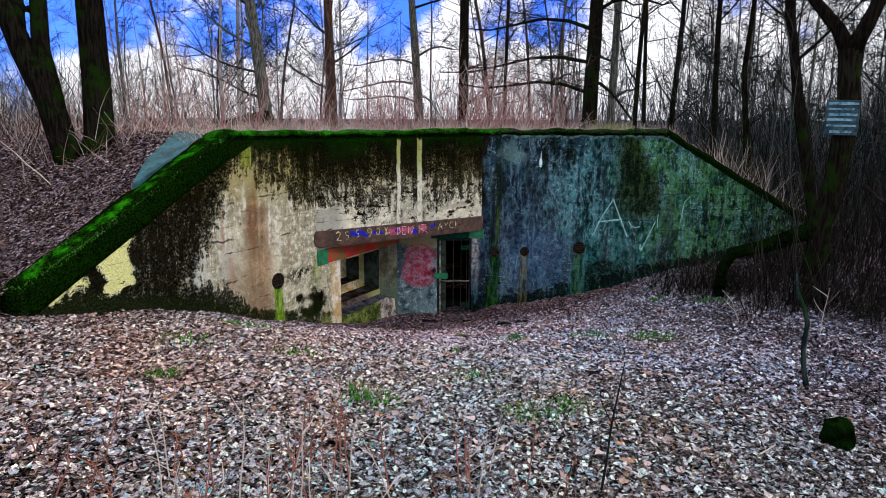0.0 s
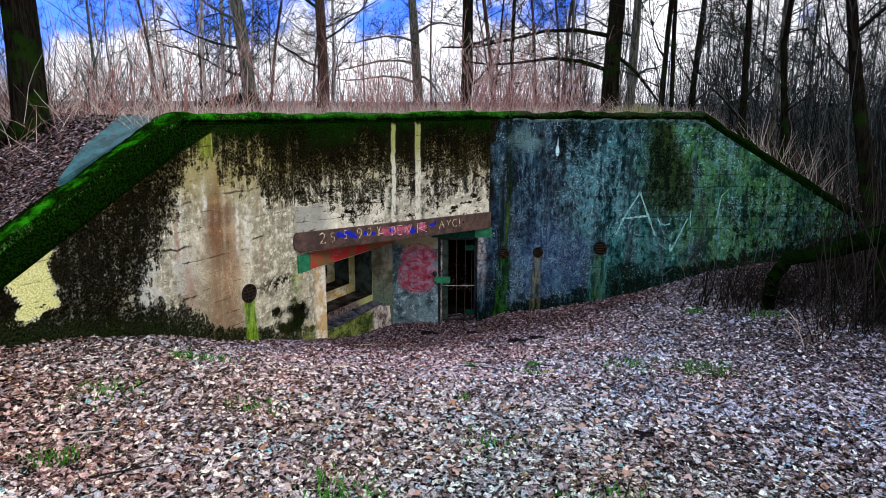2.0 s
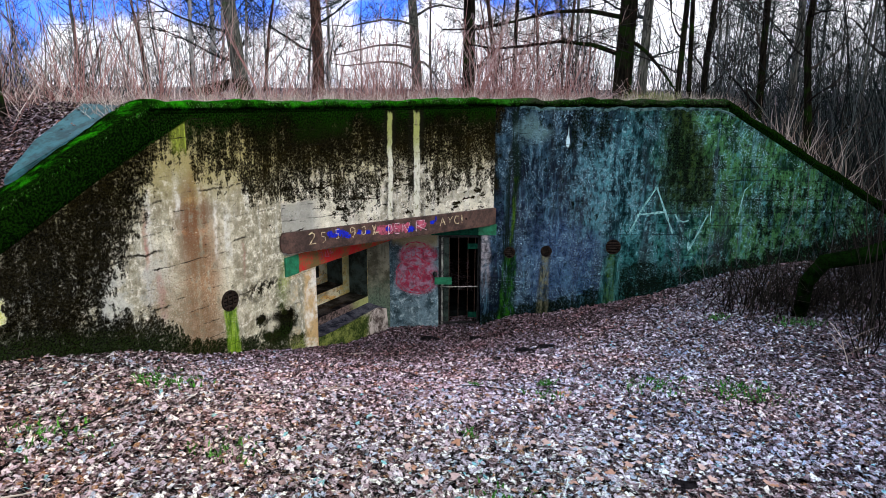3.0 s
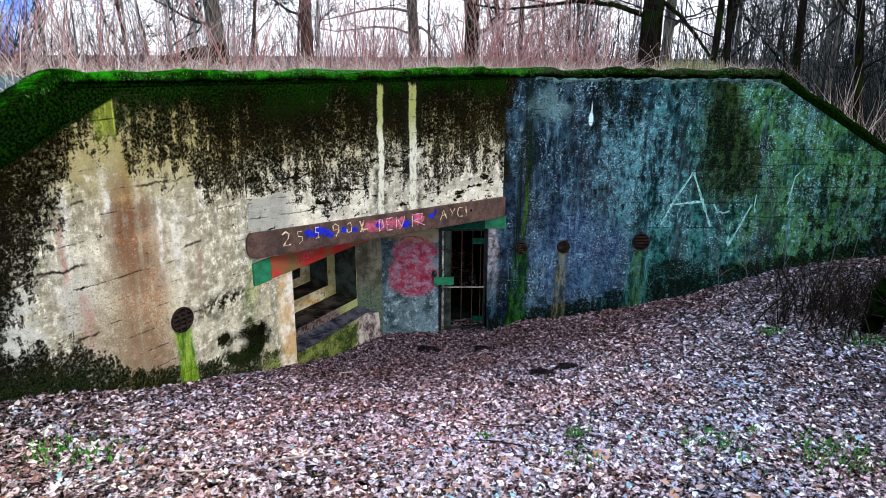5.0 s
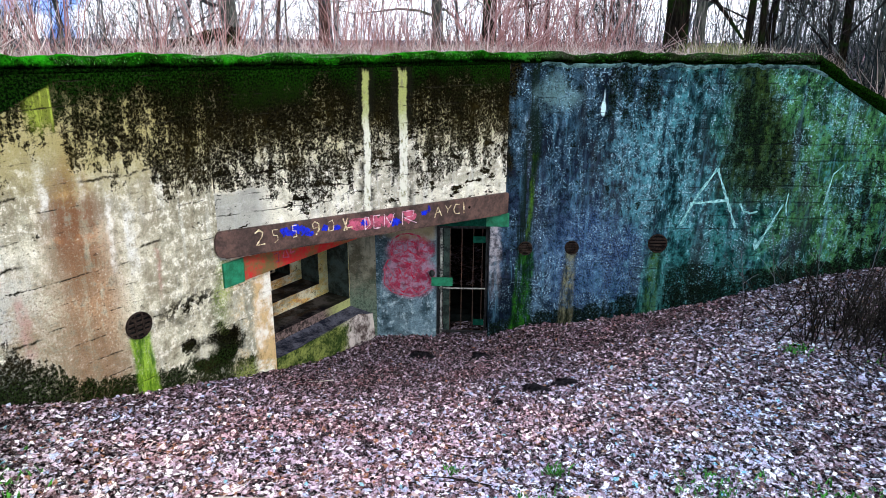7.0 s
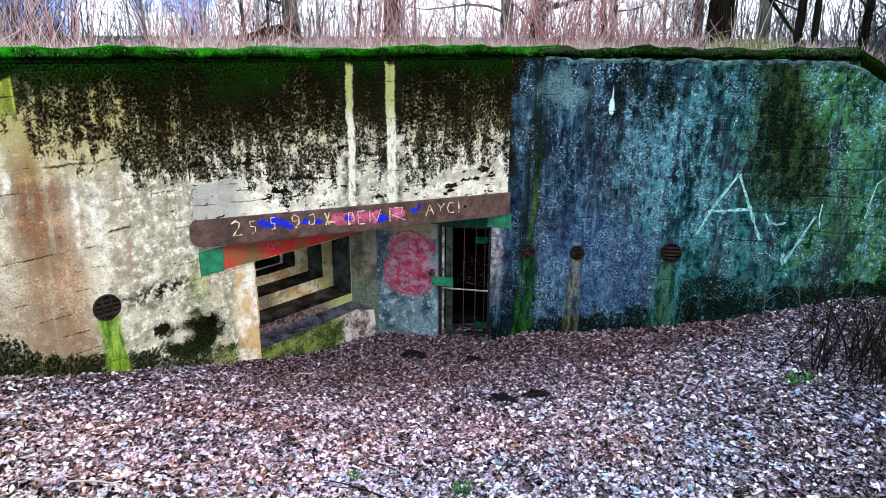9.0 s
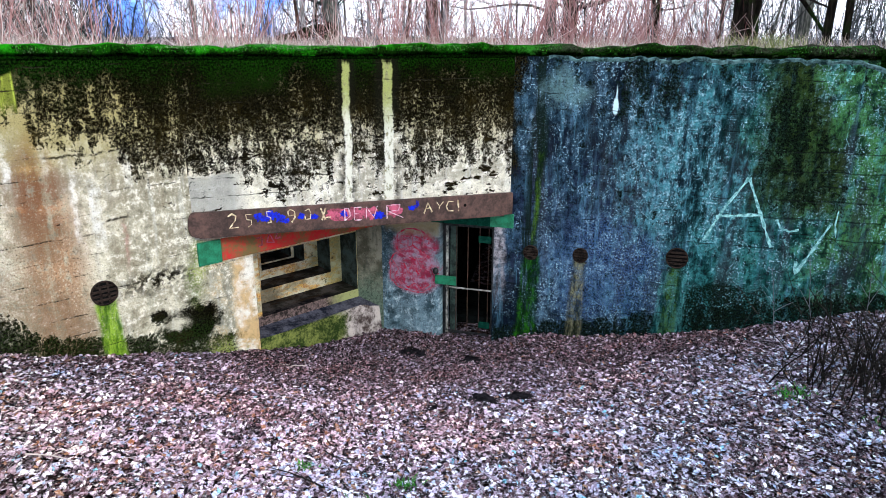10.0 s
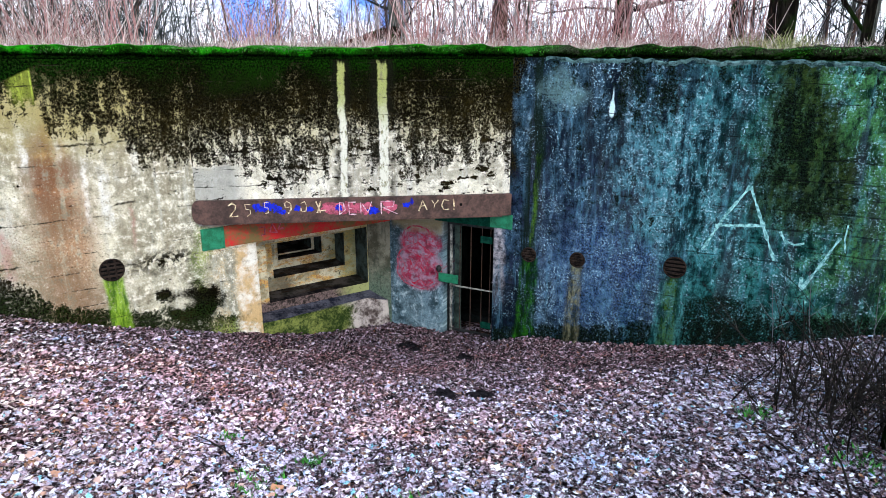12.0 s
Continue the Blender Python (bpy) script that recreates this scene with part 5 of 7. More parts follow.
letter(on_beam, [[(2.01, 1.94), (2.01, 2.1), (2.10, 1.96), (2.15, 2.1)]], 0.014, OUTB + 0.005, WHITE_PAINT, beam)
letter(on_beam, [[(2.27, 1.93), (2.27, 2.1), (2.44, 2.1), (2.42, 2.03), (2.29, 2.02), (2.48, 1.93)]], 0.016, OUTB + 0.005, WHITE_PAINT, beam)
letter(on_beam, [[(2.76, 1.96), (2.81, 2.1), (2.87, 1.97)], [(2.79, 2.02), (2.84, 2.03)]], 0.017, OUTB, CREAM_PAINT, beam, "cream letter A")
letter(on_beam, [[(2.93, 2.1), (2.97, 2.04), (3.02, 2.1)], [(2.97, 2.04), (2.96, 2.0)]], 0.015, OUTB, CREAM_PAINT, beam, "cream letter Y")
letter(on_beam, [[(3.16, 2.09), (3.09, 2.10), (3.06, 2.03), (3.09, 1.97), (3.16, 1.97)]], 0.018, OUTB, CREAM_PAINT, beam, "cream letter C")
letter(on_beam, [[(3.22, 2.11), (3.23, 2.0)], [(3.23, 1.98), (3.23, 1.96)]], 0.02, OUTB, CREAM_PAINT, beam)
letter(on_west, [[(9.98, 1.80), (10.06, 1.80), (10.05, 1.70), (10.0, 1.69)], [(10.16, 1.83), (10.12, 1.72), (10.22, 1.70), (10.16, 1.83)], [(10.27, 1.82), (10.24, 1.74), (10.32, 1.75)]], 0.022, 0.0215, PINK_PAINT, lintel, "pink sprayed scrawl")


# ---- gate and vents ----
def bar(bm, a, b, r, sides=8):
    vs, fs = [], []
    tube(vs, fs, [Vector(a), Vector(b)], [r, r], sides)
    made = [bm.verts.new(v) for v in vs]
    for f in fs:
        bm.faces.new([made[i] for i in f])


gate = link_mesh("gate", bpy.data.meshes.new("gate"), bunker, "closed barred steel gate with a green lock plate")
bm = bmesh.new()
for s in (DOOR_A + 0.03, DOOR_B - 0.03):
    box_on(bm, on_east, s - 0.018, s + 0.018, -0.08, 1.66, -0.16, -0.12)
for z in (0.0, 1.645):
    box_on(bm, on_east, DOOR_A + 0.05, DOOR_B - 0.05, z - 0.018, z + 0.018, -0.157, -0.123)
bm.to_mesh(gate.data)
bm.free()
gate.data.materials.append(GATE_STEEL)
for s in (-0.77, -0.60, -0.43, -0.30):
    bm = bmesh.new()
    bar(bm, on_east(s, -0.05, -0.14), on_east(s, 1.64, -0.14), 0.0075)
    part("gate_bar", bm, BAR_RUST, gate, "thin rusty bar")
bm = bmesh.new()
bar(bm, on_east(DOOR_A + 0.04, 0.705, -0.118), on_east(DOOR_B - 0.04, 0.705, -0.118), 0.012)
part("cross_bar", bm, WORN_STEEL, gate, "worn pale cross bar")
bm = bmesh.new()
box_on(bm, on_east, DOOR_A + 0.055, DOOR_A + 0.09, -0.05, 1.63, -0.125, -0.10, 0.004)
part("post", bm, WORN_STEEL, gate, "pale worn steel post")
bm = bmesh.new()
box_on(bm, on_east, DOOR_A + 0.10, DOOR_A + 0.20, -0.04, 1.62, -0.20, -0.17, 0.003)
part("panel", bm, LEAF_STEEL, gate, "dull green sheet-steel strip")
for a, b, z0, z1, note in ((-1.04, -0.73, 0.79, 0.925, "green lock plate"), (-0.44, -0.26, 1.42, 1.52, "green hinge plate"), (-0.42, -0.26, 0.12, 0.22, "green hinge plate")):
    bm = bmesh.new()
    box_on(bm, on_east, a, b, z0, z1, -0.108 if "hinge" in note else 0.012, -0.095 if "hinge" in note else 0.026, 0.004)
    part("plate", bm, GREEN_PAINT if "lock" in note else DULL_GREEN, gate, note)
bm = bmesh.new()
bmesh.ops.create_uvsphere(bm, u_segments=14, v_segments=8, radius=0.042, matrix=Matrix.Translation(on_east(-1.03, 0.985, 0.03)) @ Matrix.Diagonal((1, 1, 1.25, 1)))
bar(bm, on_east(-1.05, 1.02, 0.02), on_east(-0.97, 1.03, -0.1), 0.012)
part("padlock", bm, GATE_STEEL, gate, "black weathered padlock", True)


def vent(place, u, z, r, crossed):
    axis = (place(u, z, 1.0) - place(u, z, 0.0))
    turn = axis.to_track_quat("Z", "Y").to_matrix().to_4x4()
    # no hole is cut: a black disc is painted as the pipe's dark
    bm = bmesh.new()
    bmesh.ops.create_circle(bm, cap_ends=True, segments=28, radius=r * 0.97, matrix=Matrix.Translation(place(u, z, 0.004)) @ turn)
    pipe = part("vent", bm, BLACK, bunker, "round iron vent pipe mouth with bars, green drip stain below")
    bm = bmesh.new()
    loops = []
    for radius, out in ((r * 1.02, -0.02), (r * 1.02, 0.022), (r * 0.93, 0.026), (r * 0.90, 0.004)):
        loops.append([bm.verts.new(place(u + radius * math.cos(a), z + radius * math.sin(a), out)) for a in [2 * math.pi * k / 28 for k in range(28)]])
    for a, b in zip(loops, loops[1:]):
        for k in range(28):
            bm.faces.new((a[k], a[(k + 1) % 28], b[(k + 1) % 28], b[k]))
    part("rim", bm, VENT_IRON, pipe, smooth=True)
    for k in (-0.55, -0.18, 0.18, 0.55):
        half = math.sqrt(1 - k * k) * r * 0.95
        bm = bmesh.new()
        box_on(bm, place, u - half, u + half, z + k * r - 0.012, z + k * r + 0.012, 0.006, 0.02)
        part("bar", bm, VENT_IRON, pipe)
    if crossed:
        for k in (-0.3, 0.3):
            half = math.sqrt(1 - k * k) * r * 0.95
            bm = bmesh.new()
            box_on(bm, place, u + k * r - 0.01, u + k * r + 0.01, z - half, z + half, 0.008, 0.024)
            part("bar", bm, VENT_IRON, pipe)


vent(on_west, 8.2, 1.55, 0.135, True)
vent(on_east, 0.31, 1.38, 0.10, False)
vent(on_east, 0.97, 1.40, 0.10, False)
vent(on_east, 2.185, 1.475, 0.135, False)

# bare slab laid in the earth beside the wing
slab = thing("concrete_slab", (-8.3, 6.5, 3.5), "wet blue-green concrete slab lying in the earth ramp", "slab")
bm = bmesh.new()
pts = [Vector((x, y, float(mound_z(np.float64(x), np.float64(y))) + 0.085)) for x, y in ((-8.36, 5.95), (-8.28, 5.9), (-8.26, 7.3), (-9.05, 7.3), (-8.75, 6.5))]
prism(bm, pts, UP * -0.2)
bmesh.ops.bevel(bm, geom=[e for e in bm.edges], offset=0.015, segments=2, affect="EDGES")
part_at("slab_body", bm, SLAB, slab)


# ---- trees ----
def wander(rng, start, direction, length, steps, wobble, lift=0.0):
    pts, p, d = [start.copy()], start.copy(), direction.normalized()
    for _ in range(steps):
        d = (d + Vector((rng.uniform(-1, 1), rng.uniform(-1, 1), rng.uniform(-1, 1))) * wobble + Vector((0, 0, lift))).normalized()
        p = p + d * (length / steps)
        pts.append(p.copy())
    return pts


def grow(rng, stems, limbs, subs, twigs, limb_len, first=0.25, spread_up=0.5, fine=0.005, bends=2):
    """stems: lists of (points, base radius). Returns trunk and crown meshes as lists."""
    tv, tf, cv, cf = [], [], [], []
    for pts, r, *kind in stems:
        thin = kind[0] if kind else 0.80
        if not kind:
            pts = [pts[0], pts[0].lerp(pts[1], 0.22)] + pts[1:]
        n = len(pts)
        radii = [r * (1.0 - thin * i / (n - 1)) for i in range(n)]
        if not kind:
            radii[0] *= 1.4
        tube(tv, tf, pts, radii, 9)
        for k in range(kind[1] if len(kind) > 1 else limbs):
            t = first + (0.97 - first) * (k + rng.random()) / limbs
            i = min(int(t * (n - 1)), n - 2)
            base = pts[i].lerp(pts[i + 1], t * (n - 1) - i)
            a = rng.uniform(0, 2 * math.pi)
            d = Vector((math.cos(a), math.sin(a), spread_up * rng.uniform(0.3, 1.6)))
            ln = limb_len * (1.15 - 0.75 * t) * rng.uniform(0.6, 1.2)
            lr = max(0.012, min(radii[i] * 0.42, 0.07)) * rng.uniform(0.6, 1.0)
            lp = wander(rng, base, d, ln, 6, 0.22, 0.06)
            tube(cv, cf, lp, [lr * (1 - 0.8 * q / 6) for q in range(7)], 4, False)
            for _ in range(subs):
                q = rng.randint(1, 5)
                d2 = Vector((rng.uniform(-1, 1), rng.uniform(-1, 1), rng.uniform(-0.25, 0.9)))
                sl = ln * rng.uniform(0.25, 0.55)
                sp = wander(rng, lp[q], d2 + (lp[q + 1] - lp[q]).normalized() * 0.6, sl, 4, 0.25, 0.04)
                tube(cv, cf, sp, [lr * 0.38 * (1 - 0.75 * w / 4) + 0.002 for w in range(5)], 3, False)
                for _ in range(twigs):
                    w = rng.randint(1, 3)
                    d3 = Vector((rng.uniform(-1, 1), rng.uniform(-1, 1), rng.uniform(-0.3, 0.8)))
                    wp = wander(rng, sp[w], d3, sl * rng.uniform(0.3, 0.8), bends, 0.3)
                    tube(cv, cf, wp, [fine * (1 - 0.6 * q / bends) for q in range(bends + 1)], 3, False)
    return tv, tf, cv, cf


def tree(name, at, bark, twig_material, label, meshes, turn=0.0, size=1.0):
    ob = thing(name, at, label, "tree", "trees of the wood")
    ob.rotation_euler = (0, 0, turn)
    ob.scale = (size, size, size)
    tv, tf, cv, cf = meshes
    link_mesh("trunk", mesh_of("trunk", tv, tf, bark, True), ob)
    link_mesh("crown", mesh_of("crown", cv, cf, twig_material, False), ob)
    return ob


def rooted(x, y, sink=0.1):
    return Vector((x, y, land_z(x, y) - sink))


def straight_stem(rng, height, lean=(0.0, 0.0), wobble=0.05, steps=12):
    return wander(rng, Vector((0, 0, 0)), Vector((lean[0], lean[1], 1)), height, steps, wobble, 0.02)


AHEAD, ACROSS = Vector((-0.4894, 0.8721, 0)), Vector((0.8721, 0.4894, 0))
rng = random.Random(5)
# the dark tree on the mound above the door wall, and its slim neighbours
for x, y, h, r, lean, bark, note in (
        (-5.17, 16.81, 15, 0.21, (0.0, 0.0), BARK_DARK, "dark mossy tree trunk on the mound"),
        (-4.05, 16.9, 12, 0.065, (0.03, 0.02), BARK_DARK, "slim dark twin stem on the mound"),
        (-3.85, 17.1, 12, 0.055, (-0.05, 0.05), BARK_DARK, "slim dark stem on the mound"),
        (-9.7, 18.5, 15, 0.18, (-0.01, 0.0), BARK_DARK, "dark straight tree on the mound"),
        (-16.7, 20.84, 15, 0.22, (0.0, 0.0), BARK_BROWN, "reddish brown tree in the thicket"),
        (-16.4, 17.0, 15, 0.24, (-0.12, -0.02), BARK_GREY, "grey tree with a leaning trunk in the thicket"),
        (-15.0, 24.6, 16, 0.21, (-0.08, 0.02), BARK_GREY, "lichen-grey leaning tree in the thicket"),
        (-10.6, 23.6, 13, 0.085, (0.0, 0.03), BARK_DARK, "slim crooked tree behind the mound"),
        (-5.5, 20.0, 15, 0.13, (0.0, 0.01), BARK_GREY, "grey tree with green lichen behind the mound")):
    if r == 0.21:
        # long low limbs that droop over the canes
        stem = straight_stem(rng, h, lean, 0.025)
        arms = [(stem, r)]
        for up, reach, fall in ((0.95, -3.4, 0.35), (1.7, -3.8, -0.1), (2.5, -3.2, 0.2), (1.25, 1.3, -1.05), (2.9, 2.2, 0.5)):
            start = Vector((0, 0, up + 0.1))
            arms.append(([start + ACROSS * (reach * q / 5) + AHEAD * (0.5 * math.sin(q + up)) * q / 5 + UP * (fall * q / 5 + 0.18 * math.sin(1.1 * q)) for q in range(6)], 0.052, 0.75, 4 if reach < 0 else 2))
        tree("tree", rooted(x, y), bark, DARK_TWIG, note, grow(rng, arms, 9, 5, 4, 2.4, 0.3, 0.2, 0.006))
        continue
    tree("tree", rooted(x, y), bark, DARK_TWIG if bark is BARK_DARK else WOOD_TWIG, note,
         grow(rng, [(straight_stem(rng, h, lean, 0.025), r)], 15, 5, 3, 3.4, 0.12, 0.25))

# a fallen log and its broken stump in the thicket
foot = rooted(-16.7, 16.3, 0.0)
log = thing("fallen_log", foot, "dark rotten log fallen against a broken stump on the mound", "log")
vs, fs = [], []
tube(vs, fs, [ACROSS * a + UP * h for a, h in ((-0.8, 0.08), (-0.4, 0.18), (0.0, 0.28), (0.4, 0.36), (0.7, 0.40))], [0.13, 0.15, 0.16, 0.14, 0.10], 11)
for v in vs:
    v += Vector((noise.noise(v * 5), noise.noise(v * 5 + Vector((3, 0, 0))), noise.noise(v * 4))) * 0.07
link_mesh("trunk", mesh_of("trunk", vs, fs, BARK_DARK, True), log)
vs, fs = [], []
tube(vs, fs, [ACROSS * 0.75 + UP * h for h in (-0.1, 0.12, 0.38, 0.55)], [0.36, 0.25, 0.20, 0.11], 12)
for v in vs:
    v += Vector((noise.noise(v * 5), noise.noise(v * 5 + Vector((3, 0, 0))), noise.noise(v * 6) * 1.6)) * 0.09
link_mesh("stump", mesh_of("stump", vs, fs, BARK_DARK, True), log)

# two mossy trees on the ramp beside the wing; one forks low
tree("tree", rooted(-10.35, 6.85), BARK_DARK, DARK_TWIG, "thick straight mossy tree on the ramp beside the wing",
     grow(rng, [(straight_stem(rng, 14, (0.02, 0.0), 0.03), 0.25)], 8, 4, 3, 3.0, 0.45))
base = rooted(-10.62, 6.5)
fork = [Vector(p) for p in ((0, 0, 0), (-0.06, -0.06, 0.35), (-0.16, -0.15, 0.95), (-0.38, -0.36, 1.75), (-0.54, -0.5, 2.5), (-0.62, -0.55, 4.0), (-0.7, -0.7, 8.0), (-0.8, -0.8, 12.0))]
fork2 = [Vector(p) for p in ((-0.12, -0.1, 0.75), (-0.14, -0.13, 1.2), (-0.2, -0.18, 1.75), (-0.16, -0.14, 3.0), (-0.1, -0.1, 7.0), (0.1, 0, 11.0))]
fork3 = [Vector(p) for p in ((-0.4, -0.37, 1.8), (-0.38, -0.35, 2.6), (-0.4, -0.36, 3.4), (-0.5, -0.3, 7.0), (-0.4, -0.2, 10.0))]
tree("tree", base, BARK_DARK, DARK_TWIG, "mossy forked tree with three stems on the ramp",
     grow(rng, [(fork, 0.24, 0.6), (fork2, 0.18, 0.6), (fork3, 0.10, 0.6)], 6, 4, 3, 2.6, 0.45))

# the tree that carries the sign, with a low mossy bough
base = rooted(0.2, 12.72)
stem = [Vector(p) - base for p in ((0.2, 12.72, base.z), (0.14, 12.66, 2.0), (0.16, 12.62, 2.6), (0.28, 12.64, 3.2), (0.36, 12.66, 4.4), (0.27, 12.66, 5.4))]
left_fork = [Vector(p) - base for p in ((0.28, 12.66, 5.3), (0.1, 12.66, 5.7), (-0.3, 12.66, 6.2), (-0.6, 12.8, 7.5), (-0.8, 12.9, 10.0))]
right_fork = [Vector(p) - base for p in ((0.28, 12.66, 5.3), (0.45, 12.66, 5.7), (0.62, 12.66, 6.15), (0.75, 12.6, 7.5), (1.1, 12.5, 10.5))]
bough = [Vector(p) - base for p in ((0.15, 12.64, 2.5), (-0.1, 12.62, 2.40), (-0.67, 12.6, 2.12), (-1.15, 12.65, 1.95), (-1.32, 12.8, 1.6), (-1.36, 12.9, 1.0))]
sign_tree = tree("tree", base, BARK_DARK, DARK_TWIG, "forked dark tree with a low mossy bough, carrying a sign",
                 grow(rng, [(stem, 0.18, 0.1, 0), (left_fork, 0.13, 0.7), (right_fork, 0.145, 0.7)], 5, 5, 3, 2.4, 0.5))
bv, bf = [], []
tube(bv, bf, bough, [0.17, 0.14, 0.115, 0.105, 0.10, 0.10], 10)
link_mesh("bough", mesh_of("bough", bv, bf, BOUGH_MOSS, True), sign_tree, "low bough covered in green moss")
# leaning trees of the right-hand wood
for pts, r, note in (
        ([(0.35, 16.2, 2.0), (-0.1, 16.2, 3.0), (-0.45, 16.2, 4.6), (-0.75, 16.2, 6.3), (-1.0, 16.3, 9.0), (-1.2, 16.5, 12.0)], 0.19, "dark leaning curved tree at the wood's edge"),
        ([(2.2, 15.5, 1.3), (2.1, 15.5, 3.0), (2.3, 15.5, 5.5), (2.2, 15.5, 9.0), (2.4, 15.5, 12.0)], 0.16, "dark tree in the wood"),
        ([(1.7, 18.5, 1.3), (1.6, 18.5, 3.0), (1.3, 18.5, 5.5), (1.2, 18.5, 9.0), (1.4, 18.5, 12.0)], 0.17, "dark tree in the wood"),
        ([(-1.6, 19.5, 2.2), (-1.65, 19.5, 3.4), (-1.9, 19.5, 5.5), (-1.7, 19.5, 9.0), (-2.0, 19.5, 12.0)], 0.13, "dark slim tree in the wood")):
    p0 = Vector((pts[0][0], pts[0][1], land_z(pts[0][0], pts[0][1]) - 0.1))
    line = [Vector(p) - p0 for p in pts]
    line[0] = Vector((0, 0, 0))
    tree("tree", p0, BARK_DARK, DARK_TWIG, note, grow(rng, [(line, r)], 14, 5, 4, 2.6, 0.5 if r == 0.19 else 0.2))

# the wood behind: a few grown forms, repeated at many sizes and turns
FORMS = []
for k in range(6):
    h = (11, 13, 12, 9, 14, 10)[k]
    r = (0.06, 0.08, 0.075, 0.045, 0.10, 0.05)[k]
    bark = (BARK_GREY, BARK_BROWN, BARK_PALE, BARK_DARK, BARK_DARK, BARK_GREY)[k]
    note = ("slim bare grey tree in the wood", "bare brown tree in the wood", "pale-barked bare tree in the wood", "thin dark sapling in the wood",
            "bare dark tree in the wood", "thin bare grey tree in the wood")[k]
    FORMS.append((bark, note, grow(rng, [(straight_stem(rng, h, (rng.uniform(-0.06, 0.06), rng.uniform(-0.06, 0.06)), 0.07), r)], 18, 5, 8, 2.9, 0.10, 0.6, 0.008, 1)))
seeds = {}
placed = []


def plant(kind, x, y, size, turn):
    bark, note, meshes = FORMS[kind]
    if kind not in seeds:
        seeds[kind] = tree("tree", rooted(x, y), bark, DARK_TWIG if bark is BARK_DARK else WOOD_TWIG, note, meshes, turn, size)
    else:
        ob = copy_thing(seeds[kind], Matrix())
        ob.location, ob.rotation_euler, ob.scale = rooted(x, y), (0, 0, turn), (size, size, size)


tries = 0
for _ in range(42):
    bearing = radians(rng.uniform(19, 44))
    d = rng.uniform(17, 40)
    p = AHEAD * (d * math.cos(bearing)) + ACROSS * (d * math.sin(bearing))
    if d * math.cos(bearing) < 13 or any((p - q).length < 0.9 for q in placed):
        continue
    placed.append(p)
    plant(rng.choice((3, 0, 4, 5, 0)), p.x, p.y, rng.uniform(0.7, 1.25), rng.uniform(0, 6.28))
while len(placed) < 138 and tries < 4000:
    tries += 1
    bearing = radians(rng.uniform(-50, 50))
    right_side = bearing > radians(14)
    d = rng.uniform(24 if right_side else 26, 62)
    p = AHEAD * (d * math.cos(bearing)) + ACROSS * (d * math.sin(bearing))
    if any((p - q).length < 1.5 for q in placed) or p.x > -8 and p.y < 20 and not right_side:
        continue
    placed.append(p)
    pale = bearing < radians(-8) and rng.random() < 0.5
    kind = 2 if pale else rng.choice((0, 1, 3, 5) if not right_side else (0, 3, 4, 5, 0))
    plant(kind, p.x, p.y, rng.uniform(0.75, 1.35), rng.uniform(0, 6.28))


# ---- brush and grass ----
def stalks(n, where, tall, radius, lean, seed, kinks=3):
    """Many thin stems as one pair of lists; where(rng) gives each foot."""
    rng = random.Random(seed)
    vs, fs = [], []
    for _ in range(n):
        foot = where(rng)
        if foot is None:
            continue
        h = rng.uniform(*tall)
        a = rng.uniform(0, 6.28)
        d = Vector((math.cos(a) * lean * rng.random(), math.sin(a) * lean * rng.random(), 1))
        pts = wander(rng, foot, d, h, kinks, 0.16, -0.02)
        r = rng.uniform(*radius)
        tube(vs, fs, pts, [r * (1 - 0.7 * i / kinks) for i in range(kinks + 1)], 3, False)
    return vs, fs


def stuff(name, lists, material, label, category):
    ob = new(name, mesh_of(name, lists[0], lists[1], material))
    return tagged(ob, label, category, kind="stuff")


def over_mound(u0, u1, back0, back1, power=1.0):
    """A foot on the mound: u runs along the walls from the wing to the far corner, back is the way behind them."""
    def pick(rng):
        u = rng.uniform(u0, u1)
        b = back0 + (back1 - back0) * rng.random() ** power
        if u < 0:
            p = on_west(9.235 + u, 0, -b)
        elif u < BEAM_LEN:
            f = (BEAM_OUT * (1 - u / BEAM_LEN) + OUT * (u / BEAM_LEN)).normalized()
            p = on_mid(u, 0) - f * b
        else:
            p = on_east(u - BEAM_LEN, 0, -b)
        return Vector((p.x, p.y, land_z(p.x, p.y) - 0.03)) if behind(p.x, p.y) else None
    return pick


stuff("red_cane_thicket", stalks(420, over_mound(-1.8, 6.6, 1.5, 9.0), (0.4, 1.9), (0.0025, 0.006), 0.7, 11, 4), RED_CANE, "thicket of bare reddish canes on the mound", "thicket")
stuff("bramble_tangle", stalks(2200, over_mound(-3.0, 7.2, 1.2, 8.0), (0.3, 1.0), (0.0025, 0.005), 2.4, 18, 4), RED_CANE, "low tangle of pale and reddish bramble stems", "bramble")
stuff("dry_brush", stalks(560, over_mound(-2.6, 0.5, 1.8, 11.0), (0.3, 1.5), (0.0025, 0.005), 1.1, 12, 5), STRAW, "dry straw-coloured brush on the mound", "brush")
stuff("slope_brush", stalks(110, over_mound(BEAM_LEN + 5.4, BEAM_LEN + 7.4, 0.45, 1.5), (0.4, 1.15), (0.004, 0.008), 0.9, 26, 4), STRAW, "pale dry canes on the bank behind the sloping wall", "brush")
stuff("dark_undergrowth", stalks(420, over_mound(6.4, 20.0, 1.0, 14.0), (0.4, 2.2), (0.003, 0.010), 0.9, 13, 4), DARK_TWIG, "dark tangled undergrowth below the trees", "undergrowth")
stuff("dry_grass_fringe", stalks(6000, over_mound(-2.2, 8.6, 0.3, 1.9, 1.4), (0.08, 0.32), (0.002, 0.004), 1.8, 14, 2), STRAW, "fringe of dead pale grass along the coping", "grass")


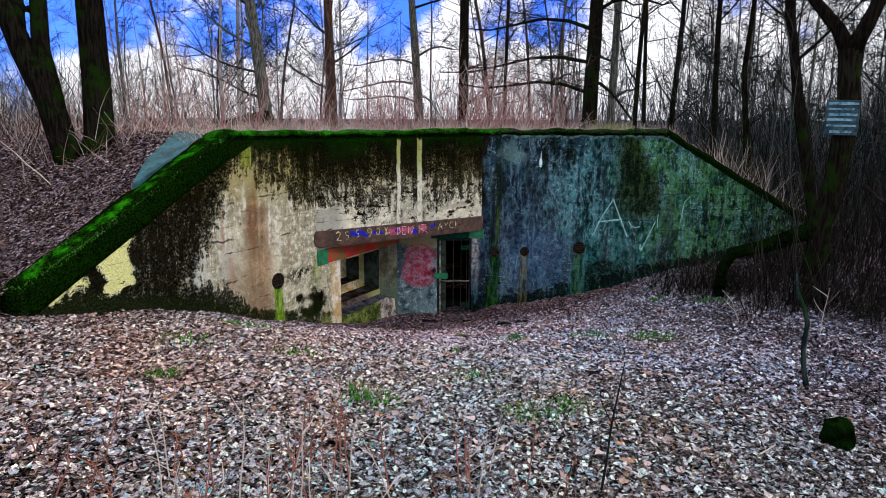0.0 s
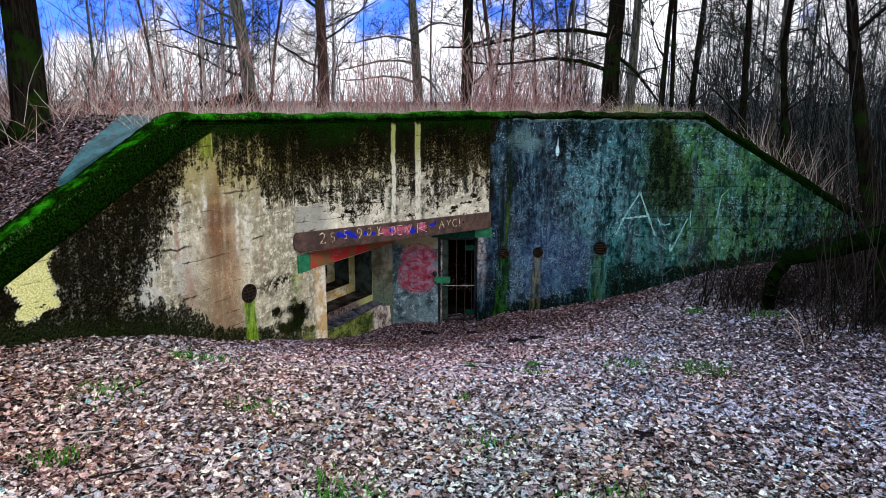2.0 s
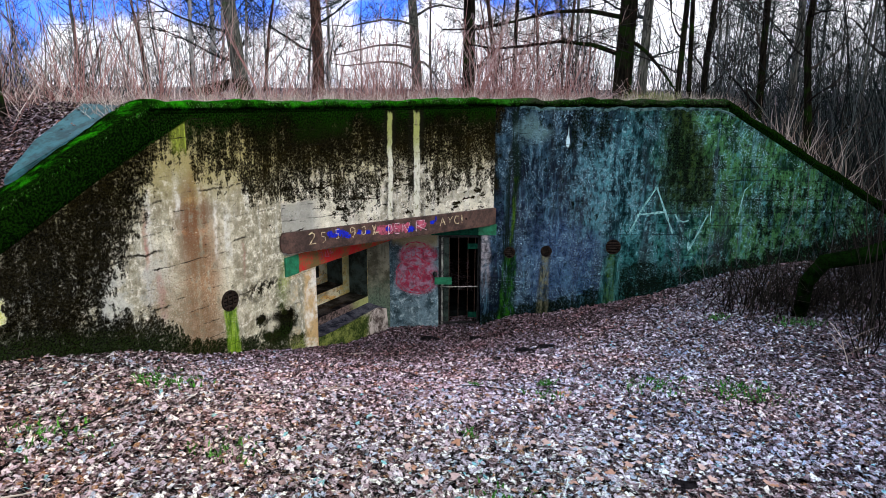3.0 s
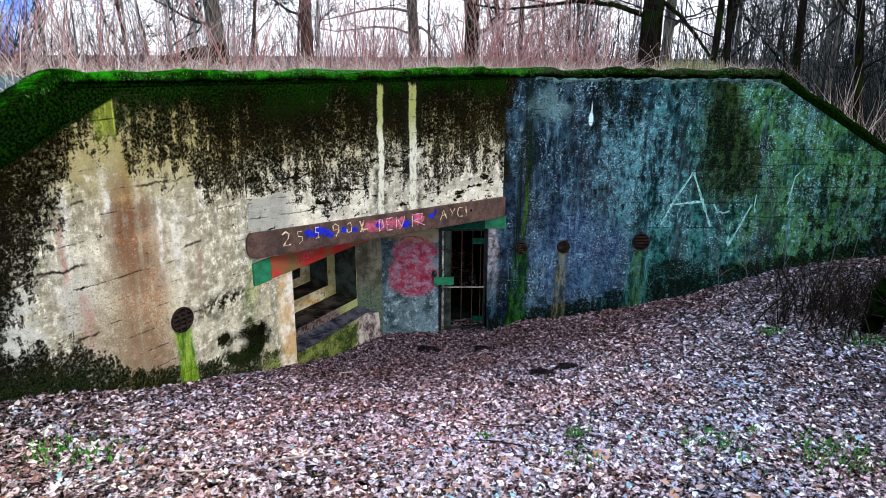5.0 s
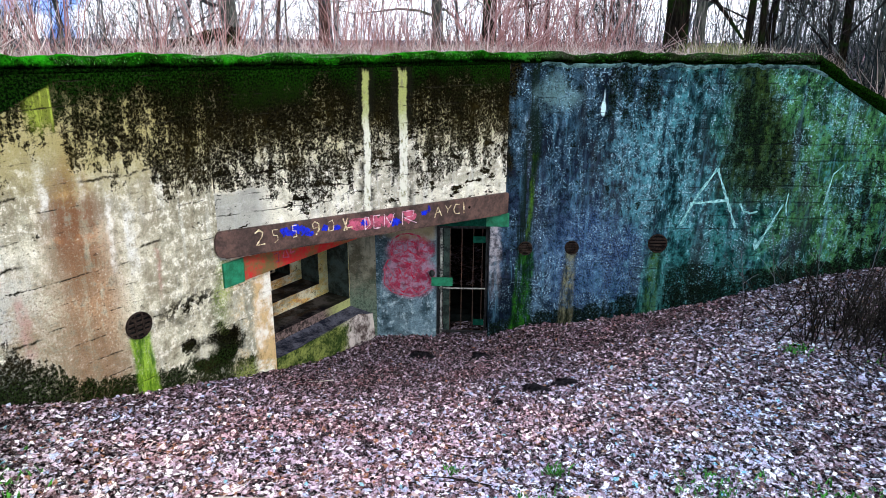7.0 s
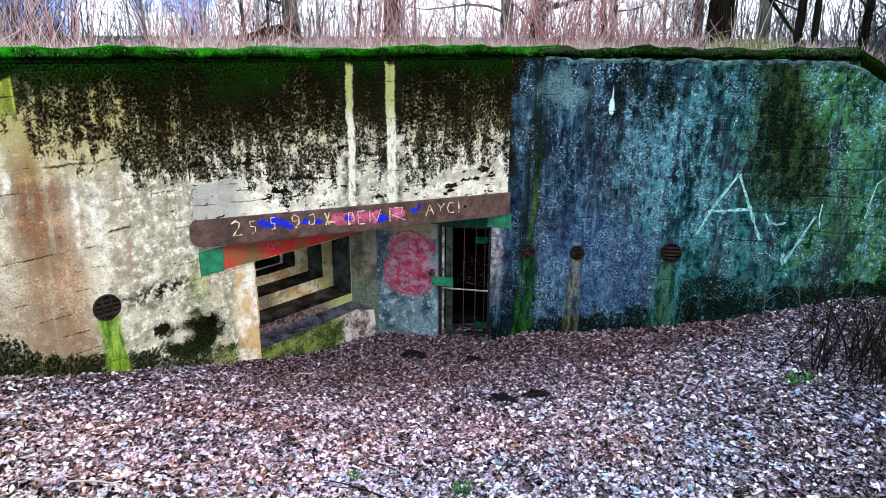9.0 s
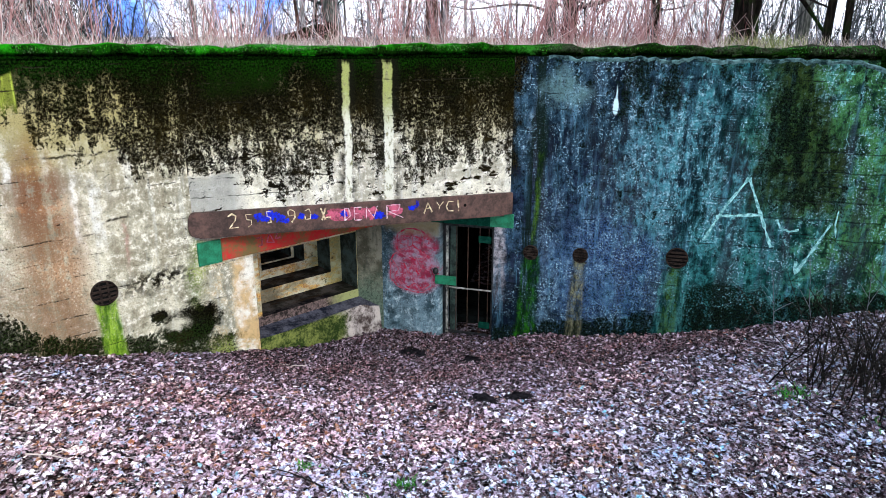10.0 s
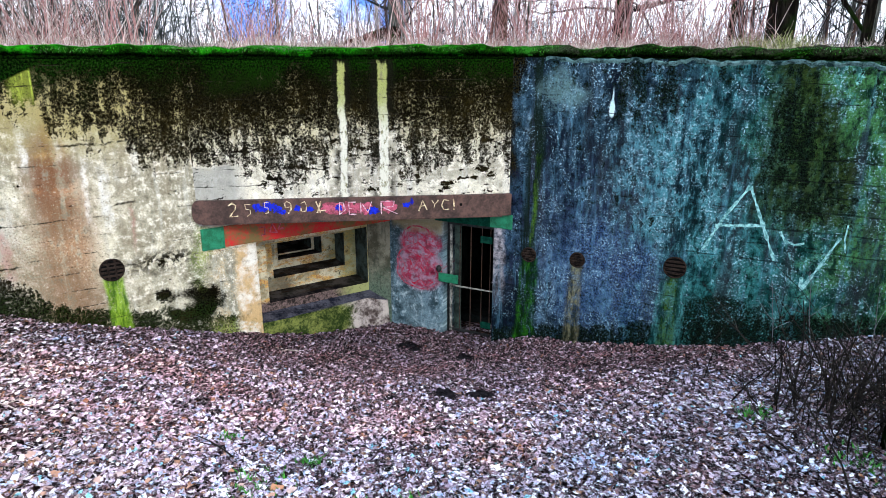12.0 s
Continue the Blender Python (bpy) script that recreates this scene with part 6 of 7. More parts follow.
# stools of many canes that fan out from one foot
rng = random.Random(77)
STOOLS = []
for k in range(4):
    stool = thing("cane_bush", (0, 0, 0), ("bush of bare reddish canes fanning out on the mound", "bush of tall bare red-brown canes on the mound",
                                           "bush of pale pinkish bare canes on the mound", "tangled bush of bare reddish canes on the mound")[k], "bush", "cane bushes")
    for _ in range(18):
        sv, sf = [], []
        a = rng.uniform(0, 6.28)
        d = Vector((math.cos(a) * rng.uniform(0.05, 0.7), math.sin(a) * rng.uniform(0.05, 0.7), 1))
        pts = wander(rng, Vector((math.cos(a) * 0.2, math.sin(a) * 0.2, 0)), d, rng.uniform(0.9, 2.6), 6, 0.10)
        r = rng.uniform(0.004, 0.011)
        tube(sv, sf, pts, [r * (1 - 0.75 * i / 6) for i in range(7)], 5)
        for q in (2, 3, 4, 5):
            tube(sv, sf, wander(rng, pts[q], Vector((rng.uniform(-1, 1), rng.uniform(-1, 1), 1.2)), rng.uniform(0.2, 0.6), 3, 0.2), [0.004, 0.003, 0.0025, 0.002], 3, False)
        link_mesh("stem", mesh_of("stem", sv, sf, RED_CANE), stool)
    STOOLS.append(stool)
pick = over_mound(-1.6, 6.8, 1.8, 6.5)
for k in range(22):
    foot = pick(rng)
    if foot is None:
        continue
    ob = STOOLS[k] if k < 4 else copy_thing(STOOLS[k % 4], Matrix())
    size = rng.uniform(0.6, 1.05)
    ob.location, ob.rotation_euler, ob.scale = foot, (0, 0, rng.uniform(0, 6.28)), (size, size, size)


def wood_floor(rng):
    p = AHEAD * rng.uniform(11, 28) + ACROSS * rng.uniform(7.0, 20)
    return Vector((p.x, p.y, land_z(p.x, p.y) - 0.03))


stuff("wood_undergrowth", stalks(1100, wood_floor, (0.4, 2.2), (0.003, 0.009), 0.9, 15, 4), DARK_TWIG, "dark bare undergrowth in the wood", "undergrowth")


def wood_edge(rng):
    ahead = rng.uniform(10, 17)
    p = AHEAD * ahead + ACROSS * (0.7 * (ahead - 4.8) + 1.1 + 6.0 * rng.random() ** 1.3)
    return Vector((p.x, p.y, land_z(p.x, p.y) - 0.03))


stuff("edge_undergrowth", stalks(1500, wood_edge, (0.4, 2.8), (0.004, 0.011), 0.6, 29, 5), DARK_TWIG, "black tangled undergrowth at the wood's edge", "undergrowth")
stuff("sapling_thicket", stalks(260, wood_floor, (3.0, 8.5), (0.006, 0.016), 0.35, 19, 6), WOOD_TWIG, "dense dark saplings in the wood", "thicket")


def deep_wood(rng):
    p = AHEAD * rng.uniform(17, 32) + ACROSS * rng.uniform(9.0, 25)
    return Vector((p.x, p.y, land_z(p.x, p.y) - 0.03))


stuff("deep_undergrowth", stalks(2600, deep_wood, (1.5, 5.5), (0.007, 0.02), 0.6, 91, 4), WOOD_TWIG, "black close-grown scrub deep in the wood", "undergrowth")


def ramp_foot(rng):
    x, y = rng.uniform(-14, -9.6), rng.uniform(2.5, 6.8)
    return Vector((x, y, land_z(x, y) - 0.03))


def ramp_back(rng):
    x, y = rng.uniform(-24, -12.0), rng.uniform(2.0, 11.0)
    return Vector((x, y, land_z(x, y) - 0.03))


stuff("ramp_brush", stalks(46, ramp_foot, (0.5, 1.7), (0.005, 0.012), 1.7, 16, 6), STRAW, "pale bent twigs and stalks beside the ramp", "brush")
stuff("ramp_undergrowth", stalks(1500, ramp_back, (0.5, 2.6), (0.004, 0.012), 1.0, 93, 5), WOOD_TWIG, "dark tangled scrub behind the ramp", "undergrowth")


def far_brush(rng):
    a = radians(rng.uniform(-42, 45))
    d = rng.uniform(22, 50)
    p = AHEAD * (d * math.cos(a)) + ACROSS * (d * math.sin(a))
    return Vector((p.x, p.y, land_z(p.x, p.y) - 0.03))


stuff("far_thicket", stalks(1900, far_brush, (0.8, 3.0), (0.006, 0.016), 0.5, 17, 4), GREY_TWIG, "distant bare thicket", "thicket")


def far_hedge(rng):
    a, d = radians(rng.uniform(-48, 48)), rng.uniform(55, 85)
    p = AHEAD * (d * math.cos(a)) + ACROSS * (d * math.sin(a))
    return Vector((p.x, p.y, land_z(p.x, p.y) - 0.1))


stuff("far_hedge", stalks(3000, far_hedge, (1.5, 5.0), (0.014, 0.035), 0.7, 37, 3), GREY_TWIG, "distant grey scrub along the horizon", "scrub")


def far_wood(rng):
    a = radians(rng.uniform(9, 48) if rng.random() < 0.75 else rng.uniform(-48, 9))
    d = rng.uniform(55, 110)
    p = AHEAD * (d * math.cos(a)) + ACROSS * (d * math.sin(a))
    return Vector((p.x, p.y, land_z(p.x, p.y) - 0.1))


stuff("far_wood", stalks(560, far_wood, (5.0, 15.0), (0.03, 0.08), 0.3, 23, 5), GREY_TWIG, "far bare wood", "wood")


def blades(n, where, tall, wide, seed):
    rng = random.Random(seed)
    vs, fs = [], []
    for _ in range(n):
        p = where(rng)
        h, w, a = rng.uniform(*tall), rng.uniform(*wide), rng.uniform(0, 6.28)
        side = Vector((math.cos(a), math.sin(a), 0)) * w
        tip = Vector((rng.uniform(-1, 1) * h * 0.7, rng.uniform(-1, 1) * h * 0.7, h))
        b = len(vs)
        vs += [p - side, p + side, p + side * 0.6 + tip * 0.55 + Vector((0, 0, h * 0.08)), p - side * 0.6 + tip * 0.55 + Vector((0, 0, h * 0.08)), p + tip]
        fs += [(b, b + 1, b + 2, b + 3), (b + 3, b + 2, b + 4)]
    return vs, fs


def coping_top(rng):
    u = rng.uniform(-5.2, BEAM_LEN + 4.0)
    o = rng.uniform(-0.35, 0.045)
    if u < 0:
        y = 9.235 + u
        z = TOP if y > 7.28 else 2.27 + (y - 3.98) * (TOP - 2.27) / 3.3
        p = on_west(y, z, o)
    elif u < BEAM_LEN:
        p = on_mid(u, TOP, o)
    else:
        if rng.random() < 0.5:
            return coping_top(rng)
        p = on_east(u - BEAM_LEN, TOP, o)
    if noise.noise(p * 1.3 + Vector((7, 0, 0))) < (-0.05 if p.y > 7.3 else 0.12) and rng.random() < 0.85:
        return coping_top(rng)
    k = noise.noise(p * 3.1) * 0.035
    if o > 0.02:
        front = BEAM_OUT if 0 <= u < BEAM_LEN else OUT if u >= BEAM_LEN else Vector((1, 0, 0))
        return p + front * (0.03 - o) + UP * (0.02 - 0.05 * rng.random())
    return p + UP * (0.02 + k)


stuff("moss_fringe", blades(19000, coping_top, (0.008, 0.028), (0.002, 0.005), 21), MOSS_BLADES, "bright green moss along the coping", "moss")

# long grass at the foot of the dark tree
spot = on_east(3.0, 0, -0.75)
tussock = thing("grass_tussock", (spot.x, spot.y, 0), "mound of long yellow-green grass at the dark tree's foot", "grass")
lists = blades(420, lambda r: Vector((r.gauss(0, 0.30) * ALONG.x, r.gauss(0, 0.30) * ALONG.y, 4.0 + abs(r.gauss(0, 0.05)))) + OUT * r.gauss(0, 0.12), (0.08, 0.20), (0.003, 0.006), 97)
tagged(link_mesh("foliage", mesh_of("foliage", lists[0], lists[1], DRY_GRASS), tussock), kind="stuff")

# small tufts of grass among the leaves
for k, (x, y, n, size) in enumerate(((-6.56, 6.15, 90, 0.28), (-3.37, 4.6, 90, 0.22), (-5.14, 3.82, 60, 0.12), (-1.77, 9.39, 110, 0.30), (-2.01, 5.23, 60, 0.22),
                                     (-1.77, 5.6, 50, 0.2), (-5.97, 4.76, 50, 0.25), (-3.63, 8.53, 40, 0.2), (-2.62, 9.24, 70, 0.3), (-3.66, 6.8, 20, 0.08),
                                     (-4.45, 8.53, 20, 0.07), (-2.43, 12.71, 40, 0.14), (-3.77, 8.98, 26, 0.08), (-1.35, 12.5, 60, 0.25), (-4.9, 5.4, 40, 0.2), (-2.9, 5.9, 40, 0.25))):
    clump = thing("grass_tuft", (x, y, 0), "small tuft of fresh green grass among fallen leaves", "grass", "grass tufts")
    lists = blades(n * 2, lambda r: Vector((x + r.gauss(0, size * 0.62), y + r.gauss(0, size * 0.62), 0)), (0.025, 0.075), (0.006, 0.014), 40 + k)
    for v in lists[0]:
        v.z += float(ground_z(np.float64(v.x), np.float64(v.y))) + 0.03
        v.x, v.y = v.x - x, v.y - y
    tagged(link_mesh("foliage", mesh_of("foliage", lists[0], lists[1], GRASS), clump), kind="stuff")

# thin upright weed stems near the start of the way
rng = random.Random(8)
for k in range(64):
    d, w = rng.uniform(2.9, 4.4), rng.gauss(-0.7, 1.1)
    p = AHEAD * d + ACROSS * w
    foot = Vector((p.x, p.y, float(ground_z(np.float64(p.x), np.float64(p.y))) - 0.02))
    weed = thing("weed_stem", foot, "thin dry pale weed stem standing in fallen leaves" if k % 3 == 0 else "thin dry reddish weed stem standing in fallen leaves", "weed", "weed stems")
    vs, fs = [], []
    pts = wander(rng, Vector((0, 0, 0)), Vector((rng.uniform(-0.3, 0.3), rng.uniform(-0.3, 0.3), 1)), rng.uniform(0.25, 0.8), 5, 0.1)
    tube(vs, fs, pts, [0.006, 0.0055, 0.005, 0.004, 0.003, 0.0015], 5)
    for q in (2, 3, 4):
        tube(vs, fs, wander(rng, pts[q], Vector((rng.uniform(-1, 1), rng.uniform(-1, 1), 0.7)), 0.15, 2, 0.2), [0.003, 0.003, 0.002], 4)
    link_mesh("stem", mesh_of("stem", vs, fs, STRAW if k % 3 == 0 else WEED_RED), weed)
# one taller dark twig
foot = Vector((-1.11, 4.27, 1.62))
weed = thing("weed_stem", foot, "tall thin dark twig stuck in the leaves", "weed", "weed stems")
vs, fs = [], []
pts = [Vector(p) for p in ((0, 0, 0), (0.03, 0.01, 0.3), (0.05, 0.02, 0.6), (0.09, 0.03, 0.9), (0.11, 0.04, 1.05))]
tube(vs, fs, pts, [0.011, 0.009, 0.008, 0.006, 0.003], 6)
tube(vs, fs, [pts[2], pts[2] + Vector((-0.08, 0, 0.15)), pts[2] + Vector((-0.1, 0, 0.28))], [0.004, 0.004, 0.002], 5)
link_mesh("stem", mesh_of("stem", vs, fs, DARK_TWIG), weed)

rng = random.Random(63)
for k in range(26):
    x, y = rng.uniform(-7.2, 0.5), rng.uniform(3.0, 11.5)
    if k < 4:
        x, y = rng.uniform(-7.6, -6.9), rng.uniform(4.0, 6.0)
    z = float(ground_z(np.float64(x), np.float64(y))) + 0.05
    twig = thing("fallen_twig", (x, y, z), "thin pale fallen twig lying on the leaves", "twig", "fallen twigs")
    vs, fs = [], []
    a = rng.uniform(0, 6.28)
    pts = wander(rng, Vector((0, 0, 0)), Vector((math.cos(a), math.sin(a), rng.uniform(-0.02, 0.25))), rng.uniform(0.2, 0.6), 5, 0.14, -0.03)
    tube(vs, fs, pts, [0.007, 0.006, 0.006, 0.005, 0.004, 0.002], 5)
    tube(vs, fs, wander(rng, pts[2], Vector((math.cos(a + 0.7), math.sin(a + 0.7), 0.1)), 0.25, 3, 0.15), [0.004, 0.004, 0.003, 0.002], 4)
    link_mesh("stem", mesh_of("stem", vs, fs, STRAW if k % 2 else DARK_TWIG), twig)
for k, (s_at, out, tall) in enumerate(((3.35, 0.35, 0.9), (3.75, 0.5, 1.0), (4.3, 0.4, 0.8), (5.2, 0.12, 2.3), (5.55, 0.1, 2.0), (6.1, 0.15, 1.5))):
    p = on_east(s_at, 0, out)
    foot = Vector((p.x, p.y, float(ground_z(np.float64(p.x), np.float64(p.y))) - 0.03))
    sprig = thing("bare_sprig", foot, "thin pale bare sprig growing up before the wall", "sprig", "sprigs before the wall")
    vs, fs = [], []
    pts = wander(rng, Vector((0, 0, 0)), Vector((rng.uniform(-0.08, 0.08), rng.uniform(-0.04, 0.04), 1)), tall, 8, 0.10)
    tube(vs, fs, pts, [0.006 - 0.0005 * i for i in range(9)], 5)
    for q in (3, 4, 5, 6, 7):
        tube(vs, fs, wander(rng, pts[q], Vector((ALONG.x * rng.uniform(-1, 1), ALONG.y * rng.uniform(-1, 1), 0.9)), rng.uniform(0.15, 0.35), 3, 0.2), [0.0025, 0.002, 0.002, 0.0015], 4)
    link_mesh("stem", mesh_of("stem", vs, fs, GREY_TWIG), sprig)

# leaning sapling, stump, sign
foot = rooted(0.16, 7.86, 0.05)
sapling = thing("sapling", foot, "crooked mossy sapling leaning over the leaves", "sapling")
vs, fs = [], []
tube(vs, fs, [ACROSS * a + UP * h for a, h in ((0, 0), (-0.065, 0.25), (-0.10, 0.5), (-0.085, 0.78), (-0.15, 0.98), (-0.235, 1.15), (-0.26, 1.34))], [0.034, 0.028, 0.026, 0.024, 0.021, 0.018, 0.012], 8)
link_mesh("stem", mesh_of("stem", vs, fs, SAPLING_BARK, True), sapling)

for x, y, tall, lean in ((0.28, 10.4, 0.75, 0.10), (-0.8, 10.9, 0.5, -0.2)):
    foot = rooted(x, y, 0.03)
    dead = thing("dead_stem", foot, "pale dead branching stem standing in the leaves", "stem", "dead stems")
    vs, fs = [], []
    pts = wander(rng, Vector((0, 0, 0)), Vector((lean, lean, 1)), tall, 6, 0.12)
    tube(vs, fs, pts, [0.007, 0.0065, 0.006, 0.005, 0.004, 0.003, 0.002], 6)
    for q in (2, 3, 4, 5):
        tube(vs, fs, wander(rng, pts[q], Vector((ACROSS.x * (-1) ** q, ACROSS.y * (-1) ** q, 0.9)), rng.uniform(0.25, 0.45), 3, 0.15), [0.004, 0.0035, 0.003, 0.002], 5)
    link_mesh("stem", mesh_of("stem", vs, fs, STRAW), dead)

foot = rooted(0.40, 6.4, 0.12)
stump = thing("stump", foot, "small mossy rotten tree stump", "stump")
vs, fs = [], []
tube(vs, fs, [Vector((0, 0, h)) for h in (-0.05, 0.04, 0.1, 0.18, 0.26, 0.33, 0.36)], [0.22, 0.17, 0.145, 0.13, 0.125, 0.115, 0.07], 20)
for v in vs:
    v += Vector((noise.noise(v * 9), noise.noise(v * 9 + Vector((3, 0, 0))), 1.3 * noise.noise(v * 8))) * 0.035
link_mesh("body", mesh_of("body", vs, fs, BOUGH_MOSS, True), stump)

sign = thing("sign_board", (0.28, 12.40, 4.33), "faded blue-grey sign board with worn bars, nailed to the forked tree", "sign")
sign.rotation_euler = (0, radians(1), radians(10))
sign.scale = (0.77, 1, 0.78)
bm = bmesh.new()
bmesh.ops.create_cube(bm, size=1.0, matrix=Matrix.Diagonal((0.62, 0.02, 0.70, 1)))
bmesh.ops.bevel(bm, geom=[e for e in bm.edges], offset=0.004, segments=1, affect="EDGES")
part("board", bm, SIGN_BOARD, sign)
for k, (z, h, x0, x1) in enumerate(((0.28, 0.05, -0.27, 0.27), (0.17, 0.04, -0.27, 0.2), (0.06, 0.05, -0.25, 0.27), (-0.04, 0.05, -0.27, 0.24), (-0.16, 0.04, -0.27, 0.27), (-0.28, 0.05, -0.2, 0.2))):
    bm = bmesh.new()
    bmesh.ops.create_cube(bm, size=1.0, matrix=Matrix.Translation(((x0 + x1) / 2, -0.012, z)) @ Matrix.Diagonal((x1 - x0, 0.004, h, 1)))
    part("painted_bar", bm, SIGN_PALE, sign)

# dark bare shrub in front of the door wall's far end
foot = rooted(-1.85, 13.2, 0.03)
shrub = thing("shrub", foot, "dark bare shrub growing before the wall", "shrub")
rng = random.Random(31)
for k in range(14):
    sv, sf = [], []
    tube(sv, sf, wander(rng, Vector((rng.gauss(0.1, 0.35), rng.gauss(0, 0.25), 0)), Vector((rng.uniform(-0.4, 0.4), rng.uniform(-0.4, 0.4), 1)), rng.uniform(0.7, 1.3), 5, 0.15), [0.012, 0.010, 0.009, 0.007, 0.005, 0.003], 5)
    link_mesh("stem", mesh_of("stem", sv, sf, DARK_TWIG), shrub)
vs, fs = [], []
for k in range(120):
    d = Vector((rng.uniform(-0.7, 0.7), rng.uniform(-0.7, 0.7), 1))
    start = Vector((rng.gauss(0.15, 0.5), rng.gauss(0, 0.35), 0))
    pts = wander(rng, start, d, rng.uniform(0.4, 1.15), 4, 0.2)
    tube(vs, fs, pts, [0.008, 0.006, 0.005, 0.004, 0.002], 4)
    for q in (1, 2, 3):
        for _ in range(3):
            tube(vs, fs, wander(rng, pts[q], Vector((rng.uniform(-1, 1), rng.uniform(-1, 1), rng.uniform(-0.2, 0.8))), rng.uniform(0.1, 0.3), 2, 0.3), [0.003, 0.0025, 0.0015], 3)
tagged(link_mesh("brushwood", mesh_of("brushwood", vs, fs, DARK_TWIG), shrub), kind="stuff")

for x, y, turn, size in ((0.05, 12.2, 40, 0.8), (-0.8, 13.3, 160, 0.9), (1.1, 12.3, 250, 1.0), (-0.3, 14.6, 90, 1.1)):
    ob = copy_thing(shrub, Matrix())
    ob.location, ob.rotation_euler, ob.scale = rooted(x, y, 0.03), (0, 0, radians(turn)), (size, size, size)
    ob["label"] = "dark bare shrub at the foot of the trees"

# little heaps of dark earth; the two largest are flat stand-ins for the dark pit at the door
for k, (x, y, r) in enumerate(((-4.78, 10.87, 0.16), (-4.55, 11.2, 0.15), (-4.95, 10.3, 0.10), (-1.95, 6.9, 0.11), (-6.15, 12.1, 0.20), (-6.85, 11.6, 0.22))):
    heap = thing("earth_heap", (x, y, float(ground_z(np.float64(x), np.float64(y))) + 0.005), "small heap of black earth, flat by the door where it darkens the pit", "earth heap", "earth heaps")
    bm = bmesh.new()
    bmesh.ops.create_icosphere(bm, subdivisions=3, radius=r)
    for v in bm.verts:
        v.co += v.normal * noise.noise(v.co * 14 + Vector((k, 0, 0))) * r * 0.5
        v.co.z *= 0.42 if r < 0.18 else 0.22
    part("soil", bm, BLACK_EARTH, heap, smooth=True)


# ---- fallen leaves ----
def leaf_shape(seed):
    """A ragged lobed leaf, about 1 long: three pointed lobes that spread from the stalk, curled up."""
    r = np.random.RandomState(seed)
    v, f = [], []
    for k, turn in enumerate((-0.85, 0.0, 0.85) if seed % 3 else (-0.35, 0.0, 0.4)):
        a = turn * r.uniform(0.8, 1.2)
        ln = r.uniform(0.85, 1.05) if k == 1 else r.uniform(0.55, 0.8)
        w = r.uniform(0.20, 0.38)
        c, sn = math.cos(a), math.sin(a)
        b = len(v)
        for x, y, z in ((0, 0, 0), (ln * 0.55, w, r.uniform(0.0, 0.16)), (ln, 0, r.uniform(-0.1, 0.3)), (ln * 0.55, -w, r.uniform(0.0, 0.16))):
            v.append((x * c - y * sn - 0.4, x * sn + y * c, z + k * 0.004))
        f += [(b, b + 1, b + 2), (b, b + 2, b + 3)]
    return np.array(v), f


def leaf_field(points, sizes, seed, lift=0.012):
    r = np.random.RandomState(seed)
    shapes = [leaf_shape(k) for k in range(8)]
    allv, allf, base = [], [], 0
    which = r.randint(0, len(shapes), len(points))
    for k, (sv, sf) in enumerate(shapes):
        idx = np.where(which == k)[0]
        n = len(idx)
        a, tx, ty = r.uniform(0, 6.283, n), r.normal(0, 0.24, n), r.normal(0, 0.24, n)
        s = sizes[idx]
        v = np.repeat(sv[None], n, 0) * s[:, None, None]
        x, y, z = v[..., 0], v[..., 1], v[..., 2]
        y, z = y * np.cos(tx)[:, None] - z * np.sin(tx)[:, None], y * np.sin(tx)[:, None] + z * np.cos(tx)[:, None]
        x, z = x * np.cos(ty)[:, None] + z * np.sin(ty)[:, None], -x * np.sin(ty)[:, None] + z * np.cos(ty)[:, None]
        x, y = x * np.cos(a)[:, None] - y * np.sin(a)[:, None], x * np.sin(a)[:, None] + y * np.cos(a)[:, None]
        p = points[idx]
        rise = lift + r.uniform(0, 0.03, n)
        v = np.stack([x + p[:, 0:1], y + p[:, 1:2], z + p[:, 2:3] + rise[:, None]], -1)
        f = np.array(sf)[None] + (base + np.arange(n) * len(sv))[:, None, None]
        allv.append(v.reshape(-1, 3))
        allf.append(f.reshape(-1, 3))
        base += n * len(sv)
    return np.vstack(allv), np.vstack(allf)


def fast_mesh(name, verts, tris, material):
    me = bpy.data.meshes.new(name)
    me.vertices.add(len(verts))
    me.vertices.foreach_set("co", verts.ravel())
    me.loops.add(tris.size)
    me.loops.foreach_set("vertex_index", tris.ravel().astype(np.int32))
    me.polygons.add(len(tris))
    me.polygons.foreach_set("loop_start", np.arange(0, tris.size, 3, dtype=np.int32))
    me.update(calc_edges=True)
    me.validate()
    me.materials.append(material)
    return me


R = np.random.RandomState(3)


def front_points(n, x0, x1, y0, y1):
    x, y = R.uniform(x0, x1, n), R.uniform(y0, y1, n)
    s = (x - EAST.x) * ALONG.x + (y - EAST.y) * ALONG.y
    o = (x - EAST.x) * OUT.x + (y - EAST.y) * OUT.y
    ok = (x > WEST + 0.03) & ((o > 0.02) | (s > 7.5) | ((s > DOOR_A) & (s < DOOR_B) & (o > -0.1)))
    z = ground_z(x, y)
    return np.stack([x, y, z], 1)[ok]


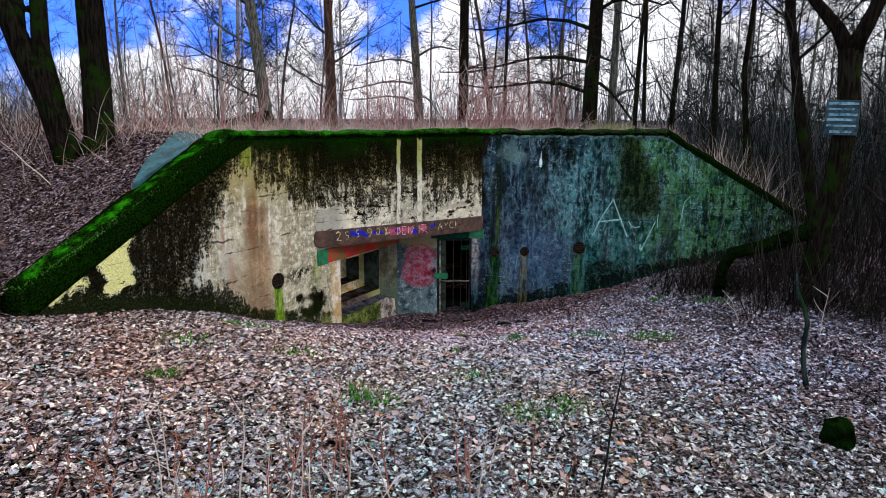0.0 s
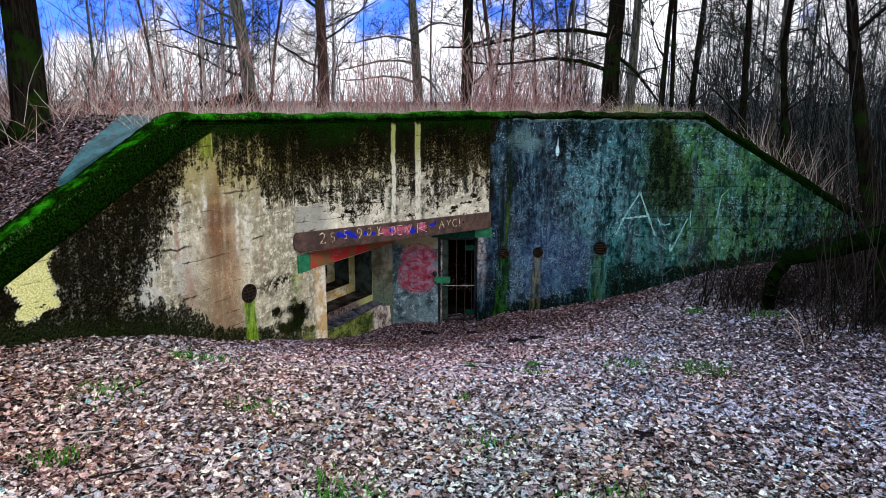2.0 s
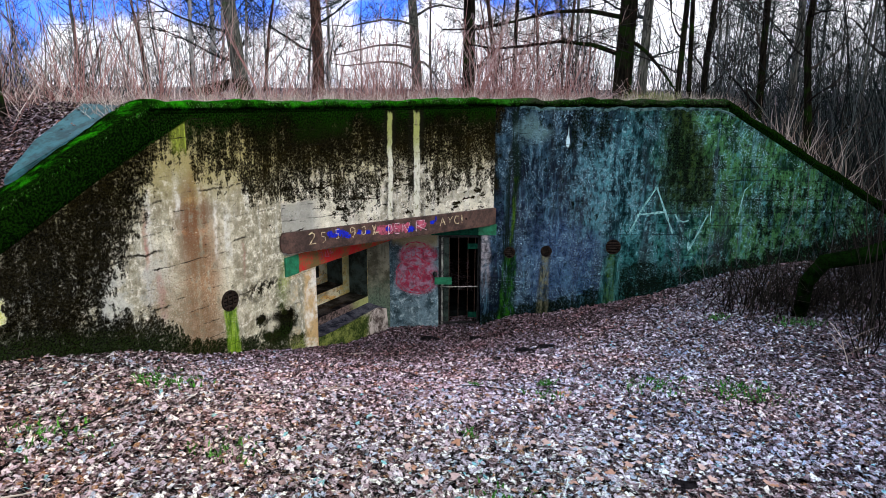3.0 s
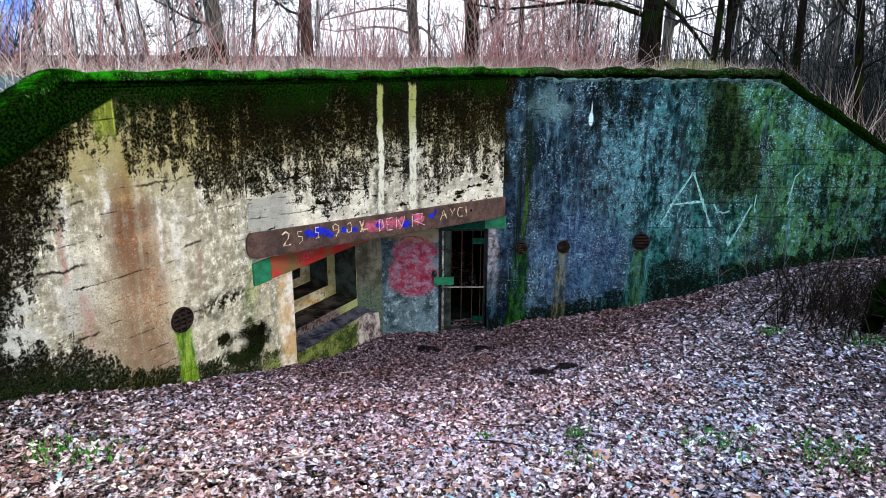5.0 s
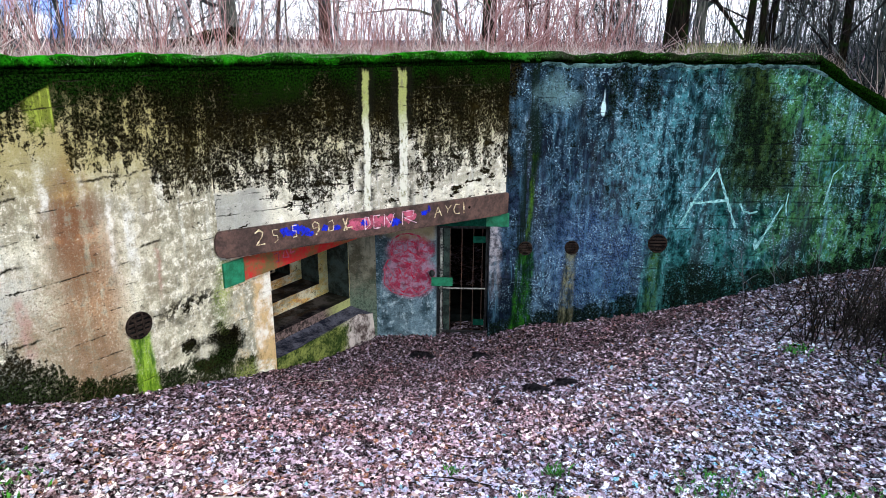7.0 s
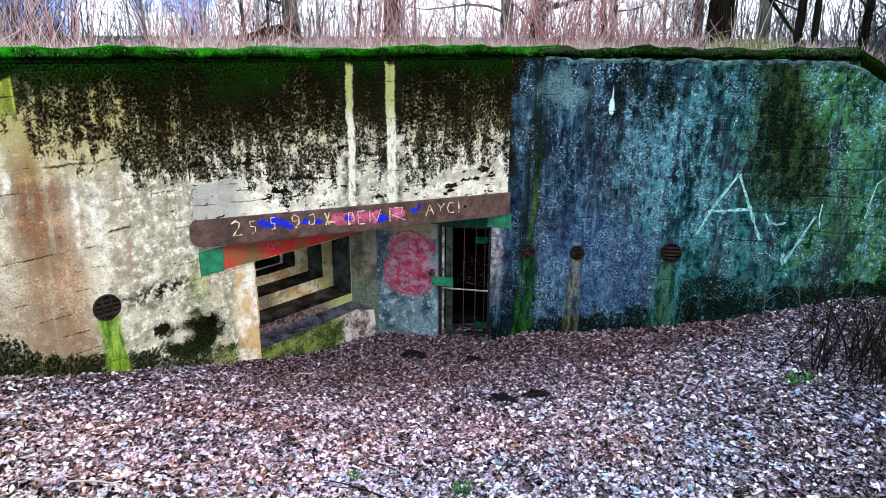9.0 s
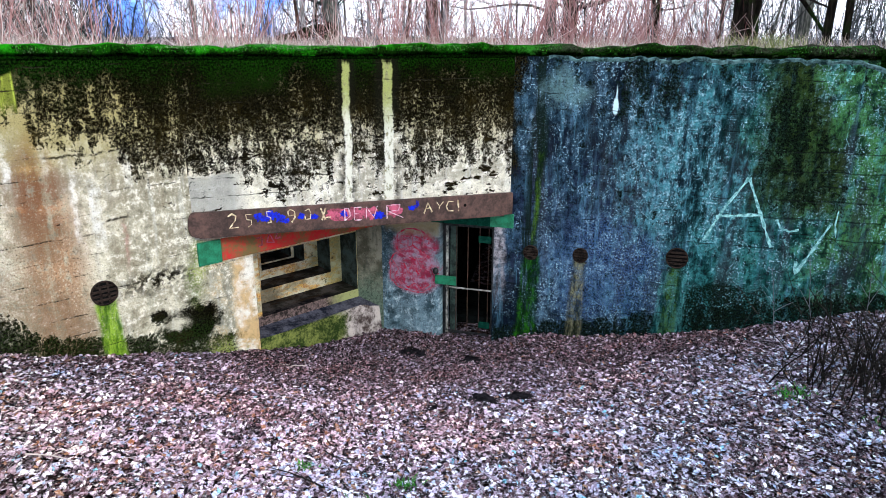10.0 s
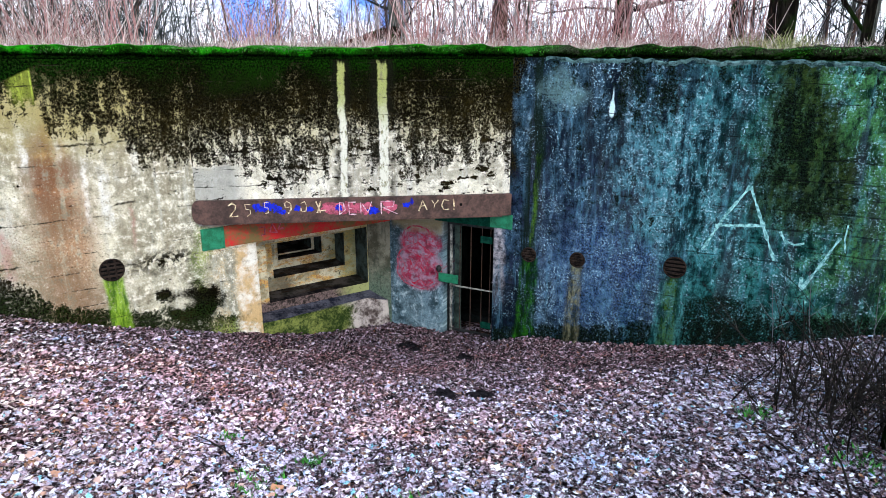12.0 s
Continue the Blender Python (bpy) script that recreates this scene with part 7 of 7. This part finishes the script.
def far_points(n, reach):
    """Leaves ever thinner away from the clearing."""
    x, y = R.normal(-1.0, reach, n), R.normal(6.0, reach, n)
    near_in = (x > WEST) & (x < 1.2) & (y > 2.5) & (y < 14.5)
    hill = behind(x, y)
    z = np.where(hill, np.maximum(mound_z(x, y), ground_z(x, y)), ground_z(x, y))
    s = (x - EAST.x) * ALONG.x + (y - EAST.y) * ALONG.y
    o = (x - EAST.x) * OUT.x + (y - EAST.y) * OUT.y
    bare = (x > -9.15) & (x < -8.2) & (y > 5.9) & (y < 7.35) & (y > 5.95 + 1.1 * np.maximum(0, -8.35 - x)) & (R.uniform(0, 1, n) < 0.93)
    near_in = near_in | bare
    solid = (o < 0.05) & (s > -2) & (s < 7.5) & ~hill | (x < WEST + 0.05) & (y > 3.9) & ~hill
    return np.stack([x, y, z], 1)[~near_in & ~solid]


near = front_points(205000, WEST, 3.2, 0.5, 15.5)
past = np.maximum(np.maximum(near[:, 0] - 0.9, 3.2 - near[:, 1]), near[:, 1] - 14.2)
near = near[R.uniform(0, 1, len(near)) > np.clip(past / 2.6, 0, 0.92)]
far = far_points(44000, 7.5)
rx, ry = R.uniform(-13, WEST - 0.45, 9000), R.uniform(3.0, 8.5, 9000)
on_slab = (rx > -9.15) & (rx < -8.2) & (ry > 5.95 + np.maximum(0, (-8.35 - rx)) * 1.1) & (ry < 7.35) & (R.uniform(0, 1, 9000) < 0.9)
rx, ry = rx[~on_slab], ry[~on_slab]
ramp_pts = np.stack([rx, ry, np.maximum(mound_z(rx, ry), ground_z(rx, ry))], 1)
# darker leaves: shade by walls and wood put into colour, plus the damp hollow
door_far = np.hypot(near[:, 0] + 6.6, near[:, 1] - 11.8)
shade = ((near[:, 0] - EAST.x) * OUT.x + (near[:, 1] - EAST.y) * OUT.y) / 1.5
drift = np.sin(near[:, 0] * 1.9 + 1.3 * np.sin(near[:, 1] * 1.1)) * np.sin(near[:, 1] * 1.7 + 0.9 * np.sin(near[:, 0] * 1.3))
darker = R.uniform(0, 1, len(near)) < 0.05 + 0.62 * np.exp(-shade ** 2) + 0.80 * np.exp(-(door_far / 3.2) ** 2) + 0.28 * np.clip(drift, 0, 1) + 0.45 * np.exp(-((near[:, 0] - WEST) / 1.4) ** 2) + 0.32 * np.clip((near[:, 0] + 2.6) / 1.4, 0, 1) + 0.35 * np.clip((near[:, 0] + 0.3) / 1.2, 0, 1) + 0.4 * np.exp(-(np.hypot(near[:, 0] + 1.3, near[:, 1] - 11.3) / 1.7) ** 2)
darker_far = (far[:, 0] < -7.5) | (R.uniform(0, 1, len(far)) < 0.35)
dry_pts = np.vstack([near[~darker], far[~darker_far]])
darker_pts = np.vstack([near[darker], far[darker_far], ramp_pts])
lv, lt = leaf_field(dry_pts, R.uniform(0.038, 0.088, len(dry_pts)), 4)
litter = tagged(new("leaf_litter", fast_mesh("leaf_litter", lv, lt, LITTER)), "carpet of pale pinkish fallen leaves", "leaves", kind="stuff")
lv, lt = leaf_field(darker_pts, R.uniform(0.036, 0.075, len(darker_pts)), 6)
tagged(new("wet_shaded_litter", fast_mesh("wet_shaded_litter", lv, lt, BROWN_LITTER)), "dark brown leaves, wet in the hollow and on the ramp, shade-coloured by walls and wood", "leaves", kind="stuff")
# the topmost leaves where the way passes closest, each one loose
LEAF_MESHES = []
for k in range(6):
    sv, sf = leaf_shape(20 + k)
    LEAF_MESHES.append(mesh_of("leaf", sv, sf, LOOSE_LEAF))
for k in range(300):
    x, y = R.uniform(-4.6, -0.6), R.uniform(4.2, 8.8)
    ob = link_mesh("leaf", LEAF_MESHES[k % 6], litter)
    size = R.uniform(0.05, 0.085)
    ob.matrix_basis = pose(x, y, float(ground_z(np.float64(x), np.float64(y))) + 0.045, R.uniform(-18, 18), R.uniform(-18, 18), R.uniform(0, 360)) @ Matrix.Diagonal((size, size, size, 1))
